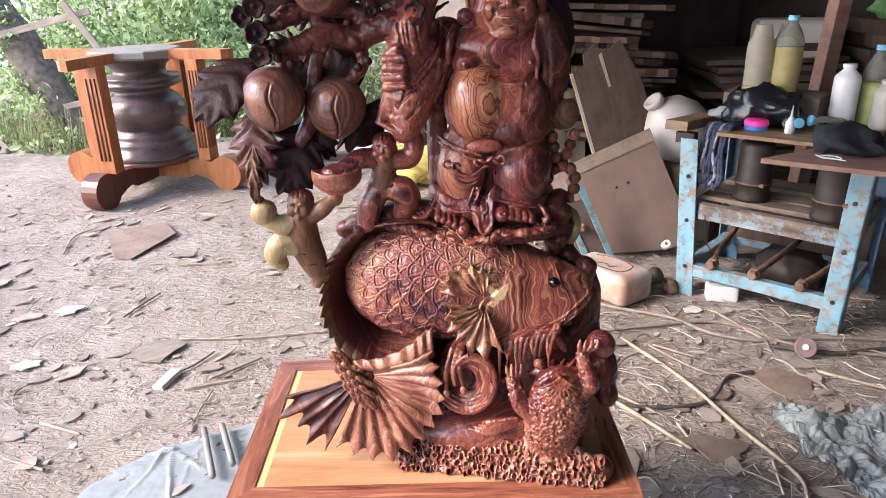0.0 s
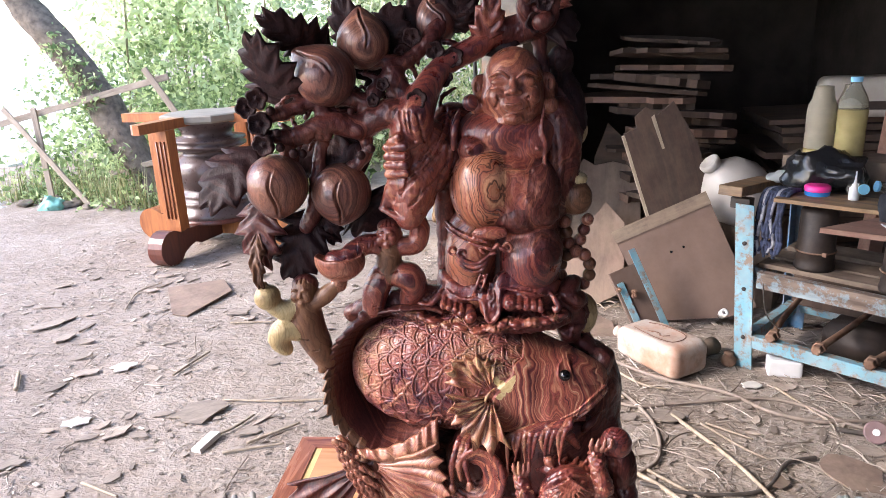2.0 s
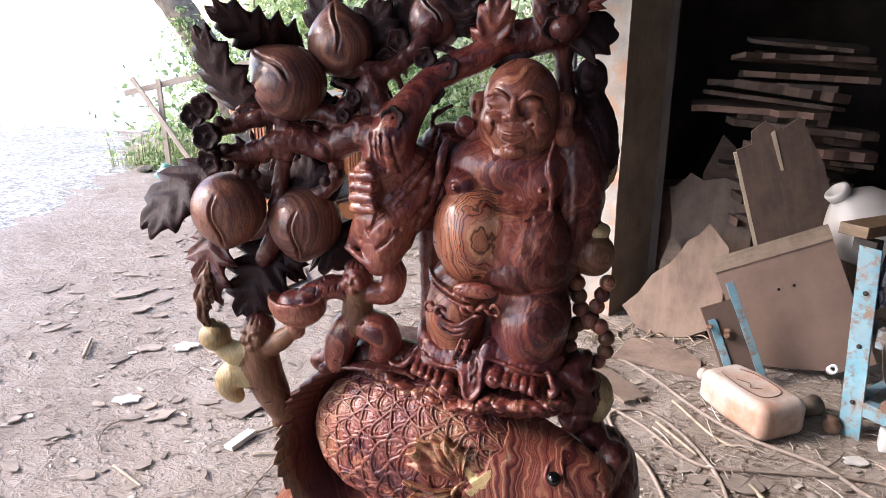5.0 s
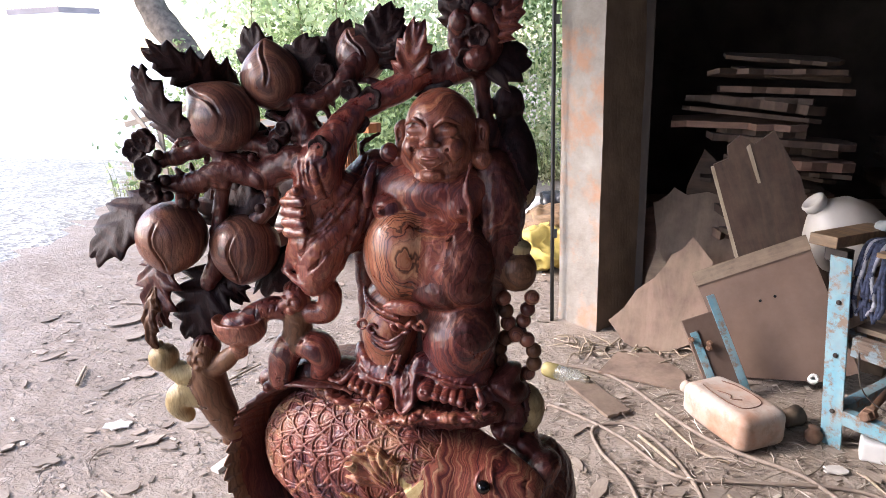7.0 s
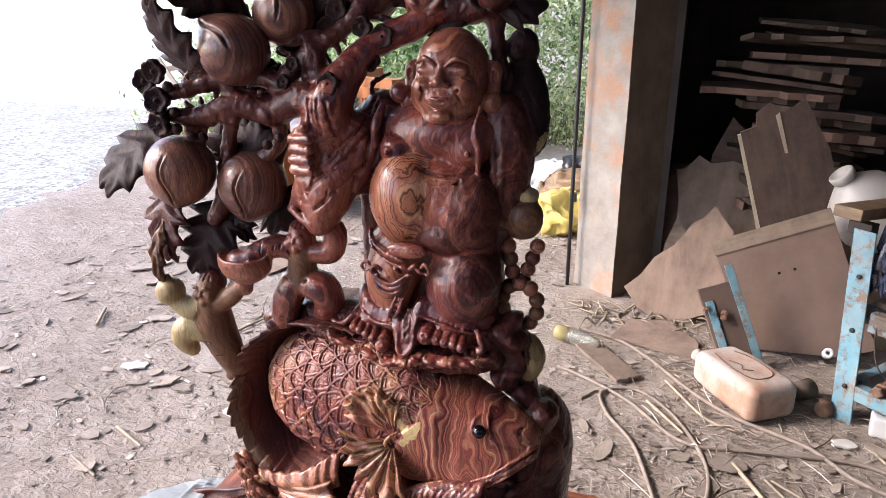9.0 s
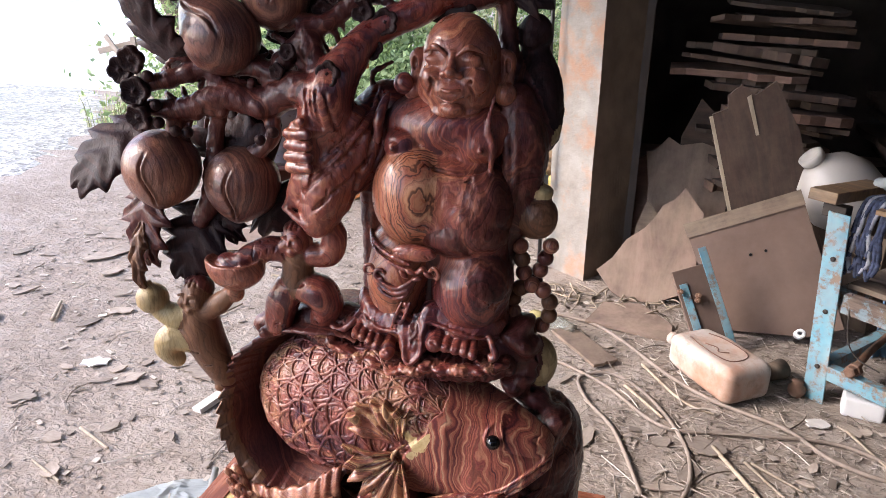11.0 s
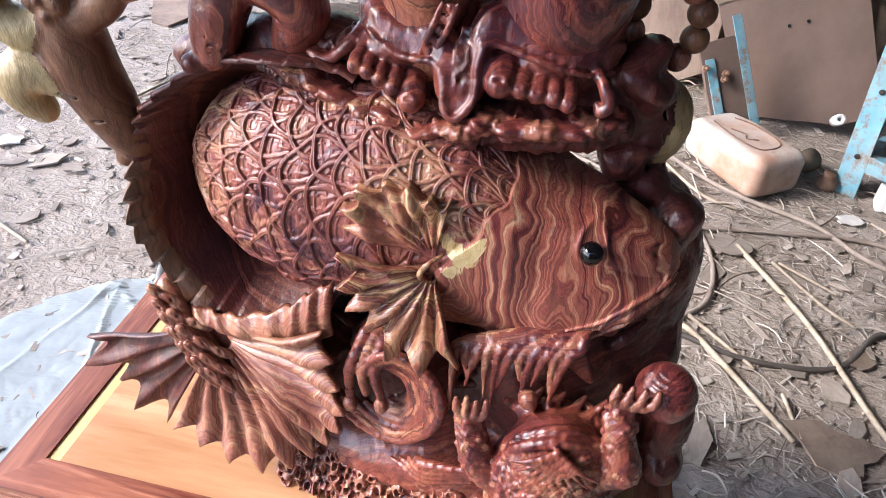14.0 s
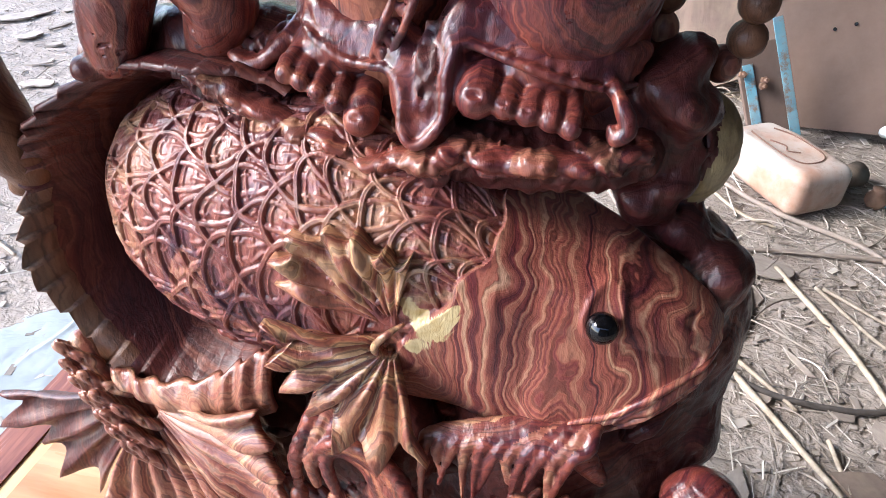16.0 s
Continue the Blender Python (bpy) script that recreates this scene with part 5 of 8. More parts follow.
    for arm in arms:
        c.vein(arm, (0.018, 0.016, 0.013, 0.010), HEARTW, 0.008)
    for i in range(4):
        c.vein([(0.222, 1.230, 0.786), (0.210 + 0.009 * i, 1.222, 0.800), (0.208 + 0.010 * i, 1.224, 0.815 + 0.004 * (i % 2))], (0.0045, 0.0045, 0.003), BROWNW, 0.002, 6)
        c.vein([(0.362, 1.240, 0.835), (0.354 + 0.011 * i, 1.232, 0.848), (0.357 + 0.012 * i, 1.238, 0.862)], (0.005, 0.005, 0.0035), BROWNW, 0.002, 6)
    lean = Euler((radians(10), 0, radians(6))).to_matrix()
    for i in range(1700):
        a, b = rnd.uniform(-1.55, 1.55), rnd.uniform(-1.45, 1.05)
        q = lean @ Vector((0.066 * math.sin(a) * math.cos(b), -0.052 * math.cos(a) * math.cos(b), 0.118 * math.sin(b)))
        c.ball((0.312 + q.x, 1.238 + q.y, 0.695 + q.z), rnd.uniform(0.0026, 0.0044), HEARTW if i % 3 else BROWNW, 0.0006)
    for arm in arms:
        line = smooth_line(arm, 30)
        for i in range(170):
            k = rnd.randrange(30)
            a, r = rnd.uniform(0, 6.28), 0.0195 - 0.007 * k / 30
            c.ball((line[k][0] + r * math.cos(a), line[k][1] - r * 0.9 * abs(math.sin(a)), line[k][2] + rnd.uniform(-0.004, 0.004)), rnd.uniform(0.0026, 0.0044), HEARTW if i % 3 else BROWNW, 0.0006)
    # ball with rings at the corner
    c.ball((0.405, 1.265, 0.838), 0.030, HEARTW, 0.003)
    for k in range(5):
        z = 0.848 + 0.0042 * k
        rr = math.sqrt(max(1e-6, 0.030 ** 2 - (z - 0.838) ** 2))
        c.groove([(0.405 + rr * math.cos(radians(a)), 1.265 + rr * math.sin(radians(a)), z) for a in range(180, 375, 15)], 0.0011, 0.001, 16)
    # scaled stalk of the tail, running from the rim into the fan
    line = np.array(smooth_line([(-0.146, 1.284, 0.815), (-0.128, 1.274, 0.790), (-0.106, 1.268, 0.755), (-0.086, 1.266, 0.720), (-0.072, 1.270, 0.695)], 9))
    half = np.interp(np.linspace(0, 1, 9), (0, 0.35, 0.7, 1), (0.010, 0.024, 0.030, 0.014))
    c.vein([tuple(p + np.array((0, 0.016, 0))) for p in line], (0.010, 0.016, 0.018, 0.010), BROWNW, 0.006, 14)
    for i in range(9):
        d = line[min(i + 1, 8)] - line[max(i - 1, 0)]
        d = d / np.linalg.norm(d)
        side = np.array((-d[2], 0, d[0]))
        n = max(2, int(round(2 * half[i] / 0.0135)))
        for k in range(n):
            t = (k + 0.5 + 0.25 * (-1) ** i) / n * 2 - 1
            p = line[i] - side * t * half[i] + np.array((0, 0.014 * t * t - 0.002, 0))
            lean = math.degrees(math.atan2(d[0], -d[2])) - 18 * t
            c.ball(tuple(p), (0.0076, 0.0050, 0.0165), BROWNW, 0.0006, (17, -lean, 0))
            q = p + side * 0.0022
            c.groove([tuple(q - d * 0.007 + np.array((0, -0.004, 0))), tuple(q + d * 0.010 + np.array((0, -0.0082, 0)))], 0.0016, 0.0008, 5)
    c.roughen((0.0003, 0.0005, 0.0003, 0.0001, 0.0002, 0.0, 0.0006, 0.0003, 0, 0))
    return c.surface()


def finish_carving():
    fish_body()
    fish_rim()
    bead((0.309, 1.2905, 0.968), 0.0112, EYEW)
    # tail fin in two lobes, breast fin
    fan((-0.085, 1.296, 0.765), 196, 242, 0.215, 4, DEEPW, (0.0, 0.03), 0.0060, 0.007, 0.012, 0.1, (0.80, 0.98, 0.90, 0.94, 0.98, 0.92), 0.10)
    fan((-0.082, 1.288, 0.765), 245, 388, 0.170, 11, BROWNW, (0.06, 0.06), 0.0072, 0.008, 0.02, 0.1, (1.0, 1.06, 1.12, 1.10, 1.0, 0.96, 0.92, 0.88), 0.065, True)
    fan((0.168, 1.280, 0.940), 80, 168, 0.092, 6, FINW, (-0.02, 0.0), 0.0042, 0.016, 0.006, 0.15, (0.66, 0.74, 0.88, 1.0, 1.06, 0.90), 0.09, True)
    fan((0.168, 1.274, 0.928), 166, 291, 0.090, 6, FINW, (0.10, 0.0), 0.0095, 0.009, 0.016, 0.12, (0.88, 0.86, 0.94, 1.02, 1.16, 1.0), 0.12, True)
    # collar at the root of the breast fin
    carve_piece(sweep([(0.166, 1.277, 0.908), (0.157, 1.266, 0.926), (0.164, 1.264, 0.942), (0.177, 1.274, 0.950)], (0.0015, 0.0030, 0.0030, 0.0015), 18, 10), FINW)
    # peaches
    peach((-0.222, 1.318, 1.346), 0.058, (0.10, -0.45, -0.85), (0.15, -1, 0.3), swirl=0.35)
    peach((-0.112, 1.360, 1.320), 0.058, (0.02, -0.45, -0.85), (0.15, -1, 0.3), swirl=0.35)
    peach((-0.122, 1.358, 1.538), 0.056, (-0.75, -0.15, 0.70), (0.6, -1, 0.1), swirl=0.3, point=0.30)
    peach((-0.056, 1.405, 1.594), 0.050, (-0.05, -0.12, 1.0), (0.30, -1, 0.1), swirl=0.3, point=0.26)
    peach((0.072, 1.470, 1.622), 0.042, (-0.3, -0.3, 1.0), (0.4, -1, 0.1), point=0.2)
    # leaves
    leaf((-0.119, 1.410, 1.582), (-0.202, 1.300, 1.632), 0.050, DARKW, 5, (-0.5, -1, 0.15), 0.012, 0.006, 0.003, 0.45)
    leaf((-0.180, 1.385, 1.465), (-0.238, 1.292, 1.596), 0.082, DARKW, 5, (-0.5, -1, 0.15), 0.012, 0.006, 0.003, 0.50)
    leaf((-0.250, 1.360, 1.415), (-0.340, 1.258, 1.336), 0.074, DARKW, 4, (-0.4, -1, 0.3), 0.012, 0.006, 0.003, 0.36)
    leaf((-0.262, 1.348, 1.330), (-0.268, 1.290, 1.200), 0.058, DEEPW, 4, (-0.2, -1, 0.15), 0.015, 0.006, 0.004, 0.5)
    leaf((-0.268, 1.312, 1.260), (-0.269, 1.272, 1.162), 0.015, OLIVEW, 3, (-0.2, -1, 0.15), 0.010, 0.006, 0.004, 0.4)
    leaf((-0.165, 1.365, 1.295), (-0.216, 1.308, 1.166), 0.066, DARKW, 4, (0.1, -1, 0.15), 0.012, 0.006, 0.004, 0.45)
    leaf((-0.155, 1.362, 1.290), (-0.130, 1.345, 1.225), 0.030, DARKW, 3, (0.1, -1, 0.1), 0.010, 0.006, 0.003, 0.5)
    leaf((-0.09, 1.385, 1.30), (-0.045, 1.37, 1.255), 0.073, DARKW, 3, (0.1, -1, -0.1), 0.01)
    leaf((-0.085, 1.375, 1.33), (-0.125, 1.36, 1.415), 0.059, DARKW, 3, (0, -1, 0.3), 0.015)
    leaf((-0.07, 1.425, 1.58), (-0.098, 1.409, 1.672), 0.040, DARKW, 3, (0, -1, 0.2), 0.01)
    leaf((-0.02, 1.425, 1.58), (0.00, 1.42, 1.655), 0.045, DARKW, 3, (0, -1, 0.2), 0.01)
    leaf((0.03, 1.45, 1.57), (0.047, 1.453, 1.678), 0.040, DARKW, 3, (0.1, -1, 0.1), 0.012)
    leaf((0.09, 1.465, 1.60), (0.137, 1.448, 1.690), 0.048, DARKW, 4, (0.25, -1, 0.2), 0.015, 0.006, 0.005)
    leaf((0.13, 1.46, 1.60), (0.115, 1.46, 1.70), 0.040, DARKW, 3, (0, -1, 0.2), 0.015, 0.006, 0.004)
    leaf((0.160, 1.45, 1.565), (0.187, 1.419, 1.665), 0.032, HEARTW, 3, (0.2, -1, 0.2), 0.01, 0.006, 0.004)
    leaf((0.15, 1.465, 1.565), (0.24, 1.45, 1.615), 0.034, DARKW, 3, (0, -1, 0.1), 0.01)
    leaf((0.275, 1.465, 1.60), (0.345, 1.485, 1.622), 0.048, DARKW, 3, (0, -1, 0.3), 0.01)
    leaf((0.29, 1.455, 1.635), (0.332, 1.463, 1.705), 0.032, HEARTW, 4, (0.2, -1, 0.2), 0.012, 0.006, 0.005)
    leaf((0.27, 1.46, 1.66), (0.285, 1.455, 1.735), 0.037, DARKW, 3, (0.1, -1, 0.2), 0.012, 0.006, 0.004)
    leaf((0.25, 1.46, 1.65), (0.235, 1.455, 1.728), 0.034, DARKW, 3, (-0.1, -1, 0.2), 0.012, 0.006, 0.004)
    leaf((-0.15, 1.395, 1.335), (-0.165, 1.375, 1.425), 0.070, DARKW, 3, (0, -1, 0.3), 0.012)
    leaf((-0.04, 1.43, 1.55), (0.01, 1.43, 1.62), 0.045, DARKW, 3, (0.1, -1, 0.1), 0.01)
    leaf((-0.045, 1.405, 1.485), (-0.185, 1.385, 1.505), 0.034, DARKW, 4, (0, -1, 0.2), 0.01)
    leaf((-0.060, 1.400, 1.405), (-0.130, 1.385, 1.395), 0.045, DARKW, 3, (0, -1, 0.2), 0.01)
    leaf((-0.015, 1.425, 1.525), (-0.085, 1.415, 1.570), 0.036, DARKW, 3, (0, -1, 0.2), 0.01)
    # blossoms
    k = 0
    for x, y, z, r in ((-0.233, 1.296, 1.463, 0.023), (-0.228, 1.290, 1.427, 0.022), (-0.233, 1.298, 1.508, 0.021), (-0.256, 1.300, 1.492, 0.020), (0.046, 1.348, 1.491, 0.020),
                       (0.034, 1.412, 1.599, 0.019), (0.016, 1.412, 1.573, 0.018), (0.076, 1.412, 1.574, 0.019), (0.11, 1.412, 1.559, 0.020), (0.089, 1.406, 1.524, 0.019),
                       (0.252, 1.442, 1.664, 0.020), (0.280, 1.440, 1.650, 0.018), (0.262, 1.440, 1.615, 0.020), (-0.035, 1.352, 1.492, 0.013), (-0.015, 1.350, 1.520, 0.013)):
        k += 1
        flower((x, y, z), r, (0.15 * math.sin(k * 2.1), -1, 0.25 * math.cos(k * 1.3)), DARKW, k * 0.7)
    for x, y, z in ((-0.205, 1.300, 1.445), (-0.200, 1.295, 1.42), (-0.178, 1.30, 1.408), (-0.165, 1.31, 1.405), (-0.212, 1.30, 1.485), (-0.062, 1.335, 1.395), (-0.045, 1.345, 1.405)):
        bead((x, y, z), 0.0085, DARKW)
    # string of beads in a loop
    for i in range(4):
        bead((0.316 + 0.004 * i, 1.425, 1.236 - 0.0215 * i), 0.0132, OLIVEW if i % 2 else BROWNW)
        bead((0.362 - 0.007 * i, 1.432, 1.238 - 0.0205 * i), 0.0128, DEEPW if i % 2 else BROWNW)
    for i in range(10):
        a = radians(90 + 36 * i)
        bead((0.338 + 0.030 * math.cos(a), 1.425 - 0.006 * math.sin(a), 1.136 + 0.040 * math.sin(a)), 0.0132, OLIVEW if i % 3 else BROWNW)
    vs, loops, sizes, mi, base = [], [], [], [], 0
    for verts, quads, mats in (build_carving(), carve_torso(), carve_head(), carve_feet(), carve_boys(), carve_water()):
        vs.append(verts)
        loops.append(quads.reshape(-1) + base)
        sizes.append(np.full(len(quads), 4))
        mi.append(mats)
        base += len(verts)
    for v, f, m in CARVE:
        vs.append(v)
        sizes.append(np.array([len(q) for q in f]))
        loops.append(np.concatenate([np.array(q) for q in f]) + base)
        mi.append(np.full(len(f), m))
        base += len(v)
    org = np.array((0.07, 1.40, ZP))
    vs, loops, sizes, mi = np.concatenate(vs) - org, np.concatenate(loops), np.concatenate(sizes), np.concatenate(mi)
    me = bpy.data.meshes.new("carved_statue")
    me.vertices.add(len(vs))
    me.vertices.foreach_set("co", vs.astype(np.float32).ravel())
    me.loops.add(len(loops))
    me.loops.foreach_set("vertex_index", loops.astype(np.int32))
    me.polygons.add(len(sizes))
    me.polygons.foreach_set("loop_start", np.concatenate(([0], np.cumsum(sizes)[:-1])).astype(np.int32))
    for m in (m_heart, m_dark, m_pale, m_belly, m_brown, m_eye, m_deep, m_olive, m_head, m_fish, m_fruit, m_fin, m_face):
        me.materials.append(m)
    me.polygons.foreach_set("material_index", mi.astype(np.int32))
    me.polygons.foreach_set("use_smooth", np.ones(len(sizes), bool))
    me.update(calc_edges=True)
    me.validate()
    ob = new("carved_statue", me)
    ob.location = org
    tagged(ob, "polished red-brown rosewood carving of a figure on a fish", "statue")


finish_carving()


# ---- ground, walls, roof ----
def ground_material():
    m = Mat("packed_earth", 0.92, spec=0.15)
    a, b, c = m.noise(0.9, 5, 0.6), m.noise(7, 6, 0.6), m.noise(60, 4, 0.65)
    clods = m.noise(22, 5, 0.6, m.scaled((1, 1.6, 1), (0, 0, 0.5)), 0.8)
    f = m.math("ADD", m.math("MULTIPLY", a, 0.40), m.math("ADD", m.math("MULTIPLY", b, 0.30), m.math("ADD", m.math("MULTIPLY", clods, 0.18), m.math("MULTIPLY", c, 0.12))))
    col = m.ramp(f, (0.34, (0.19, 0.148, 0.118)), (0.5, (0.325, 0.270, 0.228)), (0.64, (0.43, 0.375, 0.328)))
    stain = m.ramp(m.noise(2.3, 6, 0.7), (0.56, (0, 0, 0)), (0.72, (1, 1, 1)))
    col = m.mix(m.math("MULTIPLY", stain, 0.5), col, (0.21, 0.155, 0.115))
    # flakes trodden into the crust, each with its own tone
    v = m.node("ShaderNodeTexVoronoi", Scale=15.0, Randomness=1.0)
    warp = m.node("ShaderNodeMix")
    warp.data_type = "VECTOR"
    warp.inputs[0].default_value = 0.10
    nz = m.node("ShaderNodeTexNoise", Scale=5.0, Detail=3.0)
    m.link(m.co, nz.inputs["Vector"])
    m.link(m.scaled((1, 1.7, 0.01), (0, 0, 0.6)), warp.inputs[4])
    m.link(nz.outputs["Color"], warp.inputs[5])
    m.link(warp.outputs[1], v.inputs["Vector"])
    flake = m.ramp(v.outputs["Color"], (0.66, (0, 0, 0)), (0.70, (1, 1, 1)))
    inside = m.ramp(v.outputs["Distance"], (0.30, (1, 1, 1)), (0.36, (0, 0, 0)))
    chip = m.math("MULTIPLY", flake, inside)
    col = m.mix(m.math("MULTIPLY", chip, 0.40), col, m.ramp(v.outputs["Color"], (0.66, (0.34, 0.27, 0.22)), (1.0, (0.58, 0.53, 0.48))))
    m.color(col)
    m.bump(m.math("ADD", m.math("MULTIPLY", b, 1.0), m.math("ADD", m.math("MULTIPLY", clods, 0.9), m.math("ADD", m.math("MULTIPLY", c, 0.35), m.math("MULTIPLY", chip, 0.25)))), 0.022, 0.9)
    return m.m


def gravel_material():
    m = Mat("gravel", 0.9, spec=0.2)
    v = m.node("ShaderNodeTexVoronoi", Scale=26.0)
    m.link(m.co, v.inputs["Vector"])
    stones = m.ramp(v.outputs["Color"], (0.25, (0.14, 0.137, 0.125)), (0.7, (0.60, 0.585, 0.55)))
    col = m.mix(0.65, m.ramp(m.noise(3, 5), (0.35, (0.27, 0.26, 0.24)), (0.65, (0.44, 0.43, 0.40))), stones)
    patch = m.ramp(m.noise(0.8, 6, 0.7), (0.46, (0, 0, 0)), (0.60, (1, 1, 1)))
    col = m.mix(m.math("MULTIPLY", patch, 0.45), col, (0.22, 0.22, 0.18))
    m.color(col).bump(v.outputs["Distance"], 0.016, 0.6)
    return m.m


def concrete_material():
    m = Mat("limewashed_concrete", 0.85, spec=0.25)
    base = m.ramp(m.noise(5, 6, 0.65), (0.35, (0.225, 0.20, 0.175)), (0.7, (0.345, 0.32, 0.288)))
    rust = m.ramp(m.noise(4.2, 5, 0.65), (0.50, (0, 0, 0)), (0.63, (1, 1, 1)))
    col = m.mix(m.math("MULTIPLY", rust, 0.6), base, (0.40, 0.19, 0.10))
    spots = m.ramp(m.noise(45, 3, 0.6), (0.66, (0, 0, 0)), (0.74, (1, 1, 1)))
    m.color(m.mix(m.math("MULTIPLY", spots, 0.5), col, (0.25, 0.2, 0.16)))
    m.bump(m.math("ADD", m.noise(30, 6, 0.7), m.noise(6, 3)), 0.006, 0.7)
    return m.m


m_ground, m_gravel, m_concrete = ground_material(), gravel_material(), concrete_material()
# near-black boards for all the shed walls
m_wall = plain("near_black_boards", (0.065, 0.052, 0.046), 0.9, vary=0.4, scale=3, bump=0.004)
# brown plaster of the pillar's right face, darkened to carry its shade
m_pillarshade = plain("shaded_brown_plaster", (0.16, 0.115, 0.08), 0.9, vary=0.3, scale=6, bump=0.004, dust=0.3, dustcol=(0.19, 0.14, 0.11))
m_roof = plain("rusty_roof_sheet", (0.10, 0.075, 0.06), 0.8, vary=0.35, scale=2, bump=0.002)


def hill(x, y):
    """Height of the earth floor."""
    n = noise.noise(Vector((x * 0.7, y * 0.7, 0))) * 0.012 + noise.noise(Vector((x * 3.1, y * 3.1, 4))) * 0.006
    return n * min(1.0, max(0.0, math.hypot(x - 0.05, y - 1.45) - 0.3))


def build_ground():
    xs = sorted({round(q, 3) for q in (*np.linspace(-4, 3, 176), *np.linspace(-14, -4, 40), *np.linspace(3, 6, 20), -20, -30, -60, -150, -400, 10, 20, 40, 100, 400)})
    ys = sorted({round(q, 3) for q in (*np.linspace(0.5, 6, 138), *np.linspace(6, 14, 36), *np.linspace(-4, 0.5, 20), -8, -20, -60, -300, 18, 26, 40, 80, 200, 500)})
    v = [(x, y, hill(x, y) if abs(x) < 20 and abs(y) < 20 else 0.0) for x in xs for y in ys]
    ny = len(ys)
    f = [(i * ny + j, (i + 1) * ny + j, (i + 1) * ny + j + 1, i * ny + j + 1) for i in range(len(xs) - 1) for j in range(ny - 1)]
    tagged(new("ground", mesh_of("ground", v, f, m_ground, True)), "dusty packed-earth floor littered with wood chips", "ground", kind="structure")
    rnd = random.Random(3)
    edge = [(-4.6 + 0.25 * rnd.uniform(-1, 1), 3.0), (-5.0, 5.2), (-5.6 + rnd.uniform(-0.3, 0.3), 6.8), (-6.6, 8.2), (-7.8, 10.0), (-9, 14), (-30, 40), (-60, 30), (-60, -5), (-6, -5)]
    near = smooth_line([(x, y, 0) for x, y in edge[:6]], 60)
    edge = [(p[0] + rnd.uniform(-0.28, 0.28), p[1] + rnd.uniform(-0.1, 0.1)) for p in near] + edge[6:]
    bm = bmesh.new()
    mid = Vector((-30, 15))
    top = [bm.verts.new((x, y, 0.018)) for x, y in edge]
    low = [bm.verts.new((x + 0.5 * (Vector((x, y)) - mid).normalized().x, y + 0.5 * (Vector((x, y)) - mid).normalized().y, -0.03)) for x, y in edge]
    bm.faces.new(top)
    for i in range(len(edge)):
        j = (i + 1) % len(edge)
        bm.faces.new((top[j], top[i], low[i], low[j]))
    bmesh.ops.recalc_face_normals(bm, faces=bm.faces[:])
    tagged(obj("gravel_road", bm, m_gravel), "grey gravel strip beside the earth yard", "road", kind="structure")
    # far ground painted near white, where the sun burns it out
    yard = plate([(-390, 9.9), (-14, 9.5), (-9.6, 9.7), (-7.2, 9.6), (-6.9, 10.6), (-8, 13), (-12, 22), (-25, 45), (-220, 480), (-390, 480)], 0.06, m=Matrix.Translation((0, 0, 0.005)))
    tagged(obj("concrete_road", yard, plain("sun_glare_ground", (0.78, 0.77, 0.74), 0.8, vary=0.06, scale=1.5, bump=0.002)), "white far ground beyond the gravel, sun glare put in its colour", "road", kind="structure")


build_ground()


def build_shed():
    # pillar at the corner of the store
    turn = Matrix.Rotation(radians(-36), 4, "Z")
    at = Matrix.Translation((0.266, 4.43, 0))
    bm = box(0.30, 0.34, 2.95, (0, 0, 1.475), bm=bmesh.new())
    bmesh.ops.subdivide_edges(bm, edges=bm.edges[:], cuts=12, use_grid_fill=True)
    for v in bm.verts:
        v.co += Vector((noise.noise(v.co * 9), noise.noise(v.co * 9 + Vector((5, 0, 0))), 0)) * 0.006
    pil = obj("pillar", bm, m_concrete, smooth=False)
    # right face takes the shade-darkened brown
    pil.data.materials.append(m_pillarshade)
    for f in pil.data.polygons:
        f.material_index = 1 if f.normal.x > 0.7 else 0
    pil.matrix_basis = at @ turn
    tagged(pil, "whitewashed concrete pillar with orange rust stains", "pillar", kind="structure")
    pipe_black = plain("black_pipe", (0.018, 0.018, 0.018), 0.5)
    pipe = obj("drain_pipe", rod([(0.012, 4.33, 0), (0.006, 4.33, 1.5), (0.012, 4.33, 2.95)], (0.0115, 0.0115), 6, 12), pipe_black, smooth=True)
    tagged(pipe, "thin black pipe up the pillar", "pipe")
    for z in (0.55, 1.75):
        br = obj("pipe_clip", box(0.035, 0.03, 0.05, (0.018, 4.335, z)), pipe_black, pipe)
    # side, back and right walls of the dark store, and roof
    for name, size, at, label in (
        ("wall_west", (0.06, 3.78, 2.95), (0.50, 6.37, 1.475), "dark side wall of the store"),
        ("wall_north", (5.33, 0.12, 2.95), (3.135, 8.2, 1.475), "dark back wall of the store"),
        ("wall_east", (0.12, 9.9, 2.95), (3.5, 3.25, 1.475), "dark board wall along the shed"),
        # never in view, added to keep light from behind off the statue
        ("wall_south", (4.3, 0.12, 2.95), (1.35, -1.75, 1.475), "unseen dark wall added behind the camera to block light"),
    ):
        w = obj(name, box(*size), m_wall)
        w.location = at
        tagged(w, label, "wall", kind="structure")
    # roof out of view, its edges set to shape the daylight inside
    bm = bmesh.new()
    for x0, x1, y0, y1, n in ((-2.3, 3.7, -1.7, 5.6, 120), (0.46, 3.7, 5.6, 8.4, 64)):
        rows = []
        for i in range(n + 1):
            x = x0 + (x1 - x0) * i / n
            z = 2.96 + 0.018 * math.sin((x + 2.3) * 20 * math.pi / 1.5)
            rows.append([bm.verts.new((x, y, z + 0.25 * (8.4 - y) / 10.1)) for y in (y0, y1)])
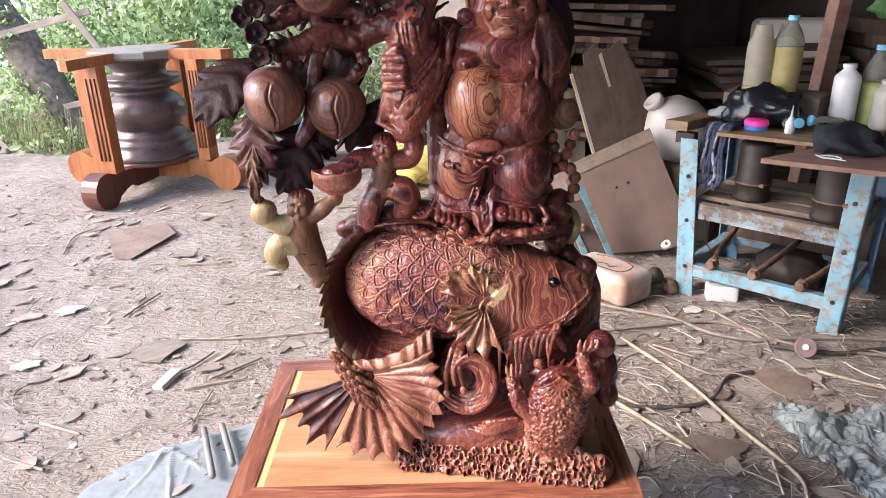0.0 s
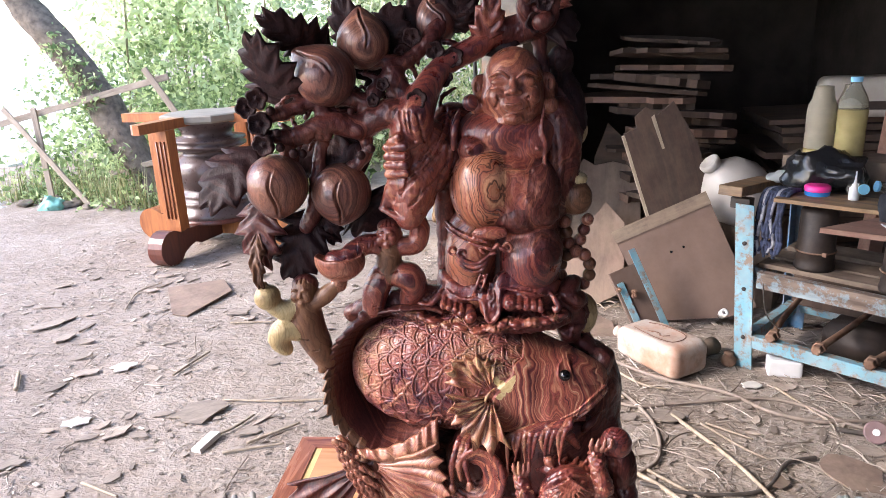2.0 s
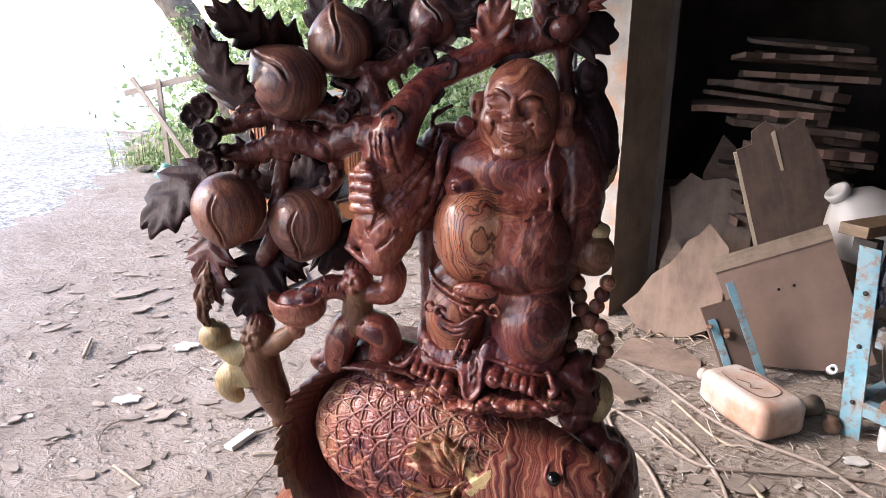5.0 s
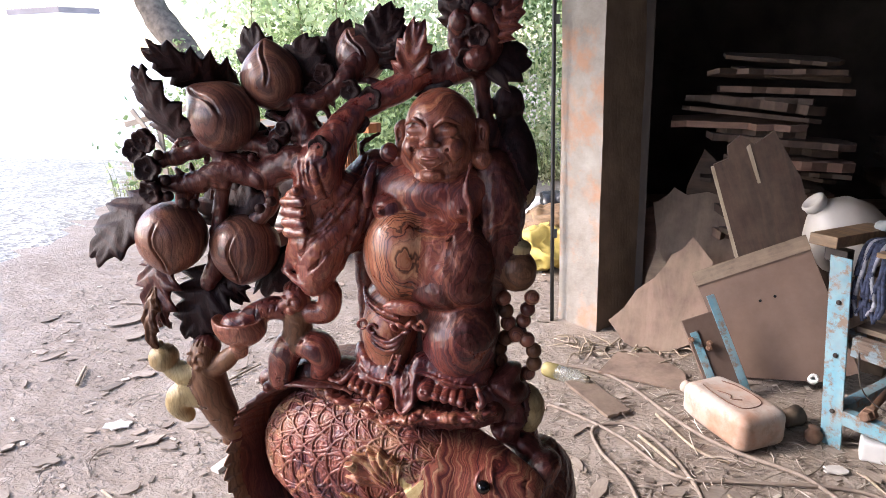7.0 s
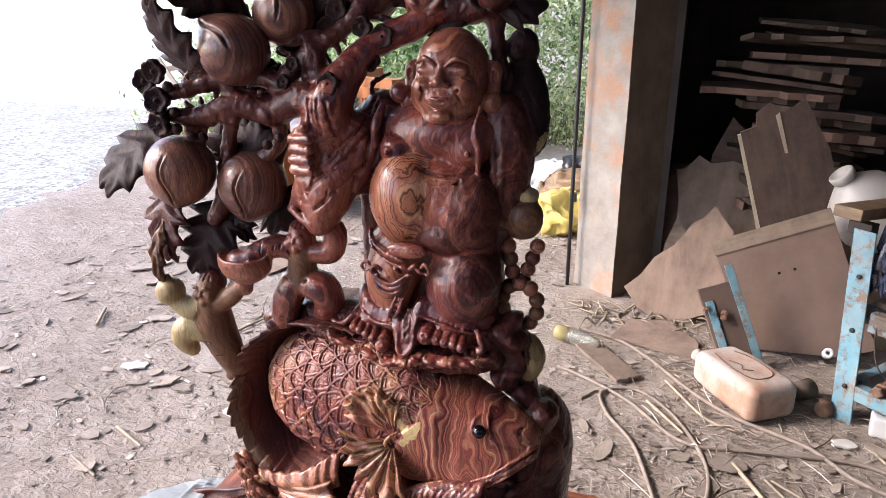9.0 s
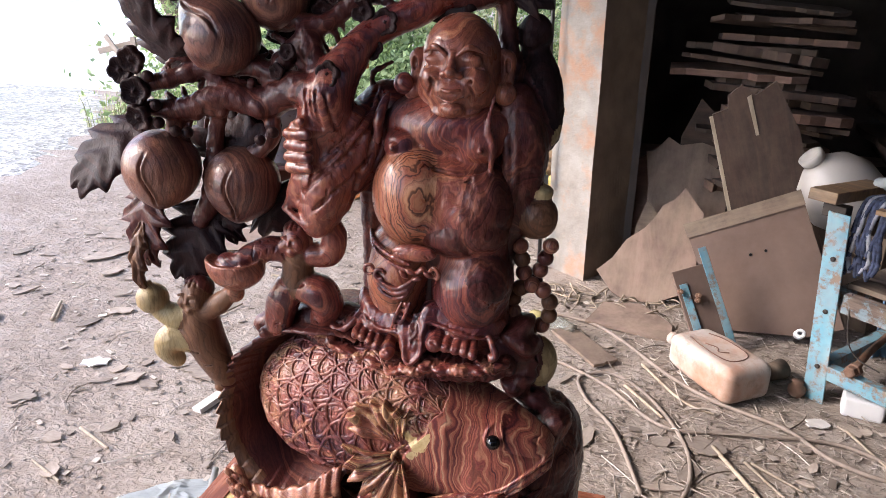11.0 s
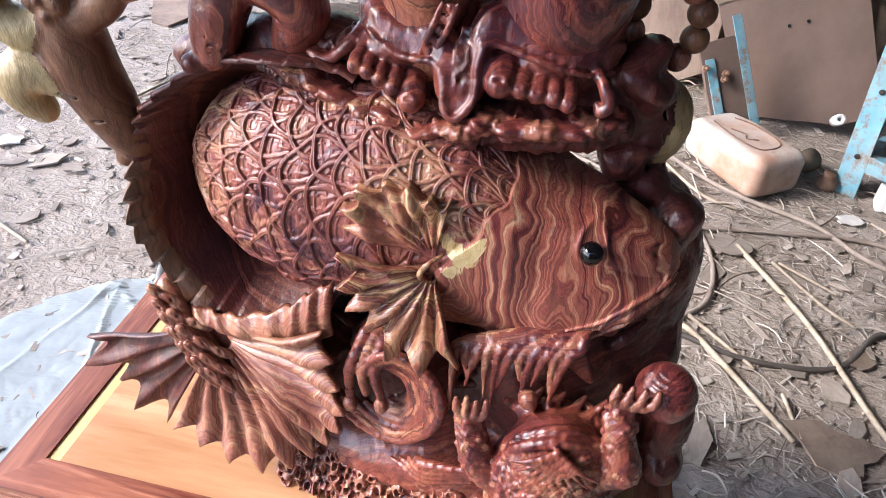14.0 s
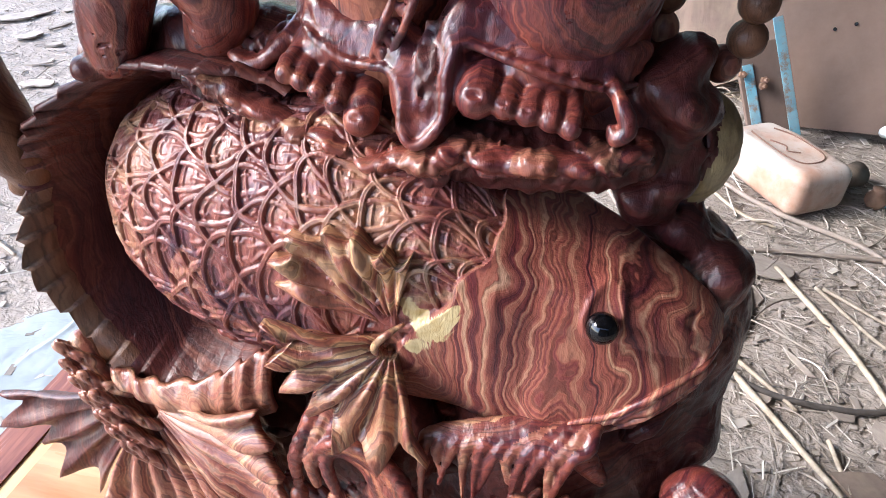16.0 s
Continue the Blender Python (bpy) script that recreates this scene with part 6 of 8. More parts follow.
        for a, b in zip(rows, rows[1:]):
            bm.faces.new((a[0], b[0], b[1], a[1]))
    bmesh.ops.solidify(bm, geom=bm.faces[:], thickness=0.004)
    tagged(obj("ceiling", bm, m_roof), "corrugated roof sheet out of view, sized to shade the shed", "roof", kind="structure")


build_shed()


# ---- plinth ----
# panel tone kept pale to hold the sky's glare on its varnish
m_panel = wood("glare_pale_panel_wood", (0.42, 0.19, 0.085), (0.66, 0.38, 0.20), 0.8, 0.24, (0.12, 1, 1), 0.05, 0.0006)
m_border = wood("red_border_wood", (0.11, 0.024, 0.017), (0.52, 0.20, 0.11), 1.6, 0.26, (0.1, 1, 1), 0.25, 0.0004)
m_border_y = wood("red_border_wood_long", (0.11, 0.024, 0.017), (0.52, 0.20, 0.11), 1.6, 0.26, (1, 0.1, 1), 0.25, 0.0004)
m_sap = wood("sapwood_strip", (0.62, 0.42, 0.16), (0.80, 0.62, 0.30), 0.8, 0.3, (1, 0.1, 1), 0.05, 0.0004)
PX0, PX1, PY0, PY1 = -0.385, 0.490, 1.165, 1.745


def mitre(side, w, th):
    """One border board of the plinth with mitred ends, round the rectangle."""
    x0, x1, y0, y1 = PX0, PX1, PY0, PY1
    o = {"front": [(x0, y0), (x1, y0), (x1 - w, y0 + w), (x0 + w, y0 + w)], "back": [(x1, y1), (x0, y1), (x0 + w, y1 - w), (x1 - w, y1 - w)],
         "left": [(x0, y1), (x0, y0), (x0 + w, y0 + w), (x0 + w, y1 - w)], "right": [(x1, y0), (x1, y1), (x1 - w, y1 - w), (x1 - w, y0 + w)]}[side]
    return plate(o, th, m=Matrix.Translation((0, 0, ZP - th / 2)))


def build_plinth():
    p = empty("plinth", Matrix(), "varnished wooden display plinth with mitred red border and golden panel", "plinth")
    w = 0.052
    for side in ("front", "back", "left", "right"):
        part("border_board", mitre(side, w, 0.05), m_border if side in ("front", "back") else m_border_y, p, "dark red striped border board", bevel=0.002)
    ix0, ix1, iy0, iy1 = PX0 + w, PX1 - w, PY0 + w, PY1 - w
    part("panel", box(ix1 - ix0 - 0.018, iy1 - iy0, 0.04, ((ix0 + ix1 + 0.018) / 2, (iy0 + iy1) / 2, ZP - 0.023)), m_panel, p, "golden brown varnished panel")
    part("sapwood_strip", plate([(ix0, iy0 + 0.16), (ix0 + 0.018, iy0 + 0.18), (ix0 + 0.018, iy1), (ix0, iy1)], 0.04, m=Matrix.Translation((0, 0, ZP - 0.023))), m_sap, p, "pale yellow sapwood strip")
    part("panel_corner", plate([(ix0, iy0), (ix0 + 0.018, iy0), (ix0 + 0.018, iy0 + 0.18), (ix0, iy0 + 0.16)], 0.04, m=Matrix.Translation((0, 0, ZP - 0.023))), m_sap, p)
    part("apron", box(PX1 - PX0 - 0.06, PY1 - PY0 - 0.06, 0.05, ((PX0 + PX1) / 2, (PY0 + PY1) / 2, ZP - 0.075)), m_border, p)
    s = empty("work_stand", Matrix(), "plain rough wooden stand under the plinth", "stand")
    top = ZP - 0.10
    m_rough = wood("rough_stand_wood", (0.10, 0.07, 0.05), (0.26, 0.19, 0.13), 1.0, 0.8)
    part("stand_top", box(0.66, 0.42, 0.03, ((PX0 + PX1) / 2, (PY0 + PY1) / 2, top - 0.015)), m_rough, s, bevel=0.003)
    for sx in (-1, 1):
        for sy in (-1, 1):
            part("leg", box(0.05, 0.05, top - 0.03, ((PX0 + PX1) / 2 + sx * 0.28, (PY0 + PY1) / 2 + sy * 0.16, (top - 0.03) / 2)), m_rough, s, bevel=0.003)


build_plinth()


# ---- things of the workshop ----
m_blue = Mat("chipped_blue_paint", 0.55)
_chip = m_blue.ramp(m_blue.noise(16, 7, 0.72), (0.50, (0, 0, 0)), (0.60, (1, 1, 1)))
_dirt = m_blue.ramp(m_blue.noise(5, 6, 0.65), (0.42, (0, 0, 0)), (0.72, (1, 1, 1)))
m_blue.color(m_blue.mix(m_blue.math("MULTIPLY", _dirt, 0.55), m_blue.mix(_chip, m_blue.ramp(m_blue.noise(9, 4), (0.3, (0.09, 0.27, 0.36)), (0.7, (0.20, 0.42, 0.50))), (0.20, 0.14, 0.10)), (0.36, 0.28, 0.22)))
m_blue.bump(_chip, 0.0015, 0.6)
m_blue = m_blue.m
m_railpaint = Mat("worn_blue_rail", 0.8)
_bare = m_railpaint.ramp(m_railpaint.noise(11, 7, 0.75), (0.44, (0, 0, 0)), (0.52, (1, 1, 1)))
_grain = m_railpaint.noise(30, 5, 0.6, m_railpaint.scaled((0.15, 1, 1)))
m_railpaint.color(m_railpaint.mix(_bare, m_railpaint.ramp(_grain, (0.3, (0.16, 0.22, 0.25)), (0.7, (0.30, 0.36, 0.38))), m_railpaint.ramp(_grain, (0.3, (0.10, 0.070, 0.052)), (0.7, (0.27, 0.20, 0.155)))))
m_railpaint.bump(m_railpaint.math("ADD", _bare, _grain), 0.002, 0.7)
m_railpaint = m_railpaint.m
m_deepblue = plain("deep_blue_paint", (0.03, 0.14, 0.27), 0.5, vary=0.3, dust=0.5)
m_dustwood = wood("dusty_old_wood", (0.055, 0.038, 0.029), (0.20, 0.14, 0.105), 1.0, 0.85, (0.12, 1, 1), 0.45, 0.003, 0.4)
m_dustwood2 = wood("dusty_grey_board", (0.075, 0.050, 0.038), (0.19, 0.13, 0.10), 0.8, 0.85, (1, 1, 0.15), 0.35, 0.003, 0.4)
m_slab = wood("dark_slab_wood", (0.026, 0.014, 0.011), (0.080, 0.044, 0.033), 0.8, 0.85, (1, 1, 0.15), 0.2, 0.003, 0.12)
m_ply = wood("pinkish_old_ply", (0.12, 0.078, 0.062), (0.30, 0.20, 0.16), 0.5, 0.9, (1, 1, 0.3), 0.3, 0.006, 0.45)
# plank colour lowered so that the store's dimness sits in the wood
m_dimplank = wood("dimmed_store_plank", (0.026, 0.016, 0.012), (0.105, 0.062, 0.045), 0.8, 0.85, (0.15, 1, 1), 0.5, 0.003, 0.10)
m_plankface = wood("pinkish_dusty_plank", (0.080, 0.042, 0.031), (0.22, 0.120, 0.090), 0.8, 0.85, (0.15, 1, 1), 0.4, 0.003, 0.15)
m_yellowply = wood("worn_yellow_ply", (0.12, 0.07, 0.035), (0.42, 0.25, 0.12), 1.0, 0.6, (0.15, 1, 1), 0.2, 0.001, 0.25)
m_redboard = wood("red_brown_board", (0.15, 0.06, 0.045), (0.34, 0.17, 0.13), 1.0, 0.7, (0.15, 1, 1), 0.2, 0.001, 0.35)
m_iron = plain("dusty_black_iron", (0.022, 0.017, 0.015), 0.6, 0.2, 0.4, 14, 0.001, dust=0.3, dustcol=(0.12, 0.08, 0.06))
m_rust = plain("rusty_iron", (0.16, 0.08, 0.05), 0.8, 0.2, 0.4, 18, 0.002, dust=0.4)
m_white = plain("grubby_white_plastic", (0.42, 0.40, 0.37), 0.4, vary=0.08, scale=7, dust=0.35)
m_cleanwhite = plain("white_plastic", (0.66, 0.66, 0.66), 0.35, vary=0.04)
m_can = Mat("dusty_pink_plastic", 0.55)
_fade = m_can.ramp(m_can.noise(5, 5, 0.6), (0.40, (0.46, 0.40, 0.355)), (0.55, (0.43, 0.30, 0.235)), (0.68, (0.38, 0.185, 0.115)))
_grime = m_can.ramp(m_can.noise(16, 6, 0.75), (0.52, (0, 0, 0)), (0.68, (1, 1, 1)))
m_can.color(m_can.mix(m_can.math("MULTIPLY", _grime, 0.6), _fade, (0.24, 0.165, 0.12))).bump(_grime, 0.001, 0.5)
m_can = m_can.m
m_palechip = plain("whitish_scrap", (0.60, 0.57, 0.53), 0.8, vary=0.12, scale=20, bump=0.001)
m_pink = plain("pink_plastic", (0.85, 0.04, 0.30), 0.4, vary=0.06)
m_bluecap = plain("blue_plastic", (0.03, 0.22, 0.62), 0.35, vary=0.08)
m_lightblue = plain("light_blue_plastic", (0.20, 0.52, 0.75), 0.35, vary=0.08)
m_bag = plain("black_polythene", (0.012, 0.013, 0.015), 0.22, vary=0.3, bump=0.001)
m_cloth = plain("black_cloth", (0.015, 0.017, 0.024), 0.9, vary=0.3, scale=40, bump=0.001)
m_rag = plain("striped_blue_rag", (0.035, 0.045, 0.085), 0.95, vary=0.6, scale=60, bump=0.002)
m_rag2 = plain("striped_white_rag", (0.26, 0.27, 0.31), 0.95, vary=0.3, scale=60, bump=0.002)
m_cable = plain("dusty_cable", (0.24, 0.19, 0.155), 0.7, vary=0.2, scale=30)
m_blackcable = plain("black_cable", (0.07, 0.058, 0.05), 0.6, vary=0.3, scale=30)
m_straw = wood("pale_stick_wood", (0.24, 0.185, 0.13), (0.50, 0.41, 0.31), 1.0, 0.8, (1, 1, 0.2), 0.35, 0.001)
m_paper = plain("brown_panel", (0.12, 0.076, 0.057), 0.8, vary=0.2, scale=5, bump=0.002, dust=0.35, dustcol=(0.21, 0.145, 0.115))


def glass_like(name, c, rough=0.12, alpha=0.5):
    m = Mat(name, rough)
    m.color(m.ramp(m.noise(20, 4), (0.3, tuple(0.8 * q for q in c)), (0.7, c)))
    m.b.inputs["Transmission Weight"].default_value = alpha
    m.b.inputs["IOR"].default_value = 1.25
    return m.m


m_clear = glass_like("clear_plastic", (0.80, 0.80, 0.72), 0.12, 0.85)
m_oil = glass_like("yellow_liquid", (0.62, 0.52, 0.24), 0.2, 0.45)
m_cloudy = glass_like("cloudy_plastic", (0.52, 0.47, 0.36), 0.3, 0.4)
m_palegreen = glass_like("pale_green_liquid", (0.62, 0.70, 0.30), 0.1, 0.5)
m_film = glass_like("dusty_plastic_film", (0.44, 0.475, 0.475), 0.35, 0.30)
m_film2 = glass_like("grey_green_plastic_film", (0.34, 0.37, 0.36), 0.25, 0.25)

BENCH = Matrix.Translation((1.275, 3.245, 0)) @ Matrix.Rotation(radians(-41.8), 4, "Z")   # x along the front, y to the back
BW, BD = 0.75, 0.62


def crumple(bm, amp, scale, seed=0.0):
    for v in bm.verts:
        q = v.co * scale + Vector((seed, seed * 1.7, 0))
        v.co += Vector((noise.noise(q), noise.noise(q + Vector((9, 0, 0))), noise.noise(q + Vector((0, 9, 0))))) * amp
    return bm


def rounded_part(sx, sy, sz, r, at):
    bm = box(sx, sy, sz, at)
    bmesh.ops.bevel(bm, geom=bm.edges[:], offset=r, segments=3, affect="EDGES")
    return bm


def build_bench():
    b = empty("workbench", BENCH, "chipped pale blue steel machine bench with a dusty wooden shelf", "workbench")
    # angle-iron legs: each of two flanges
    for x, y, lean in ((0, 0, -0.055), (BW, 0, 0.02), (0, BD, -0.02), (BW, BD, 0.02)):
        bm = bmesh.new()
        sx, sy = (1 if x == 0 else -1), (1 if y == 0 else -1)
        box(0.085, 0.008, 0.80, (x + sx * 0.0425, y, 0.40), bm=bm)
        box(0.008, 0.07, 0.80, (x, y + sy * 0.039, 0.40), bm=bm)
        for v in bm.verts:
            v.co.x += lean * v.co.z / 0.8
        leg = part("leg", bm, m_blue if y == 0 else m_deepblue, b, "chipped pale blue angle-iron leg" if y == 0 else "deep blue angle-iron leg", bevel=0.002)
        if y == 0:
            for z in (0.16, 0.40, 0.62):
                part("bolt", lathe(((0.010, 0), (0.010, 0.006), (0.006, 0.009), (0, 0.009)), 8, m=Matrix.Translation((x + sx * 0.045 + lean * z / 0.8, -0.004, z)) @ Matrix.Rotation(radians(90), 4, "X")), m_iron, leg)
    for z, h, mat, lab in ((0.145, 0.062, m_blue, "chipped blue lower rail"), (0.455, 0.078, m_railpaint, "dusty middle rail with blue flakes")):
        part("front_rail", box(BW - 0.1, 0.045, h, (BW / 2 + 0.02, 0.02, z)), mat, b, lab, bevel=0.003)
        part("back_rail", box(BW - 0.1, 0.045, h, (BW / 2 + 0.02, BD - 0.02, z)), mat, b, bevel=0.003)
        for x in (0.04, BW - 0.04):
            part("side_rail", box(0.045, BD - 0.12, h, (x, BD / 2, z)), mat, b, bevel=0.003)
    for i, (y, w) in enumerate(((0.12, 0.10), (0.26, 0.13), (0.47, 0.16))):
        part("shelf_board", box(BW - 0.09, w, 0.022, (BW / 2, y, 0.506 + 0.001 * i)), m_dustwood, b, bevel=0.002)
    # board and block added to darken the bay, standing for its dim clutter
    part("back_board", box(BW - 0.06, 0.012, 0.30, (BW / 2, BD - 0.05, 0.31)), m_slab, b, "dark board added across the lower bay to dim it")
    part("drive_housing", rounded_part(0.30, 0.20, 0.20, 0.03, (0.42, 0.40, 0.10)), m_iron, b, "dark block added in the lower bay for clutter and dimness", True)
    # rods across the lower bay
    for x0, x1 in ((0.16, 0.10), (0.36, 0.42), (0.57, 0.66)):
        r = part("axle_rod", rod([(x0, 0.02, 0.195), ((x0 + x1) / 2, 0.2, 0.215), (x1, 0.50, 0.235)], (0.016, 0.015, 0.014), 8, 10), m_rust, b, "rusty steel axle", True)
        part("hub", lathe(((0, -0.034), (0.014, -0.034), (0.016, -0.026), (0.030, -0.024), (0.030, -0.004), (0.024, 0.0), (0.024, 0.025), (0.018, 0.030)), 6, m=Matrix.Translation((x0, 0.012, 0.195)) @ Matrix.Rotation(radians(90), 4, "X")), m_rust, r)
    # short top plank on the corner leg
    bm = box(0.11, 0.42, 0.045, (-0.06, 0.15, 0.853), Matrix.Rotation(radians(-4), 4, "X"))
    part("corner_plank", bm, m_yellowply, b, "worn scorched plank end on the leg", bevel=0.004)
    part("bracket", box(0.09, 0.05, 0.05, (-0.04, 0.03, 0.80)), m_iron, b, bevel=0.003)
    part("top_board", box(0.42, 0.22, 0.018, (0.31, 0.13, 0.836), Matrix.Rotation(radians(3), 4, "Z")), m_yellowply, b, "worn yellow plywood strip", bevel=0.002)
    part("top_plate", box(BW - 0.1, 0.36, 0.02, (BW / 2, 0.43, 0.832)), m_dustwood, b, bevel=0.002)
    # two upright iron cylinders on the shelf
    for x, y in ((0.255, 0.15), (0.625, 0.06)):
        c = lathe(((0.0, 0), (0.082, 0), (0.084, 0.015), (0.080, 0.03), (0.078, 0.075), (0.083, 0.078), (0.083, 0.092), (0.078, 0.095), (0.076, 0.26), (0.070, 0.275), (0, 0.275)), 28, m=Matrix.Translation((x, y, 0.518)))
        cyl = part("motor_housing", c, m_iron, b, "dusty black iron cylinder", True)
        part("clamp_ring", lathe(((0.084, 0.0), (0.087, 0.004), (0.084, 0.008)), 28, m=Matrix.Translation((x, y, 0.60))), m_rust, cyl, smooth=True)
        part("clamp_screw", box(0.018, 0.012, 0.018, (x + 0.06, y - 0.064, 0.604)), m_rust, cyl, bevel=0.002)


build_bench()


def on_bench(x, y, z, turn=0.0):
    return BENCH @ pose(x, y, z, 0, 0, turn)


def bottle(name, m, label, h, r, cap, liquid=None, fill=0.5, body=None, neck=0.35, shoulder=0.62):
    b = empty(name, m, label, "bottle")
    prof = [(0, 0), (r * 0.9, 0), (r, 0.01), (r, h * 0.30), (r * 0.96, h * 0.33), (r, h * 0.36), (r, h * shoulder), (r * 0.94, h * (shoulder * 0.72 + 0.26)), (r * 0.74, h * (shoulder * 0.42 + 0.53)), (r * neck * 1.1, h * 0.90), (r * neck, h * 0.92), (r * neck, h * 0.96)]
    part("bottle_body", lathe(prof, 24), body or m_clear, b, smooth=True)
    if liquid:
        q = [(0, 0.004)] + [(a * 1.012, z + 0.001) for a, z in prof[1:] if z < h * fill] + [(r * 1.01, h * fill), (0, h * fill)]
        part("liquid", lathe(q, 24), liquid, b, smooth=True)
    if cap:
        part("cap", lathe(((0, h * 0.94), (r * neck * 1.15, h * 0.94), (r * neck * 1.15, h), (0, h)), 16), cap, b)
    return b


def lone(name, bm, mat, m, label, category, smooth=False, bevel=0.0, group=""):
    o = obj(name, bm, mat, smooth=smooth, bevel=bevel)
    o.matrix_basis = m
    return tagged(o, label, category, group)


def build_bench_things():
    lone("wooden_box", box(0.44, 0.24, 0.13, (0, 0, 0.065)), m_dustwood2, on_bench(0.20, 0.50, 0.843, 3), "dusty wooden box at the back of the bench", "box", bevel=0.004)
    bottle("oil_bottle", on_bench(0.235, 0.475, 0.9735), "large clear plastic bottle half full of yellow oil", 0.36, 0.062, m_lightblue, m_oil, 0.60)
    bottle("plastic_bottle", on_bench(0.11, 0.46, 0.9735), "cloudy pale plastic bottle with its top cut off", 0.33, 0.065, None, m_oil, 0.10, m_cloudy, 0.6)
    bottle("plastic_bottle", on_bench(0.19, 0.57, 0.9735), "cloudy pale plastic bottle", 0.33, 0.06, None, m_oil, 0.3, m_cloudy, 0.5)
    bottle("water_bottle", on_bench(0.60, 0.60, 0.843), "clear bottle of pale green liquid with a blue cap", 0.36, 0.062, m_lightblue, m_palegreen, 0.55)
    bottle("glue_bottle", on_bench(0.50, 0.51, 0.843), "tall white plastic glue bottle", 0.28, 0.058, m_cleanwhite, None, 0, m_cleanwhite, 0.45, 0.76)
    bottle("white_tub", on_bench(0.68, 0.50, 0.843), "cloudy white plastic jar", 0.22, 0.06, m_palechip, None, 0, m_white, 0.6, 0.74)
    b = bottle("small_bottle", on_bench(0.55, 0.36, 0.872, -50) @ pose(0, 0, 0, 82, 0, 0), "crushed clear bottle with a pale blue label lying down", 0.16, 0.028, m_lightblue, None, 0, m_clear, 0.75)
    b = empty("nozzle_bottle", on_bench(0.375, 0.165, 0.8455), "small white glue bottle with a long nozzle", "bottle")
    part("bottle_body", lathe(((0, 0), (0.020, 0), (0.021, 0.006), (0.021, 0.05), (0.012, 0.06), (0.012, 0.068), (0, 0.068)), 16), m_cleanwhite, b, smooth=True)
    part("nozzle", lathe(((0.010, 0.068), (0.006, 0.075), (0.0018, 0.125), (0, 0.125)), 12), m_cleanwhite, b, smooth=True)
    t = empty("tape_roll", on_bench(0.225, 0.175, 0.8455), "pink plastic ring box with a blue base", "box")
    part("base_ring", lathe(((0.030, 0), (0.050, 0), (0.052, 0.014), (0.052, 0.018), (0.030, 0.018)), 28), m_bluecap, t, "bright blue base")
    part("lid_ring", lathe(((0.030, 0.0185), (0.053, 0.0185), (0.055, 0.024), (0.053, 0.040), (0.044, 0.046), (0, 0.044)), 28), m_pink, t, "bright pink lid", True)
    b = bottle("small_bottle", on_bench(0.34, 0.24, 0.873, 40) @ pose(0, 0, 0, 78, 0, 0), "small clear bottle with a blue cap lying down", 0.12, 0.026, m_lightblue, None, 0, m_clear, 0.75)
    bm = bmesh.new()
    bmesh.ops.create_icosphere(bm, subdivisions=4, radius=1)
    for v in bm.verts:
        v.co = Vector((v.co.x * 0.20, v.co.y * 0.10, max(v.co.z, -0.5) * 0.125))
    crumple(bm, 0.045, 9, 1)
    crumple(bm, 0.02, 26, 4)
    o = obj("plastic_bag", bm, m_bag, smooth=True)
    o.matrix_basis = on_bench(0.20, 0.30, 0.905)
    tagged(o, "crumpled shiny black plastic bag on the bench", "bag")
    bm = bmesh.new()
    bmesh.ops.create_icosphere(bm, subdivisions=3, radius=1)
    for v in bm.verts:
        v.co = Vector((v.co.x * 0.10, v.co.y * 0.06, max(v.co.z, -0.4) * 0.05))
    crumple(bm, 0.03, 14, 2)
    o = obj("clear_bag", bm, m_film, smooth=True)
    o.matrix_basis = on_bench(0.04, 0.30, 0.875)
    tagged(o, "crumpled clear plastic bag on the bench", "bag")
    bm = bmesh.new()
    bmesh.ops.create_icosphere(bm, subdivisions=3, radius=1)
    for v in bm.verts:
        v.co = Vector((v.co.x * 0.13, v.co.y * 0.11, max(v.co.z, -0.25) * 0.075))
    crumple(bm, 0.05, 9, 7)
    crumple(bm, 0.022, 24, 3)
    o = obj("cloth_cap", bm, m_cloth, smooth=True)
    o.matrix_basis = on_bench(0.66, 0.02, 0.856, 10)
    tagged(o, "crumpled black cloth cap lying on a board", "cap")
    o = obj("cord", rod([(0.56, -0.10, 0.826), (0.60, -0.14, 0.826), (0.66, -0.12, 0.826), (0.63, -0.09, 0.827), (0.57, -0.12, 0.827), (0.68, -0.14, 0.826)], (0.0025, 0.0025), 40, 6), m_cleanwhite, smooth=True)
    o.matrix_basis = BENCH
    tagged(o, "thin white cord coiled beside the cap", "cord")
    o = obj("red_board", plate([(0.40, -0.27), (0.50, -0.26), (0.95, -0.20), (0.95, 0.20), (0.60, 0.16), (0.52, 0.02)], 0.02, m=Matrix.Translation((0, 0, 0.812))), m_redboard, bevel=0.002)
    o.matrix_basis = BENCH
    tagged(o, "split red-brown board overhanging the bench", "board")
    r = empty("hanging_rag", BENCH, "dark blue and white striped rag hanging off the bench edge", "rag")
    for i in range(9):
        x = 0.035 + 0.013 * i
        q = 0.01 * math.sin(i * 2.3)
        part("rag_strip", rod([(x + 0.02, 0.16, 0.862), (x + 0.006, 0.068, 0.853), (x + q, 0.030, 0.75), (x - q * 1.5, 0.035, 0.64), (x + q, 0.03, 0.56 + 0.012 * (i % 3))], (0.009, 0.010, 0.009, 0.011, 0.007), 18, 7), m_rag2 if i % 4 == 1 else m_rag, r, smooth=True)
    o = obj("wire", rod([(0.09, 0.02, 0.50), (0.11, -0.01, 0.40), (0.13, 0.0, 0.30), (0.17, 0.03, 0.24), (0.24, 0.05, 0.215)], (0.003, 0.003), 26, 6), m_blackcable, smooth=True)
    o.matrix_basis = BENCH
    tagged(o, "thin wire hanging inside the bench", "wire")


build_bench_things()


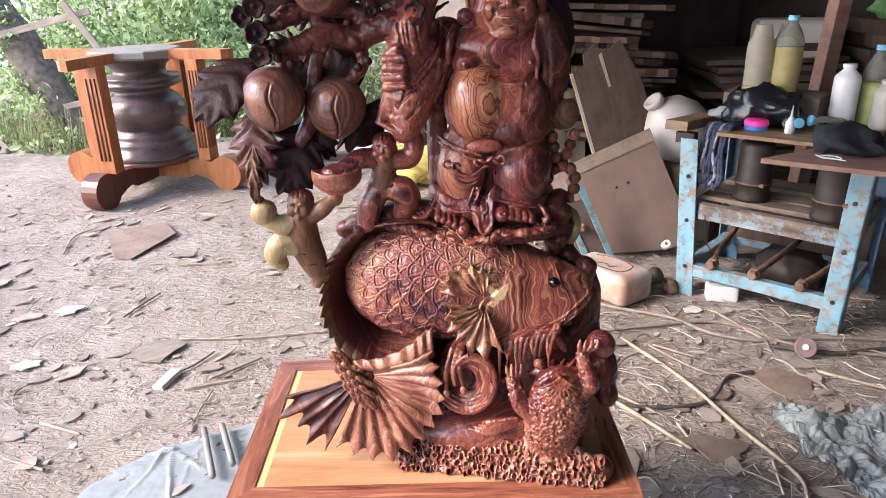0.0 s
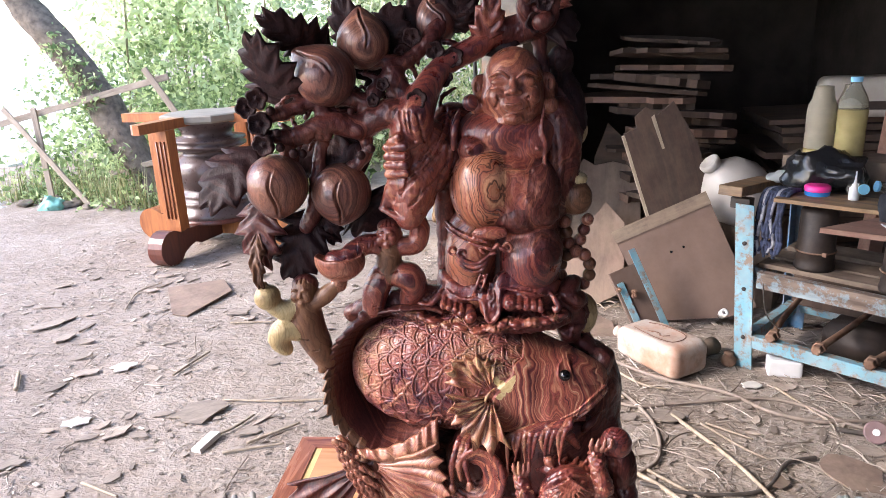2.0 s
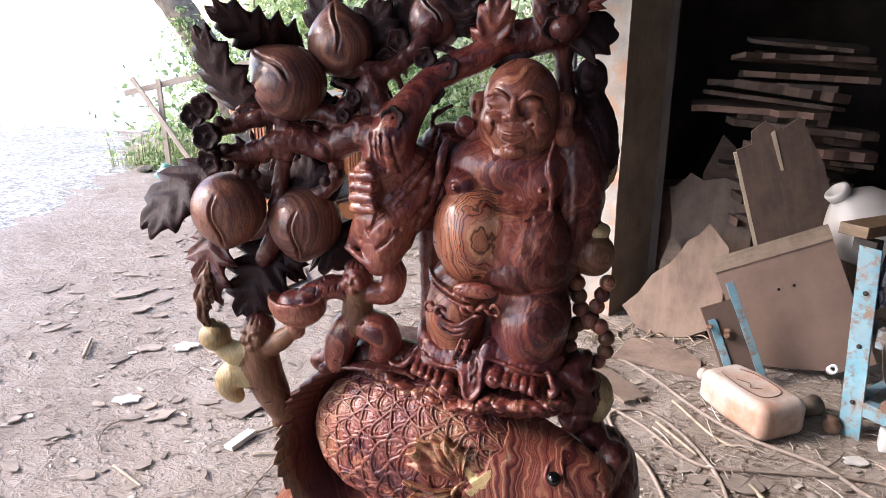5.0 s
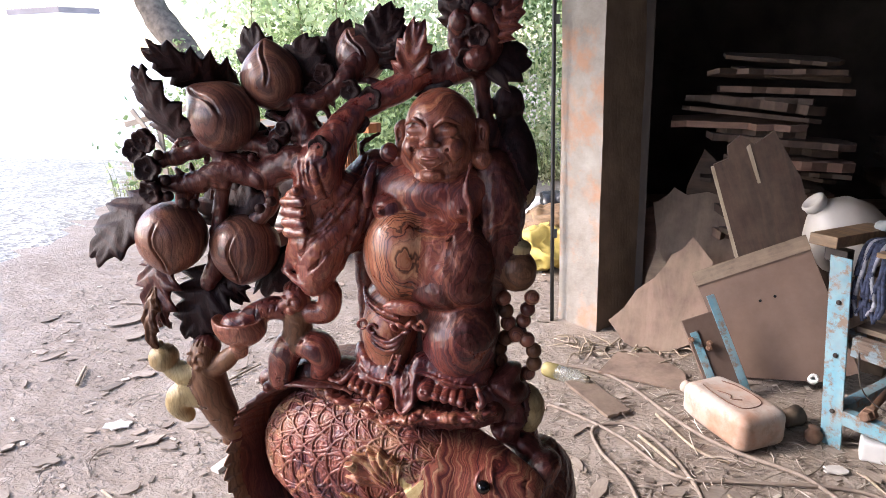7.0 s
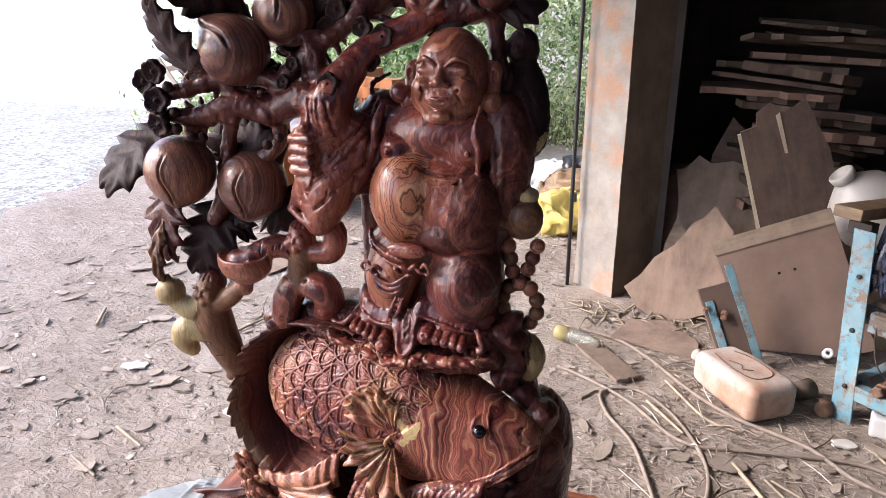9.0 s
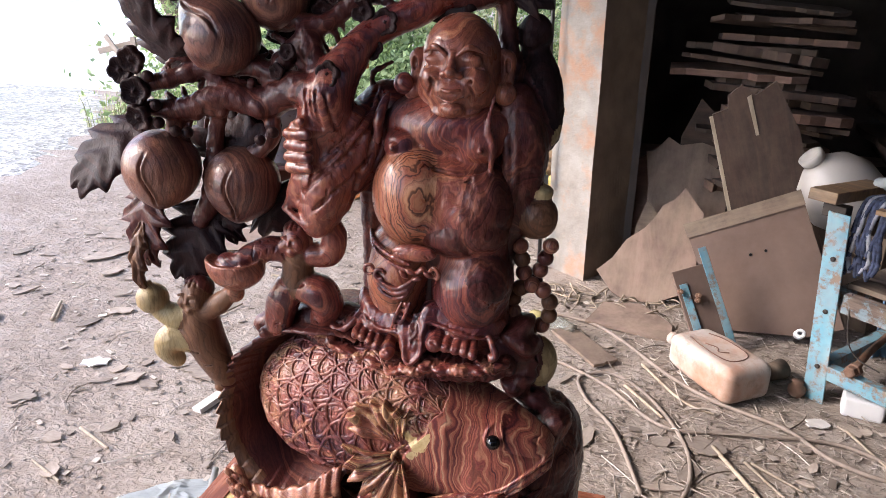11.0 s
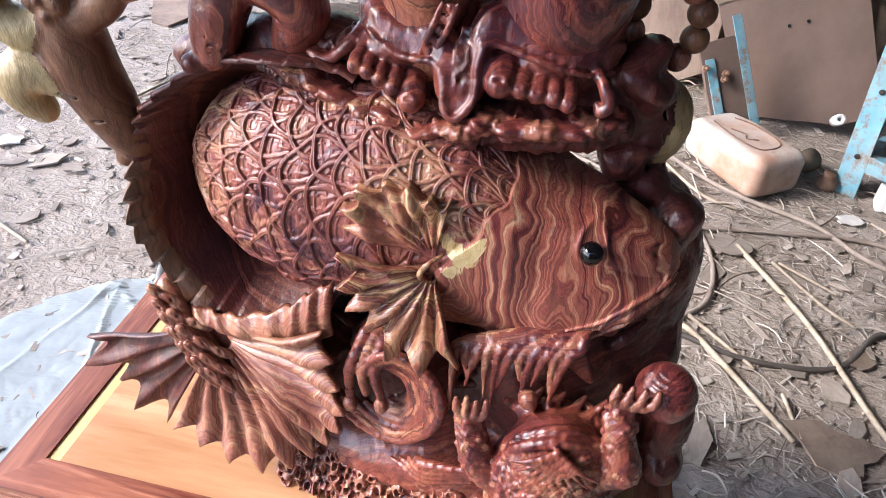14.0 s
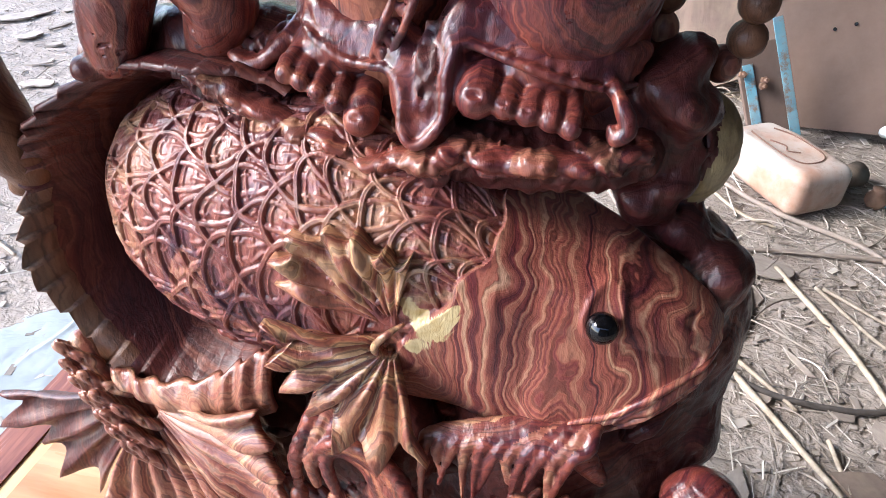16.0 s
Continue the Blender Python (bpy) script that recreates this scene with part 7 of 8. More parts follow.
# ---- beside and behind the bench ----
def rounded_box(sx, sy, sz, r, seg=3):
    """A box with evenly rounded edges on a fine mesh, which shades without seams."""
    bm = box(2, 2, 2)
    bmesh.ops.subdivide_edges(bm, edges=bm.edges[:], cuts=4 * seg, use_grid_fill=True)
    half = (sx / 2, sy / 2, sz / 2)
    for v in bm.verts:
        p = Vector([math.copysign(h - r + r * max(0.0, (abs(c) - 0.6) / 0.4), c) if abs(c) > 0.6 else c / 0.6 * (h - r) for c, h in zip(v.co, half)])
        q = Vector([max(-(h - r), min(h - r, c)) for c, h in zip(p, half)])
        d = p - q
        v.co = q + (d.normalized() * r if d.length > 1e-7 else d)
    return bm


def build_can():
    c = empty("jerry_can", Matrix.Translation((0.925, 3.275, 0)) @ Matrix.Rotation(radians(-55), 4, "Z"), "dusty pinkish plastic jerry can lying on its side", "jerry can")
    bm = rounded_box(0.41, 0.24, 0.165, 0.045, 6)
    for v in bm.verts:
        v.co.z += 0.0825
        k = 1 - 0.14 * max(0.0, (-v.co.x - 0.06) / 0.15)
        v.co.y *= k
        v.co.z *= 1 - 0.10 * max(0.0, (-v.co.x - 0.06) / 0.15)
        v.co.z -= 0.006 * math.exp(-(v.co.x / 0.11) ** 4 - (v.co.y / 0.075) ** 4) * (v.co.z > 0.14)
    body = part("can_body", bm, m_can, c, smooth=True)
    # dark rods draw the moulded lines on the can
    groove = plain("dark_moulding_line", (0.15, 0.075, 0.05), 0.8, vary=0.2)
    part("moulded_line", rod([(-0.125, -0.050, 0.1588), (-0.05, -0.068, 0.1655), (0.05, -0.068, 0.1655), (0.12, -0.045, 0.1655), (0.125, 0.030, 0.1655), (0.08, 0.068, 0.1655), (-0.04, 0.066, 0.1655), (-0.12, 0.045, 0.1592)], (0.0024, 0.0024), 50, 6), groove, body, smooth=True)
    part("moulded_line", rod([(-0.05, -0.035, 0.1605), (0.0, -0.01, 0.1600), (0.03, -0.03, 0.1600), (0.055, 0.005, 0.1602)], (0.0028, 0.0028), 20, 6), groove, body, smooth=True)
    part("spout", lathe(((0, -0.02), (0.024, -0.02), (0.024, 0.01), (0.028, 0.012), (0.028, 0.034), (0, 0.034)), 18, m=Matrix.Translation((-0.20, -0.06, 0.10)) @ Matrix.Rotation(radians(-90), 4, "Y")), m_can, c, smooth=True)


build_can()


def ragged(w, h, seed, n=7, amp=0.05):
    """Outline of a rough-sawn or broken board."""
    rnd = random.Random(seed)
    o = []
    for x0, y0, x1, y1 in ((-w / 2, 0, w / 2, 0), (w / 2, 0, w / 2, h), (w / 2, h, -w / 2, h), (-w / 2, h, -w / 2, 0)):
        for i in range(n):
            t = i / n
            o.append((x0 + (x1 - x0) * t + rnd.uniform(-1, 1) * amp * w * 0.4, y0 + (y1 - y0) * t + rnd.uniform(-1, 1) * amp * h * 0.3))
    return o


def build_corner():
    up = Matrix.Rotation(radians(90), 4, "X")
    # big brown panel with two holes, propped askew
    pan = empty("brown_panel", Matrix.Translation((1.283, 3.694, 0.0)) @ pose(0, 0, 0, 0, 0, -14.5) @ pose(0, 0, 0, -14.1) @ pose(0, 0, 0, 0, -26.9), "dusty brown wooden panel propped askew", "panel")
    part("sheet", plate([(-0.255, 0.14), (0.10, 0.02), (0.26, 0.02), (0.272, 0.68), (-0.272, 0.68)], 0.018, m=up), m_paper, pan, bevel=0.002)
    part("top_batten", plate([(-0.274, 0.62), (0.274, 0.62), (0.274, 0.693), (-0.274, 0.693)], 0.022, m=Matrix.Translation((0, -0.006, 0)) @ up), m_dustwood, pan, bevel=0.002)
    # small black discs stand in for the dark inside two holes
    for x, y in ((-0.02, 0.46), (0.05, 0.46)):
        part("hole", lathe(((0.007, 0), (0.007, 0.004), (0, 0.004)), 10, m=Matrix.Translation((x, -0.0095, y)) @ Matrix.Rotation(radians(90), 4, "X")), m_bag, pan)
    # upright slab
    s = empty("leaning_slab", Matrix.Translation((1.37, 4.02, 0.0)) @ Matrix.Rotation(radians(-3), 4, "X") @ Matrix.Rotation(radians(-18), 4, "Y"), "tall dusty slab of wood with a pale split edge", "slab")
    part("slab", plate([(-0.19, 0), (0.19, 0), (0.18, 0.95), (0.12, 1.21), (0.02, 1.17), (-0.03, 1.235), (-0.10, 1.20), (-0.11, 1.14), (-0.185, 1.13)], 0.03, m=up), m_slab, s, bevel=0.003)
    part("split_edge", plate([(-0.205, 0.0), (-0.188, 0), (-0.185, 1.12), (-0.20, 1.12)], 0.034, m=up), m_straw, s, "pale split edge")
    part("crack", plate([(-0.012, 0.98), (0.002, 0.98), (0.0, 1.18), (-0.02, 1.17)], 0.006, m=Matrix.Translation((0, -0.017, 0)) @ up), m_straw, s)
    # blue bracket with bolts
    b = empty("steel_bracket", Matrix.Translation((0.955, 3.50, 0)) @ pose(0, 0, 0, 0, 0, 14) @ pose(0, 0, 0, -25) @ pose(0, 0, 0, 0, -17), "pale blue steel bracket bolted to a brown board", "bracket")
    part("board", box(0.15, 0.02, 0.42, (-0.005, 0.012, 0.215)), m_paper, b, bevel=0.002)
    for x, h in ((-0.05, 0.36), (0.085, 0.50)):
        st = part("angle_iron", box(0.034, 0.006, h, (x, -0.004, h / 2)), m_blue, b, "pale blue flat iron")
        box_bm = box(0.005, 0.03, h, (x + 0.018, 0.010, h / 2))
        part("flange", box_bm, m_blue, st)
    for x, z in ((-0.075, 0.33), (-0.01, 0.27), (-0.05, 0.12), (0.0, 0.29)):
        part("bolt", lathe(((0.014, 0), (0.014, 0.016), (0.007, 0.017), (0.007, 0.035), (0, 0.035)), 6, m=Matrix.Translation((x, -0.006, z)) @ Matrix.Rotation(radians(90), 4, "X")), m_rust, b)
    # crate that carries the white flask
    c = empty("wooden_crate", Matrix.Translation((1.60, 4.12, 0)) @ Matrix.Rotation(radians(-30), 4, "Z"), "dark dusty wooden crate behind the panel", "crate")
    part("crate_body", box(0.34, 0.26, 0.50, (0, 0, 0.25)), m_dustwood2, c, bevel=0.004)
    f = empty("flask", Matrix.Translation((1.60, 4.08, 0.545)) @ Matrix.Rotation(radians(-44), 4, "Y") @ Matrix.Rotation(radians(10), 4, "X") @ Matrix.Scale(1.22, 4), "round white plastic flask with a short neck, lying tilted", "flask")
    part("flask_body", lathe(((0, 0.0), (0.07, 0.004), (0.12, 0.04), (0.152, 0.11), (0.150, 0.19), (0.115, 0.265), (0.06, 0.31), (0.036, 0.325), (0.034, 0.335)), 32), m_white, f, smooth=True)
    part("neck", lathe(((0.036, 0.325), (0.046, 0.335), (0.048, 0.36), (0.036, 0.365), (0.03, 0.352), (0, 0.352)), 24), m_white, f, smooth=True)
    # broken boards heaped in the corner, rear ones darkened as the light fades
    rnd = random.Random(11)
    for y, tilt, out, mat in (
        (3.98, 35, [(0.362, 0.162), (0.45, 0.05), (0.54, 0.0), (0.70, 0.02), (0.86, 0.095), (0.885, 0.33), (0.898, 0.535), (0.793, 0.674), (0.74, 0.60), (0.682, 0.565), (0.65, 0.50), (0.597, 0.425), (0.505, 0.35), (0.44, 0.24)], m_ply),
        (4.25, 30, [(0.60, 0.0), (1.0, 0.0), (1.036, 0.552), (1.034, 0.821), (0.95, 0.84), (0.878, 0.863), (0.76, 0.84), (0.689, 0.886), (0.62, 0.80), (0.57, 0.791), (0.60, 0.60)], m_ply),
        (4.45, 20, [(0.50, 0.0), (0.72, 0.0), (0.74, 0.35), (0.759, 0.594), (0.70, 0.72), (0.642, 0.760), (0.58, 0.70), (0.506, 0.66)], m_plankface),
        (4.16, 27, [(0.52, 0.0), (0.80, 0.0), (0.78, 0.30), (0.70, 0.47), (0.66, 0.44), (0.60, 0.52), (0.55, 0.36)], m_dustwood),
        (4.52, 14, [(0.75, 0.0), (1.2, 0.0), (1.22, 0.7), (1.10, 1.0), (0.95, 0.92), (0.85, 1.02), (0.76, 0.8)], m_dimplank)):
        at = Matrix.Translation((out[0][0], y, 0)) @ Matrix.Rotation(radians(-tilt), 4, "X")
        lone("broken_board", plate([(a - out[0][0], b) for a, b in out], 0.016, m=up), mat, at, "dusty broken plywood board leaning in the heap", "board", bevel=0.001, group="boards heaped in the corner")
    # splinters and scraps at the foot of the heap
    for k in range(44):
        a = rnd.uniform(0.12, 0.95)
        lone("splinter", rod([(0, 0, 0), (rnd.uniform(0.03, 0.08), rnd.uniform(-0.03, 0.03), rnd.uniform(0.0, 0.03)), (rnd.uniform(0.10, 0.20), rnd.uniform(-0.06, 0.06), 0.004)], (0.004, 0.005, 0.002), 8, 6), m_straw, pose(a, 3.80 + 0.25 * rnd.random(), 0.012, 0, 0, rnd.uniform(0, 360)), "pale wood splinter at the foot of the heap", "splinter", True, group="splinters by the heap")
    lone("flat_board", plate([(-0.20, -0.13), (0.23, -0.15), (0.20, 0.02), (0.02, 0.17), (-0.16, 0.10)], 0.012), m_ply, pose(0.56, 3.74, 0.022, 3, 2, -10), "dusty plywood sheet flat on the floor", "board", bevel=0.001)
    lone("flat_board", plate(ragged(0.12, 0.34, 3, 5, 0.06), 0.014), m_dustwood2, pose(0.46, 3.25, 0.02, 2, 0, 40), "dusty board offcut on the floor", "board", bevel=0.001)
    # stacked planks in the dark
    st = random.Random(4)
    z = 0.03
    k = 0
    while z < 1.50:
        th = st.uniform(0.020, 0.048)
        w, d = st.uniform(0.40, 0.74), st.uniform(0.35, 0.55)
        x1 = 1.47 + st.uniform(-0.16, 0.10)
        n = 9
        out = [(-w * (1 - i / n) + st.uniform(-0.015, 0.015), st.uniform(-0.03, 0.035)) for i in range(n)] + [(0, st.uniform(0, 0.06)), (st.uniform(-0.06, 0.02), d * 0.25), (st.uniform(-0.03, 0.03), d * 0.5), (-0.04, d), (-w * 0.6, d * st.uniform(0.8, 1.0)), (-w * 1.06, d * 0.5)]
        lone("plank", plate(out, th), (m_dimplank, m_plankface, m_dimplank, m_slab)[k % 4], pose(x1, 4.40 + st.uniform(-0.04, 0.14), z + th / 2, st.uniform(-7, 4), st.uniform(1.0, 7.0), -6 + st.uniform(-24, 20)), "rough dusty plank in a stack inside the store", "plank", bevel=0.002, group="stacked planks")
        z += th + st.uniform(0.004, 0.030)
        k += 1
    # second, lower stack behind the bench with a grey drum
    z = 0.03
    while z < 0.98:
        th = st.uniform(0.03, 0.05)
        lone("plank", plate(ragged(0.9, 0.8, st.random(), 5, 0.05), th), m_dimplank, pose(2.35 + st.uniform(-0.12, 0.12), 4.55 + st.uniform(-0.1, 0.1), z + th / 2, 0, st.uniform(-1, 1), st.uniform(-12, 4)), "rough dusty plank in a stack inside the store", "plank", bevel=0.002, group="stacked planks")
        z += th + 0.012
    g = empty("grey_canister", Matrix.Translation((2.33, 4.60, 1.005)) @ Matrix.Rotation(radians(-12), 4, "Z"), "grey and cream plastic canister on the planks", "canister")
    bm = rounded_box(0.46, 0.24, 0.24, 0.05)
    part("canister_body", bm, m_white, g, smooth=True).location = (0, 0, 0.12)
    part("band", box(0.47, 0.25, 0.05, (0, 0, 0.075)), m_iron, g, bevel=0.006)
    # third stack in the corner, with a green sack on it
    z = 0.03
    while z < 1.14:
        th = st.uniform(0.05, 0.09)
        lone("plank", plate(ragged(0.55, 0.6, st.random(), 5, 0.05), th), m_dimplank, pose(3.08 + st.uniform(-0.06, 0.06), 4.45 + st.uniform(-0.05, 0.05), z + th / 2, 0, st.uniform(-1, 1), st.uniform(-8, 4)), "rough dusty plank in a stack inside the store", "plank", bevel=0.002, group="stacked planks")
        z += th + 0.006
    bm = rounded_box(0.40, 0.30, 0.12, 0.05)
    crumple(bm, 0.06, 8, 3)
    crumple(bm, 0.03, 21, 5)
    lone("green_sack", bm, plain("green_woven_sack", (0.10, 0.22, 0.08), 0.6, vary=0.5, scale=9, bump=0.002), pose(3.05, 4.55, z + 0.055, 0, -8, 10), "crumpled green woven sack on stacked planks", "sack", True)
    # red post by the bench
    lone("timber_post", box(0.08, 0.08, 2.9, (0, 0, 1.45)), m_redboard, pose(2.04, 3.72, 0, 0, 4, 12), "red-brown timber post of the shed", "post", bevel=0.004)
    # small things by the bench foot
    c = empty("tin_cup", pose(1.17, 3.34, 0.045, 0, 90, 40), "dusty tin cup lying on its side", "cup")
    part("cup_body", lathe(((0, -0.05), (0.035, -0.05), (0.045, 0.05), (0.043, 0.05), (0.033, -0.045), (0, -0.045)), 20), m_dustwood, c, smooth=True)
    p = empty("clay_pot", pose(1.245, 3.235, 0.0), "small rust-red clay pot on the floor", "pot")
    part("pot_body", lathe(((0, 0), (0.022, 0), (0.035, 0.02), (0.036, 0.04), (0.02, 0.06), (0.024, 0.07), (0, 0.068)), 20), m_rust, p, smooth=True)
    lone("white_tub", rounded_box(0.15, 0.085, 0.085, 0.012), m_cleanwhite, pose(1.47, 3.15, 0.0435, 0, 0, -12), "white plastic tub lying by the bench", "tub", True)
    lone("roll_end", lathe(((0, 0), (0.021, 0), (0.021, 0.08), (0.008, 0.08), (0.008, 0.02), (0, 0.02)), 20), m_cleanwhite, pose(1.27, 3.47, 0.17, 55, -30, 10), "white paper roll end", "roll", True)
    # yellow sack behind the statue and pale things round it
    for x, y, s, mat, lab, cat, sd in ((-0.17, 5.35, (0.22, 0.18, 0.19), plain("yellow_sack", (0.56, 0.43, 0.12), 0.5, vary=0.35, scale=9), "crumpled yellow sack on the floor", "sack", 3), (-0.32, 6.25, (0.36, 0.24, 0.20), m_cleanwhite, "crumpled white sack on the floor", "sack", 6), (-0.20, 5.75, (0.26, 0.16, 0.21), m_yellowply, "torn brown cardboard box", "box", 9), (-0.16, 6.10, (0.22, 0.10, 0.24), plain("black_polythene", (0.02, 0.02, 0.022), 0.35, vary=0.3), "crumpled black plastic sack on the floor", "sack", 12)):
        bm = bmesh.new()
        bmesh.ops.create_icosphere(bm, subdivisions=4, radius=1)
        for v in bm.verts:
            v.co = Vector((v.co.x * s[0], v.co.y * s[1], max(v.co.z + 0.75, 0) * s[2]))
        crumple(bm, 0.09, 7, sd)
        crumple(bm, 0.045, 19, sd)
        for v in bm.verts:
            v.co.z = max(v.co.z, 0.0)
        lone("sack" if cat == "sack" else "cardboard_box", bm, mat, pose(x, y, 0.005), lab, cat, True)
    b = bottle("plastic_bottle", pose(0.075, 3.60, 0.036, 0, 88, -25), "clear plastic bottle with a yellow base lying down", 0.26, 0.038, None, m_oil, 0.3, m_clear, 0.6)


build_corner()


# ---- pedestal of a table, in the open ----
m_orange = wood("varnished_orange_wood", (0.23, 0.070, 0.026), (0.50, 0.185, 0.062), 0.8, 0.35, (1, 1, 0.12), 0.2, 0.0006)
m_darkred = wood("dark_red_wood", (0.06, 0.018, 0.014), (0.15, 0.045, 0.03), 0.8, 0.35, (1, 1, 0.12), 0.2, 0.0006)
# darker copy of the orange wood puts the flutes' shade into colour
m_flute = wood("shaded_orange_wood", (0.15, 0.042, 0.018), (0.28, 0.090, 0.036), 0.8, 0.4, (1, 1, 0.12), 0.2, 0.0006)
m_black = plain("black_lacquer", (0.085, 0.058, 0.055), 0.30, vary=0.2, scale=5)
m_greytop = plain("dusty_grey_slab", (0.22, 0.20, 0.17), 0.7, vary=0.15, scale=6, bump=0.001)


def build_table():
    t = empty("table_pedestal", Matrix.Translation((-2.25, 5.55, 0)) @ Matrix.Rotation(radians(-14), 4, "Z"), "carved table pedestal with black turned core and orange fluted posts", "table")
    core = [(0, 0.26), (0.345, 0.26), (0.35, 0.27), (0.35, 0.30), (0.335, 0.31), (0.33, 0.345), (0.315, 0.35), (0.325, 0.375), (0.315, 0.40), (0.28, 0.41), (0.29, 0.43), (0.28, 0.455), (0.235, 0.475),
            (0.245, 0.49), (0.290, 0.54), (0.312, 0.61), (0.305, 0.67), (0.270, 0.72), (0.215, 0.755), (0.205, 0.785), (0.26, 0.80), (0.30, 0.82), (0.30, 0.84), (0.275, 0.85), (0.30, 0.87), (0.295, 0.885), (0.20, 0.90), (0.195, 0.93), (0.215, 0.97), (0.27, 1.005), (0.275, 1.02), (0, 1.02)]
    part("turned_core", lathe(core, 48), m_black, t, "glossy black turned drum", True)
    part("base_ring", lathe(((0.30, 0.225), (0.36, 0.225), (0.365, 0.24), (0.355, 0.262), (0.30, 0.262)), 48), m_darkred, t, smooth=True)
    part("top_slab", lathe(((0, 1.02), (0.33, 1.02), (0.345, 1.035), (0.345, 1.075), (0.33, 1.085), (0, 1.085)), 8), m_greytop, t, "dusty grey octagonal slab")
    for i in range(4):
        r = Matrix.Rotation(radians(90 * i), 4, "Z")
        o, d = (m_orange, m_darkred)
        # scroll foot: side outline in x-z, extruded in y
        out = [(0.05, 0.09), (0.34, 0.09), (0.40, 0.12), (0.47, 0.10)]
        c = [(0.66 + 0.135 * math.cos(radians(a)), 0.135 + 0.135 * math.sin(radians(a))) for a in range(-150, 121, 18)]
        out = out + c + [(0.55, 0.225), (0.48, 0.245), (0.36, 0.235), (0.05, 0.235)]
        ft = part("scroll_foot", plate(out, 0.13, m=r @ Matrix.Rotation(radians(90), 4, "X")), o if i % 2 == 0 else d, t, "scrolled orange foot" if i % 2 == 0 else "scrolled dark red foot", bevel=0.006)
        # beam
        bm = plate([(0.20, -0.055), (0.66, -0.055), (0.76, -0.055), (0.80, 0.0), (0.80, 0.055), (0.20, 0.055)], 0.07, m=r @ Matrix.Translation((0, 0, 1.045)))
        part("top_beam", bm, o, t, "orange top beam", bevel=0.004)
        # post with flutes
        px, w, dp, z0, z1 = 0.50, 0.16, 0.10, 0.236, 1.009
        pm = r @ Matrix.Translation((px, 0, 0)) @ Matrix.Rotation(radians(0), 4, "Z")
        post = part("fluted_post", box(dp, w * 0.8, z1 - z0, (0, 0, (z0 + z1) / 2), bm=bmesh.new()), o, t, bevel=0.004)
        post.matrix_basis = pm
        for k in range(3):
            f = part("flute", rod([(0.003, -w * 0.4 - 0.002, z0 + 0.10), (0.003, -w * 0.4 - 0.002, z1 - 0.08)], (0.008, 0.008), 4, 8), m_flute, post, smooth=True)
            f.location = (-0.027 + 0.027 * k, 0, 0)
            f = part("flute", rod([(dp / 2 + 0.002, 0, z0 + 0.10), (dp / 2 + 0.002, 0, z1 - 0.08)], (0.008, 0.008), 4, 8), m_flute, post, smooth=True)
            f.location = (0, -0.035 + 0.035 * k, 0)


build_table()


# ---- trees, bushes, fence ----
def leaf_material(name, dark, light):
    m = Mat(name, 0.5)
    col = m.ramp(m.island(), (0.0, dark), (0.55, tuple((a + b) / 2 for a, b in zip(dark, light))), (1.0, light))
    m.color(m.mix(1.0, col, m.ramp(m.noise(1.1, 3), (0.3, (0.75, 0.75, 0.75)), (0.7, (1.15, 1.15, 1.1))), "MULTIPLY"))
    tr = m.node("ShaderNodeBsdfTranslucent")
    m.link(col, tr.inputs[0])
    mx = m.node("ShaderNodeMixShader", Fac=0.45)
    m.link(m.b.outputs[0], mx.inputs[1])
    m.link(tr.outputs[0], mx.inputs[2])
    m.link(mx.outputs[0], m.t.nodes["Material Output"].inputs[0])
    return m.m


# leaf colours raised to hold sun glare and haze, the second set most
m_leaf = leaf_material("bush_leaves", (0.08, 0.15, 0.05), (0.64, 0.76, 0.40))
m_leaf2 = leaf_material("haze_lit_leaves", (0.46, 0.58, 0.32), (0.86, 0.90, 0.66))
m_bark = plain("grey_bark", (0.17, 0.135, 0.105), 0.95, vary=0.5, scale=16, bump=0.012)
m_stem = plain("green_brown_stem", (0.24, 0.22, 0.12), 0.8, vary=0.4, scale=10)
m_pole = wood("weathered_pole", (0.26, 0.20, 0.15), (0.50, 0.41, 0.32), 1.0, 0.85, (0.15, 1, 1), 0.3, 0.002)


def leaves_mesh(name, centres, spread, count, size, mat, seed, edge=0.40):
    """Many pointed leaves in clumps round the centres; each leaf is a bent pair of faces."""
    r = np.random.RandomState(seed)
    c = np.array(centres)
    k = r.randint(0, len(c), count)
    p = c[k] + r.normal(0, 1, (count, 3)) * np.array(spread) * (0.4 + r.rand(count, 1))
    p[:, 2] = np.abs(p[:, 2]) + 0.01
    p[:, 0] = np.minimum(p[:, 0], edge - 0.3 * r.rand(count))
    d = r.normal(0, 1, (count, 3))
    d[:, 2] -= 0.5
    d /= np.linalg.norm(d, axis=1)[:, None]
    s = np.cross(d, r.normal(0, 1, (count, 3)))
    s /= np.linalg.norm(s, axis=1)[:, None] + 1e-9
    n = np.cross(d, s)
    ln = (size * (0.6 + 0.9 * r.rand(count)))[:, None]
    w = ln * (0.20 + 0.14 * r.rand(count))[:, None]
    v = np.stack((p, p + d * ln * 0.45 + s * w + n * ln * 0.08, p + d * ln, p + d * ln * 0.45 - s * w + n * ln * 0.08), 1).reshape(-1, 3)
    i = np.arange(count)[:, None] * 4
    f = np.concatenate((i + np.array((0, 1, 2)), i + np.array((0, 2, 3))), 1).reshape(-1, 3)
    return mesh_of(name, v, [tuple(q) for q in f], mat)


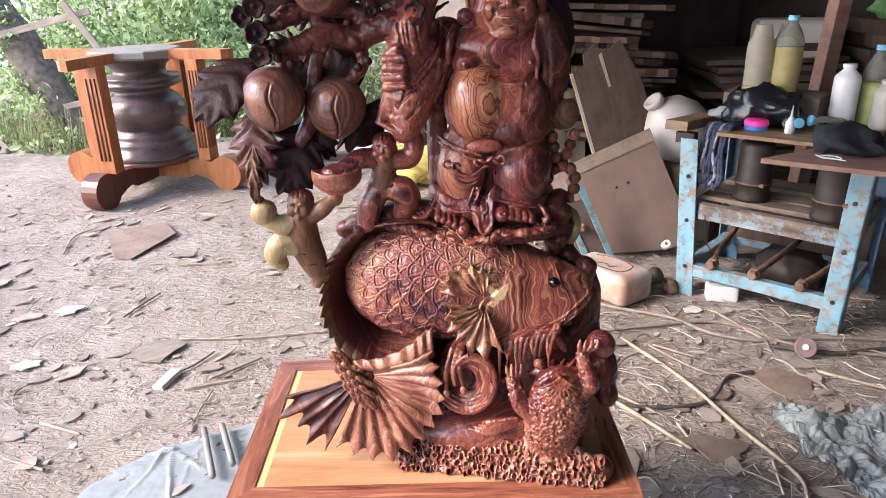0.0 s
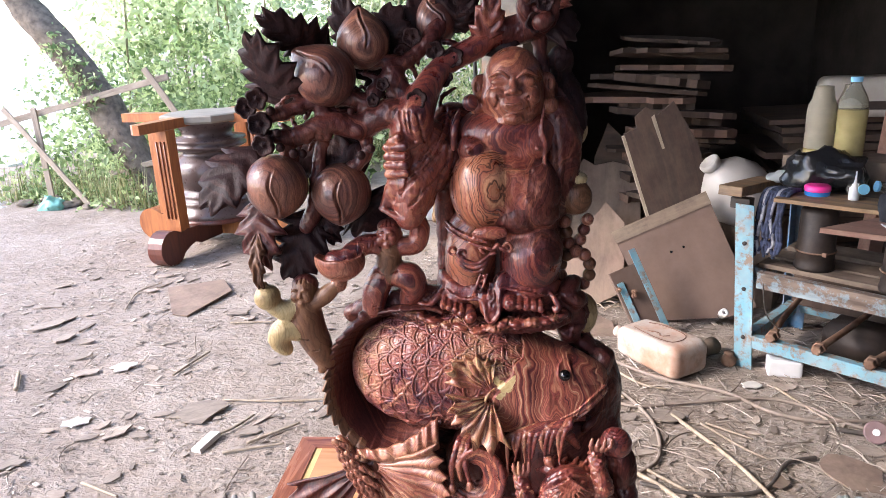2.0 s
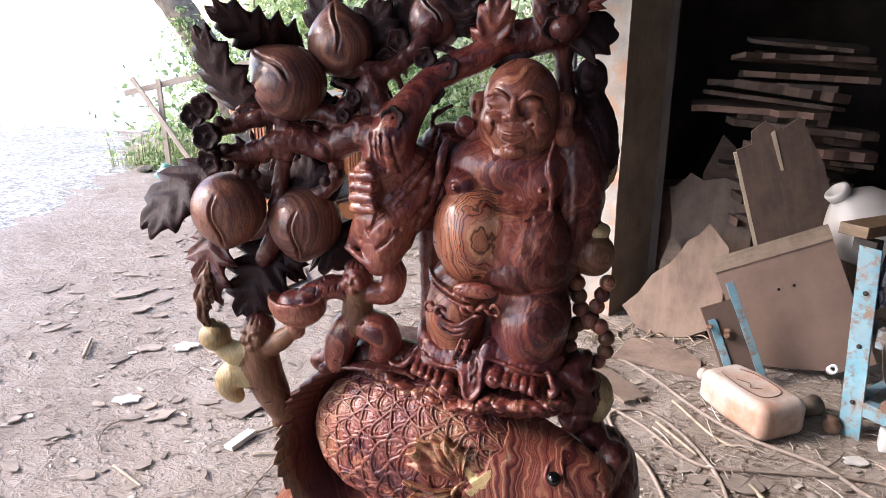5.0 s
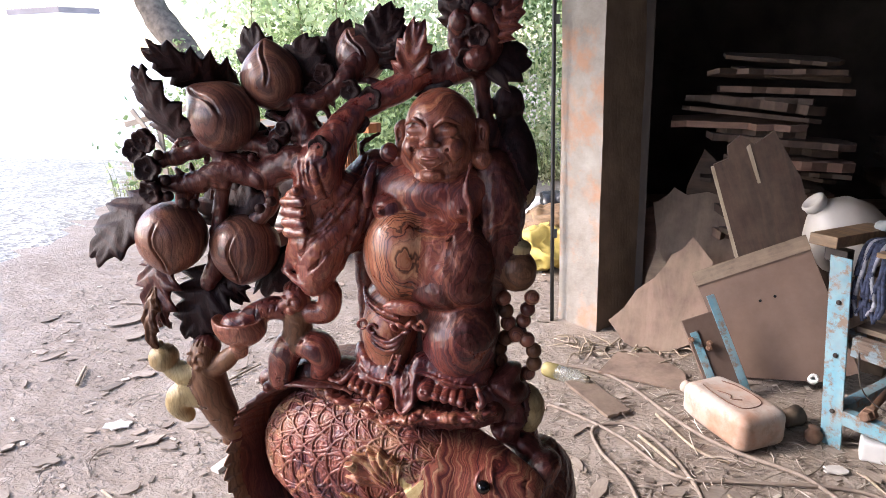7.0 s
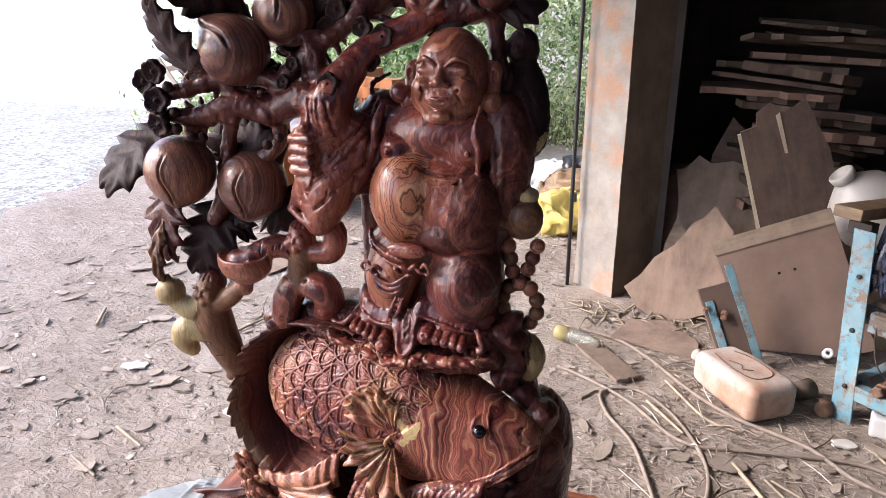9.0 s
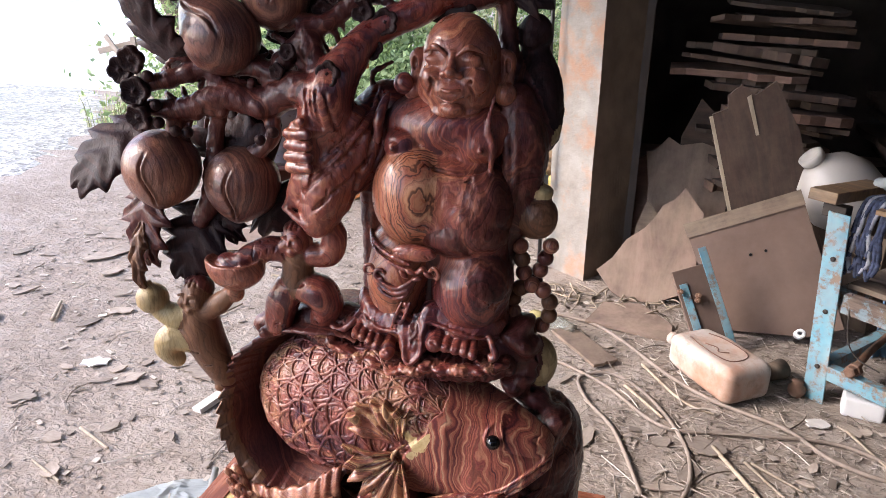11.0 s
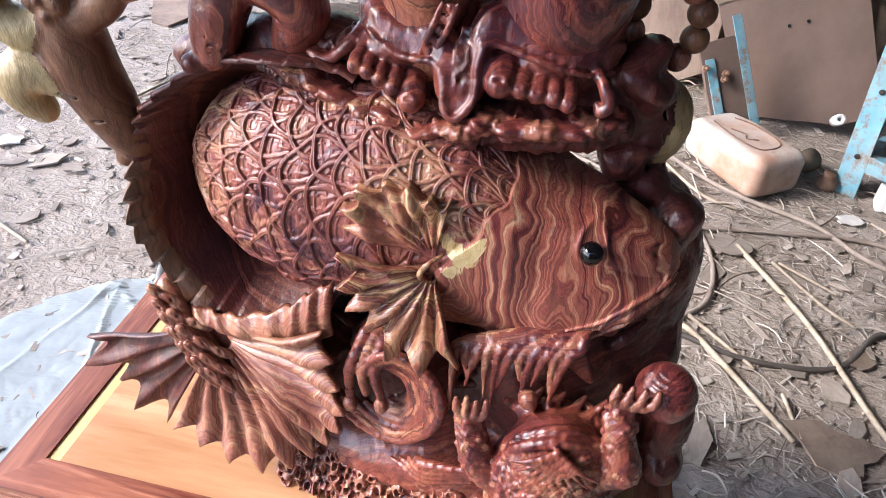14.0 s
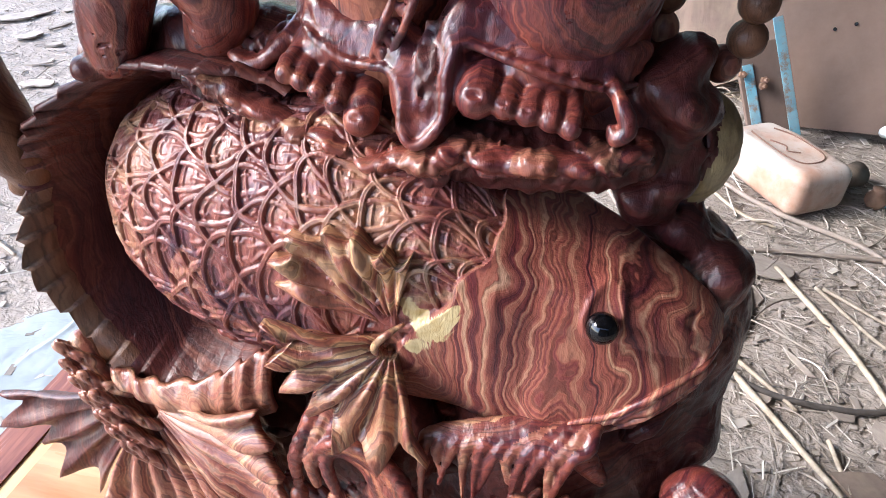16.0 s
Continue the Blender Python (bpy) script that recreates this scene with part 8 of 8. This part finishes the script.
def build_green():
    r = random.Random(21)
    # thicket: clumps rising away from the yard
    cl = []
    for i in range(230):
        y = 7.5 + 5.0 * r.random() ** 1.2
        x = r.uniform(-5.4 - 0.25 * (y - 7.5), 1.2)
        if x > -1.7:
            y = max(y, 10.2) + 0.6 * r.random()
            if i % 2:
                continue
        top = 0.5 + 0.62 * (y - 7.3)
        cl.append((x, y, r.uniform(0.05, max(0.3, min(top, 3.6)))))
    tagged(new("thicket", leaves_mesh("thicket", cl, (0.30, 0.28, 0.24), 40000, 0.085, m_leaf, 1)), "dense green bushes behind the yard", "bushes", kind="stuff")
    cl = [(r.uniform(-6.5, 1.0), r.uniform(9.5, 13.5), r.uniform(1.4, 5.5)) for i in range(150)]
    tagged(new("far_foliage", leaves_mesh("far_foliage", cl, (0.5, 0.5, 0.42), 8500, 0.12, m_leaf2, 2)), "foliage of the trees beyond, sun and haze in its pale colour", "foliage", kind="stuff")
    # grass and weeds along the edge
    cl = [(x, 7.15 + 0.25 * math.sin(x * 2.2) + r.uniform(-0.15, 0.5) + (2.2 if x > -1.7 else 0.0), 0.03) for x in np.linspace(-5.4, 1.2, 70)]
    tagged(new("weeds", leaves_mesh("weeds", cl, (0.14, 0.14, 0.07), 6000, 0.07, m_leaf, 3)), "low weeds along the edge of the yard", "weeds", kind="stuff")
    v, f = [], []
    for i in range(2600):
        x = r.uniform(-5.6, 0.9)
        y = 7.0 + 0.3 * math.sin(x * 2.2) + 1.6 * r.random() ** 2 + (2.0 if x > -1.7 else 0.0)
        h, a, w = r.uniform(0.08, 0.5), r.uniform(0, 6.28), r.uniform(0.003, 0.007)
        b = r.uniform(0.05, 0.35) * h
        n = len(v)
        for q, k in ((0, 1.0), (0.55, 0.8), (1.0, 0.1)):
            cx, cy, cz = x + b * q * q * math.cos(a), y + b * q * q * math.sin(a), h * q
            v += [(cx - w * k * math.sin(a), cy + w * k * math.cos(a), cz), (cx + w * k * math.sin(a), cy - w * k * math.cos(a), cz)]
        f += [(n, n + 1, n + 3, n + 2), (n + 2, n + 3, n + 5, n + 4)]
    tagged(new("dry_grass", mesh_of("dry_grass", v, f, leaf_material("dry_grass", (0.13, 0.15, 0.06), (0.48, 0.46, 0.26)))), "tall dry and green grass in front of the bushes", "grass", kind="stuff")
    # dry brush in front of the bushes behind the pillar
    cl = [(r.uniform(-1.9, 0.9), r.uniform(8.7, 9.5), 0.05 + 2.3 * r.random() ** 1.3) for i in range(90)]
    tagged(new("dry_brush", leaves_mesh("dry_brush", cl, (0.22, 0.2, 0.22), 9000, 0.055, leaf_material("straw_leaf", (0.40, 0.44, 0.20), (0.80, 0.78, 0.54)), 17)), "pale straw-coloured brush behind the shed", "bushes", kind="stuff")
    # slender stems
    for i in range(16):
        x, y = r.uniform(-5.2, 0.6), r.uniform(7.8, 10.5)
        h = r.uniform(2.6, 4.6)
        s = empty("sapling", Matrix.Translation((x, y, 0)), "thin green-brown sapling in the thicket", "sapling", "saplings")
        lean = r.uniform(-0.5, 0.5)
        part("trunk", rod([(0, 0, 0), (lean * 0.3, 0.1, h * 0.4), (lean, 0, h)], (0.022, 0.016, 0.006), 14, 7), m_stem, s, smooth=True)
        c2 = [(lean * q * q + r.uniform(-0.3, 0.3), r.uniform(-0.3, 0.3), h * q) for q in (0.45, 0.6, 0.72, 0.85, 0.95, 1.0)]
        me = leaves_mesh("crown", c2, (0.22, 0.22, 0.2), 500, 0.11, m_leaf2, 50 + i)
        o = new("crown", me)
        o.parent = s
    # leaning tree
    t = empty("leaning_tree", Matrix.Translation((-3.74, 7.25, 0)), "old leaning tree with grey bark and creepers", "tree")
    bm = rod([(0.15, 0, -0.05), (-0.08, 0, 0.35), (-0.33, 0, 0.95), (-0.69, 0, 1.60), (-1.12, 0.02, 2.22), (-1.5, 0.1, 3.4), (-1.9, 0.2, 4.6)], (0.24, 0.20, 0.18, 0.165, 0.155, 0.12, 0.05), 60, 18)
    crumple(bm, 0.03, 6, 2)
    trunk = part("trunk", bm, m_bark, t, smooth=True)
    for pts in (((-1.3, 0.1, 3.0), (-0.9, 0.3, 3.6), (-0.3, 0.5, 4.1)), ((-1.0, 0.05, 2.4), (-1.5, -0.1, 2.9), (-2.2, -0.2, 3.2)), ((-1.5, 0.1, 3.4), (-1.3, -0.5, 4.0), (-0.9, -0.9, 4.5))):
        part("limb", rod(pts, (0.06, 0.04, 0.015), 16, 9), m_bark, trunk, smooth=True)
    cl = [(-0.3 + r.uniform(-0.7, 0.5), 0.5 + r.uniform(-0.5, 0.5), 4.1 + r.uniform(-0.3, 0.6)) for i in range(8)] + [(-2.2 + r.uniform(-0.6, 0.5), -0.2 + r.uniform(-0.5, 0.5), 3.6 + r.uniform(-0.2, 0.9)) for i in range(8)] + [(-1.6 + r.uniform(-0.8, 0.8), r.uniform(-0.8, 0.8), 4.6 + r.uniform(-0.4, 0.6)) for i in range(10)]
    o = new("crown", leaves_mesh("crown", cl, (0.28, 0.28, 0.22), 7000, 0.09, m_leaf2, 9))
    o.parent = t
    cl = [(-0.05 - 0.36 * z + r.uniform(-0.12, 0.12), -0.12 + r.uniform(-0.1, 0.1), z) for z in np.linspace(0.1, 1.7, 24)]
    o = new("creeper", leaves_mesh("creeper", cl, (0.07, 0.06, 0.07), 1300, 0.055, m_leaf, 10))
    o.parent = t
    # rough pole fence
    f = empty("pole_fence", Matrix(), "rough weathered pole fence at the edge of the yard", "fence")
    for a, b, w in (((-5.25, 7.05, 0.88), (-3.25, 7.05, 1.31), 0.05), ((-5.05, 6.95, 1.06), (-4.30, 6.95, 0.0), 0.045), ((-3.46, 6.98, 1.40), (-3.0, 6.98, 0.62), 0.05), ((-4.1, 7.1, 0.32), (-3.0, 7.1, 0.55), 0.045), ((-3.0, 7.0, 0.0), (-3.05, 7.0, 0.8), 0.05), ((-4.75, 7.0, 0.0), (-4.75, 7.0, 1.05), 0.05)):
        va, vb = Vector(a), Vector(b)
        d = vb - va
        m = Matrix.Translation((va + vb) / 2) @ d.to_track_quat("X", "Z").to_matrix().to_4x4()
        part("rail", box(d.length, w * 0.5, w * 1.3, bm=bmesh.new()), m_pole, f, bevel=0.006).matrix_basis = m
    # timber lying behind the yard
    for i in range(9):
        lone("timber_offcut", plate(ragged(r.uniform(0.5, 1.2), r.uniform(0.08, 0.2), i, 4, 0.08), 0.03), m_pole, pose(r.uniform(-1.2, 0.1), r.uniform(5.9, 6.9), 0.03 + 0.035 * (i % 3), r.uniform(-3, 3), r.uniform(-3, 3), r.uniform(-40, 40)), "pale weathered timber offcut on the ground", "timber", group="timber offcuts")
    # rubble and rubbish along the edge of the yard
    stone = plain("earthy_rubble", (0.19, 0.155, 0.12), 0.9, vary=0.5, scale=14, bump=0.006)
    for i in range(24):
        x = r.uniform(-5.2, -3.5)
        y = 7.0 + r.uniform(-0.18, 0.3)
        w = r.uniform(0.025, 0.08)
        bm = bmesh.new()
        bmesh.ops.create_icosphere(bm, subdivisions=2, radius=w)
        for v in bm.verts:
            v.co = Vector((v.co.x * 1.3, v.co.y, max(v.co.z, -0.3 * w) * 0.65))
        crumple(bm, 0.5 * w, 1.2 / w, i)
        lone("rubble_stone", bm, stone, pose(x, y, 0.25 * w, 0, 0, r.uniform(0, 360)), "earthy rubble stone at the edge of the yard", "stone", True, group="rubble stones")
    bm = bmesh.new()
    bmesh.ops.create_icosphere(bm, subdivisions=3, radius=1)
    for v in bm.verts:
        v.co = Vector((v.co.x * 0.12, v.co.y * 0.09, max(v.co.z, -0.4) * 0.08))
    crumple(bm, 0.06, 9, 4)
    crumple(bm, 0.03, 24, 2)
    lone("turquoise_bag", bm, plain("turquoise_polythene", (0.13, 0.33, 0.28), 0.4, vary=0.3, scale=9), pose(-4.65, 6.84, 0.045), "crumpled turquoise plastic bag among the rubble", "bag", True)
    # pale building across the road, with spikes along its eaves
    h = empty("far_building", Matrix.Translation((-44.9, 47, 0)), "pale building with a grey eaves band across the road", "building")
    # wall colour pushed near white to carry the sun's glare on it
    part("wall", box(4.8, 4.0, 4.95, (0, 0, 2.475)), plain("sun_white_wall", (0.86, 0.85, 0.83), 0.8, vary=0.05), h)
    part("roof", box(5.0, 4.2, 0.42, (0, 0, 5.16)), plain("grey_eaves", (0.22, 0.19, 0.19), 0.8, vary=0.2, scale=1.0), h, "weathered grey eaves band", bevel=0.03)
    for i in range(15):
        q = -2.4 + 0.34 * i
        part("spike", rod([(q, -2.0, 5.36), (q, -2.0, 5.56), (q, -2.0, 5.72)], (0.03, 0.025, 0.01), 4, 6), m_rust, h)


build_green()


# ---- litter on the floor ----
m_chip = wood("wood_chips", (0.25, 0.19, 0.15), (0.52, 0.44, 0.365), 1.2, 0.85, (0.3, 1, 1), 0.5, 0.001)


def keep_off(x, y):
    """True where things stand."""
    return (PX0 - 0.02 < x < PX1 + 0.02 and 1.3 < y < 1.65) or (0.05 < x < 0.6 and 4.1 < y < 4.8)


def build_litter():
    r = random.Random(31)
    # single larger pieces
    for i in range(170):
        if i < 115:
            x, y = r.uniform(-3.2, 0.0), r.uniform(1.4, 5.2)
        else:
            x, y = r.uniform(0.3, 1.9), r.uniform(1.5, 3.3)
        if keep_off(x, y):
            continue
        a, b = r.uniform(0.05, 0.16), r.uniform(0.02, 0.07)
        n = r.randint(5, 8)
        o = [(a / 2 * math.cos(2 * math.pi * k / n) * r.uniform(0.7, 1.15), b / 2 * math.sin(2 * math.pi * k / n) * r.uniform(0.7, 1.15)) for k in range(n)]
        lone("wood_chip", plate(o, r.uniform(0.003, 0.008)), m_chip, pose(x, y, hill(x, y) + 0.009, r.uniform(-9, 9), r.uniform(-9, 9), r.uniform(0, 360)), "flat pale wood chip on the dusty floor", "wood chip", group="wood chips")
    for x, y, a, b, rz, mat, lab in (
        (-1.22, 2.74, 0.24, 0.19, 25, m_chip, "thin grey board offcut lying on the floor"), (-1.51, 2.59, 0.15, 0.085, 50, m_chip, "pale oval bark flake on the floor"), (-1.75, 2.66, 0.13, 0.09, 40, m_palechip, "whitish paper scrap on the floor"),
        (-1.08, 2.51, 0.045, 0.13, -18, m_palechip, "small sawn block offcut on the floor"), (-1.82, 3.18, 0.13, 0.12, 15, m_palechip, "crumpled white paper scrap on the floor"), (-2.00, 3.12, 0.13, 0.09, 20, m_chip, "thin dusty board offcut lying on the floor"),
        (-2.61, 3.77, 0.26, 0.12, 50, m_chip, "long pale bark flake on the floor"), (-2.80, 4.07, 0.16, 0.08, 10, m_chip, "pale bark flake on the floor"), (-1.84, 2.34, 0.12, 0.08, 30, m_chip, "pale bark flake on the floor"),
        (-0.93, 2.59, 0.11, 0.07, 30, m_chip, "pale oval bark flake on the floor"), (-1.40, 2.56, 0.09, 0.06, 0, m_chip, "pale bark flake on the floor"), (-2.38, 3.54, 0.12, 0.08, 70, m_chip, "pale bark flake on the floor"), (-1.48, 3.92, 0.15, 0.10, 20, m_chip, "pale bark flake on the floor"),
        (1.43, 2.36, 0.24, 0.17, -35, m_ply, "thin pinkish board offcut lying on the floor"), (1.16, 2.32, 0.10, 0.06, 50, m_dustwood2, "small dark board offcut on the floor"), (0.84, 2.76, 0.16, 0.10, -20, m_chip, "thin dusty board offcut lying on the floor"), (1.02, 1.98, 0.22, 0.15, -12, m_dustwood2, "thin dusty board offcut lying on the floor"), (1.28, 3.02, 0.10, 0.06, 15, m_palechip, "small pale plastic scrap on the floor")):
        n = 13
        o = [(a / 2 * math.cos(2 * math.pi * k / n) * w, b / 2 * math.sin(2 * math.pi * k / n) * w) for k in range(n) for w in (r.choice((0.62, 0.8, 0.95, 1.1, 1.15)),)]
        if "block" in lab:
            o = [(-a / 2, -b / 2), (a / 2, -b / 2 + 0.004), (a / 2, b / 2), (-a / 2, b / 2 - 0.005)]
        lone("board_offcut" if "board" in lab or "block" in lab else "scrap", plate(o, 0.022 if "block" in lab else 0.006), mat, pose(x, y, hill(x, y) + 0.012, r.uniform(-5, 5), r.uniform(-5, 5), rz), lab, "offcut" if "board" in lab or "block" in lab else "scrap", group="offcuts and scraps")
    lone("plywood_sheet", plate([(-0.29, 0.18), (0.06, 0.31), (0.20, 0.10), (0.07, -0.30), (-0.04, -0.27)], 0.008), m_ply, pose(-1.86, 4.17, hill(-1.86, 4.17) + 0.016, 1.5, -1, 0), "thin pinkish plywood sheet flat on the floor", "sheet")
    # shavings and splinters nobody could count
    v, f = [], []
    for i in range(12000):
        q = r.random()
        if q < 0.38:
            x, y = r.uniform(-3.6, 0.1), r.uniform(1.2, 6.0)
        else:
            x, y = r.uniform(0.1, 2.3), r.uniform(1.3, 4.2)
        if keep_off(x, y):
            continue
        thin = r.random() < (0.45 if x < 0 else 0.84)
        L, W = (r.uniform(0.012, 0.085), r.uniform(0.0010, 0.0032)) if thin else (0.008 + 0.045 * r.random() ** 3, 0.005 + 0.022 * r.random() ** 3)
        a, t = r.uniform(0, math.pi * 2), r.uniform(-0.15, 0.15)
        z = hill(x, y) + 0.003
        c, s = math.cos(a), math.sin(a)
        h = W * 0.5 if thin else 0.003
        n = len(v)
        for px, py, pz in ((-L / 2, -W / 2, 0), (L / 2, -W / 2, 0), (L / 2, W / 2, 0), (-L / 2, W / 2, 0), (-L / 2, -W / 2, h), (L / 2, -W / 2, h), (L / 2, W / 2, h), (-L / 2, W / 2, h)):
            v.append((x + px * c - py * s, y + px * s + py * c, z + pz + max(0.0, px * t) + 0.002))
        f += [(n + 4, n + 5, n + 6, n + 7), (n, n + 1, n + 5, n + 4), (n + 1, n + 2, n + 6, n + 5), (n + 2, n + 3, n + 7, n + 6), (n + 3, n, n + 4, n + 7)]
    m = Mat("shavings", 0.9)
    m.color(m.ramp(m.island(), (0, (0.11, 0.085, 0.066)), (0.3, (0.25, 0.205, 0.17)), (0.8, (0.39, 0.335, 0.285)), (1, (0.56, 0.50, 0.43))))
    # long bent fibres, thickest round the bench and the cables
    for i in range(420):
        x, y = (r.uniform(0.45, 2.1), r.uniform(1.5, 3.4)) if i % 5 else (r.uniform(-2.6, 0.2), r.uniform(1.5, 4.5))
        if keep_off(x, y):
            continue
        a, L, w, bend = r.uniform(0, 6.28), 0.05 + 0.22 * r.random() ** 2, r.uniform(0.0010, 0.0024), r.uniform(-1.4, 1.4)
        n = len(v)
        for k in range(7):
            q = k / 6
            g = a + bend * (q - 0.5)
            z = hill(x, y) + 0.006 + 0.010 * math.sin(3.1 * q) * (i % 3)
            v += [(x - w * math.sin(g), y + w * math.cos(g), z), (x + w * math.sin(g), y - w * math.cos(g), z), (x, y, z + 2 * w)]
            x, y = x + L / 6 * math.cos(g), y + L / 6 * math.sin(g)
        for k in range(6):
            o = n + 3 * k
            f += [(o, o + 3, o + 5, o + 2), (o + 1, o + 2, o + 5, o + 4)]
    tagged(new("wood_shavings", mesh_of("wood_shavings", v, f, m.m)), "pale wood shavings and splinters all over the floor", "shavings", kind="stuff")
    # sticks and laths
    for pts, w in ((((0.875, 2.757), (1.032, 2.42), (1.13, 2.10), (1.215, 1.83), (1.19, 1.70)), 0.009), (((0.66, 2.33), (0.74, 2.24), (0.92, 1.965)), 0.010), (((0.70, 2.36), (0.86, 2.19)), 0.007), (((0.98, 2.70), (1.09, 2.52), (1.17, 2.44)), 0.006), (((1.0, 2.70), (1.15, 2.58)), 0.006), (((0.92, 2.12), (0.94, 1.98)), 0.006), (((1.17, 1.90), (1.13, 1.74)), 0.006), (((1.14, 1.86), (1.19, 1.78)), 0.006), (((1.38, 3.0), (1.5, 2.72)), 0.006), (((-0.45, 2.9), (-0.85, 2.85), (-1.15, 2.86)), 0.006), (((-1.3, 1.95), (-1.48, 2.02)), 0.006), (((-1.51, 3.10), (-1.47, 3.25), (-1.43, 3.37)), 0.006), (((-2.25, 3.97), (-2.33, 4.28), (-2.25, 4.46)), 0.005), (((-1.06, 2.56), (-1.0, 2.63), (-0.95, 2.73)), 0.006), (((-0.98, 2.44), (-0.74, 2.50)), 0.006), (((-2.24, 2.93), (-2.36, 3.12)), 0.011), (((-1.47, 3.76), (-1.21, 3.78)), 0.006), (((-1.46, 2.23), (-1.27, 2.15)), 0.007), (((-0.9, 2.5), (-0.72, 2.66)), 0.007), (((1.6, 2.45), (1.9, 2.25), (2.1, 2.15)), 0.007), (((0.55, 3.1), (0.7, 2.9)), 0.008), (((0.62, 3.3), (0.78, 3.05), (0.9, 2.98)), 0.007)):
        lone("stick", rod([(x, y, hill(x, y) + w + 0.006) for x, y in pts], (w, w * 0.9, w * 0.7), 18, 6), m_straw, Matrix(), "thin pale stick lying on the floor", "stick", True, group="sticks on the floor")
    # cables
    for pts, w, mat, lab in (
        (((0.10, 3.72), (0.35, 3.66), (0.52, 3.51), (0.72, 3.25), (0.905, 3.08), (1.15, 2.95), (1.28, 2.80), (1.45, 2.72), (1.62, 2.72), (1.92, 2.70), (2.3, 2.62)), 0.009, m_cable, "dusty grey-brown cable snaking over the floor"),
        (((0.14, 3.28), (0.30, 3.20), (0.48, 3.07), (0.70, 2.84), (0.95, 2.86), (1.28, 2.90), (1.45, 2.84), (1.62, 2.66), (2.1, 2.5)), 0.008, m_cable, "dusty thin hose looped over the floor"),
        (((0.62, 2.42), (0.52, 2.75), (0.40, 2.95), (0.36, 3.12), (0.50, 3.18), (0.66, 3.02), (0.78, 2.72), (0.76, 2.45), (0.62, 2.30)), 0.008, m_cable, "loop of dusty cable on the floor"),
        (((0.66, 2.28), (0.85, 2.22), (1.08, 2.26), (1.22, 2.42), (1.34, 2.46)), 0.008, m_blackcable, "short dark cable on the floor"),
        (((1.50, 2.66), (1.75, 2.58), (2.0, 2.60), (2.4, 2.5)), 0.010, m_blackcable, "dark cable along the bench foot")):
        lone("cable", rod([(x, y, hill(x, y) + w + 0.004) for x, y in pts], (w, w), 90, 8), mat, Matrix(), lab, "cable", True)
    # worn disc
    d = empty("sanding_disc", pose(1.605, 2.575, 0.05, 62, 0, -20), "worn mauve sanding disc with a white hub", "disc")
    part("disc", lathe(((0, 0), (0.042, 0), (0.045, 0.006), (0.040, 0.010), (0.02, 0.008), (0, 0.008)), 18), plain("mauve_disc", (0.20, 0.13, 0.13), 0.8, vary=0.2), d)
    part("hub", lathe(((0.014, 0.008), (0.012, 0.014), (0, 0.014)), 14), m_cleanwhite, d)
    # plastic sheets
    for nm, x0, x1, y0, y1, mat, lab, amp, sd in (("plastic_sheet", -1.16, -0.42, 1.00, 2.20, m_film, "dusty whitish plastic sheet spread on the floor", 0.006, 1.0), ("crumpled_plastic", 1.34, 1.95, 1.55, 2.16, m_film2, "crumpled grey-green plastic sheet on the floor", 0.075, 5.0)):
        bm = bmesh.new()
        nx, ny = (130, 130) if sd == 1.0 else (90, 90)
        vs = []
        for i in range(nx):
            for j in range(ny):
                u, w = i / (nx - 1), j / (ny - 1)
                x, y = x0 + (x1 - x0) * u, y0 + (y1 - y0) * w
                if sd == 1.0:
                    side = np.interp(y, (1.0, 1.76, 1.87, 1.94, 2.05, 2.12, 2.20), (-1.16, -1.12, -1.12, -1.06, -0.93, -0.80, -0.62))
                    x = side + (x1 - side) * u + (0.05 * noise.noise(Vector((w * 9, sd, 0))) + 0.03 * noise.noise(Vector((w * 31, sd, 4)))) * (1 - u)
                    y += 0.07 * noise.noise(Vector((u * 7, sd, 2))) * w
                else:
                    x += 0.10 * noise.noise(Vector((w * 4, sd, 0))) + 0.12 * (0.5 - w)
                    y += 0.12 * noise.noise(Vector((u * 4, sd + 7, 0))) + 0.04 * noise.noise(Vector((u * 15, sd + 7, 0)))
                q = abs(noise.noise(Vector((x * 5, y * 5, sd)))) + 0.5 * abs(noise.noise(Vector((x * 14, y * 14, sd)))) + 0.25 * abs(noise.noise(Vector((x * 34, y * 34, sd))))
                if sd == 1.0:
                    # long straight creases
                    for k in range(14):
                        g = k * 2.4
                        e = (x + 0.8) * math.cos(g) + (y - 1.7) * math.sin(g) - 0.55 * math.sin(k * 5.1) + 0.02 * noise.noise(Vector((x * 6, y * 6, k)))
                        q += (1.1 + 0.6 * math.sin(k)) * math.exp(-(e / 0.009) ** 2) * max(0, 0.4 + noise.noise(Vector((x * 3, y * 3, k + 9))))
                vs.append(bm.verts.new((x, y, hill(x, y) + 0.006 + amp * q)))
        for i in range(nx - 1):
            for j in range(ny - 1):
                bm.faces.new((vs[i * ny + j], vs[(i + 1) * ny + j], vs[(i + 1) * ny + j + 1], vs[i * ny + j + 1]))
        lone(nm, bm, mat, Matrix(), lab, "plastic sheet", False)
    for a, b in (((-0.80, 2.12), (-0.69, 1.86)), ((-0.74, 2.14), (-0.64, 1.92))):
        lone("plastic_tube", rod([(*a, 0.04), (*b, 0.04)], (0.011, 0.011), 4, 12), plain("grey_tube_plastic", (0.20, 0.20, 0.19), 0.5, vary=0.2, dust=0.6), Matrix(), "short grey plastic tube on the sheet", "tube", True, group="tubes on the sheet")


build_litter()
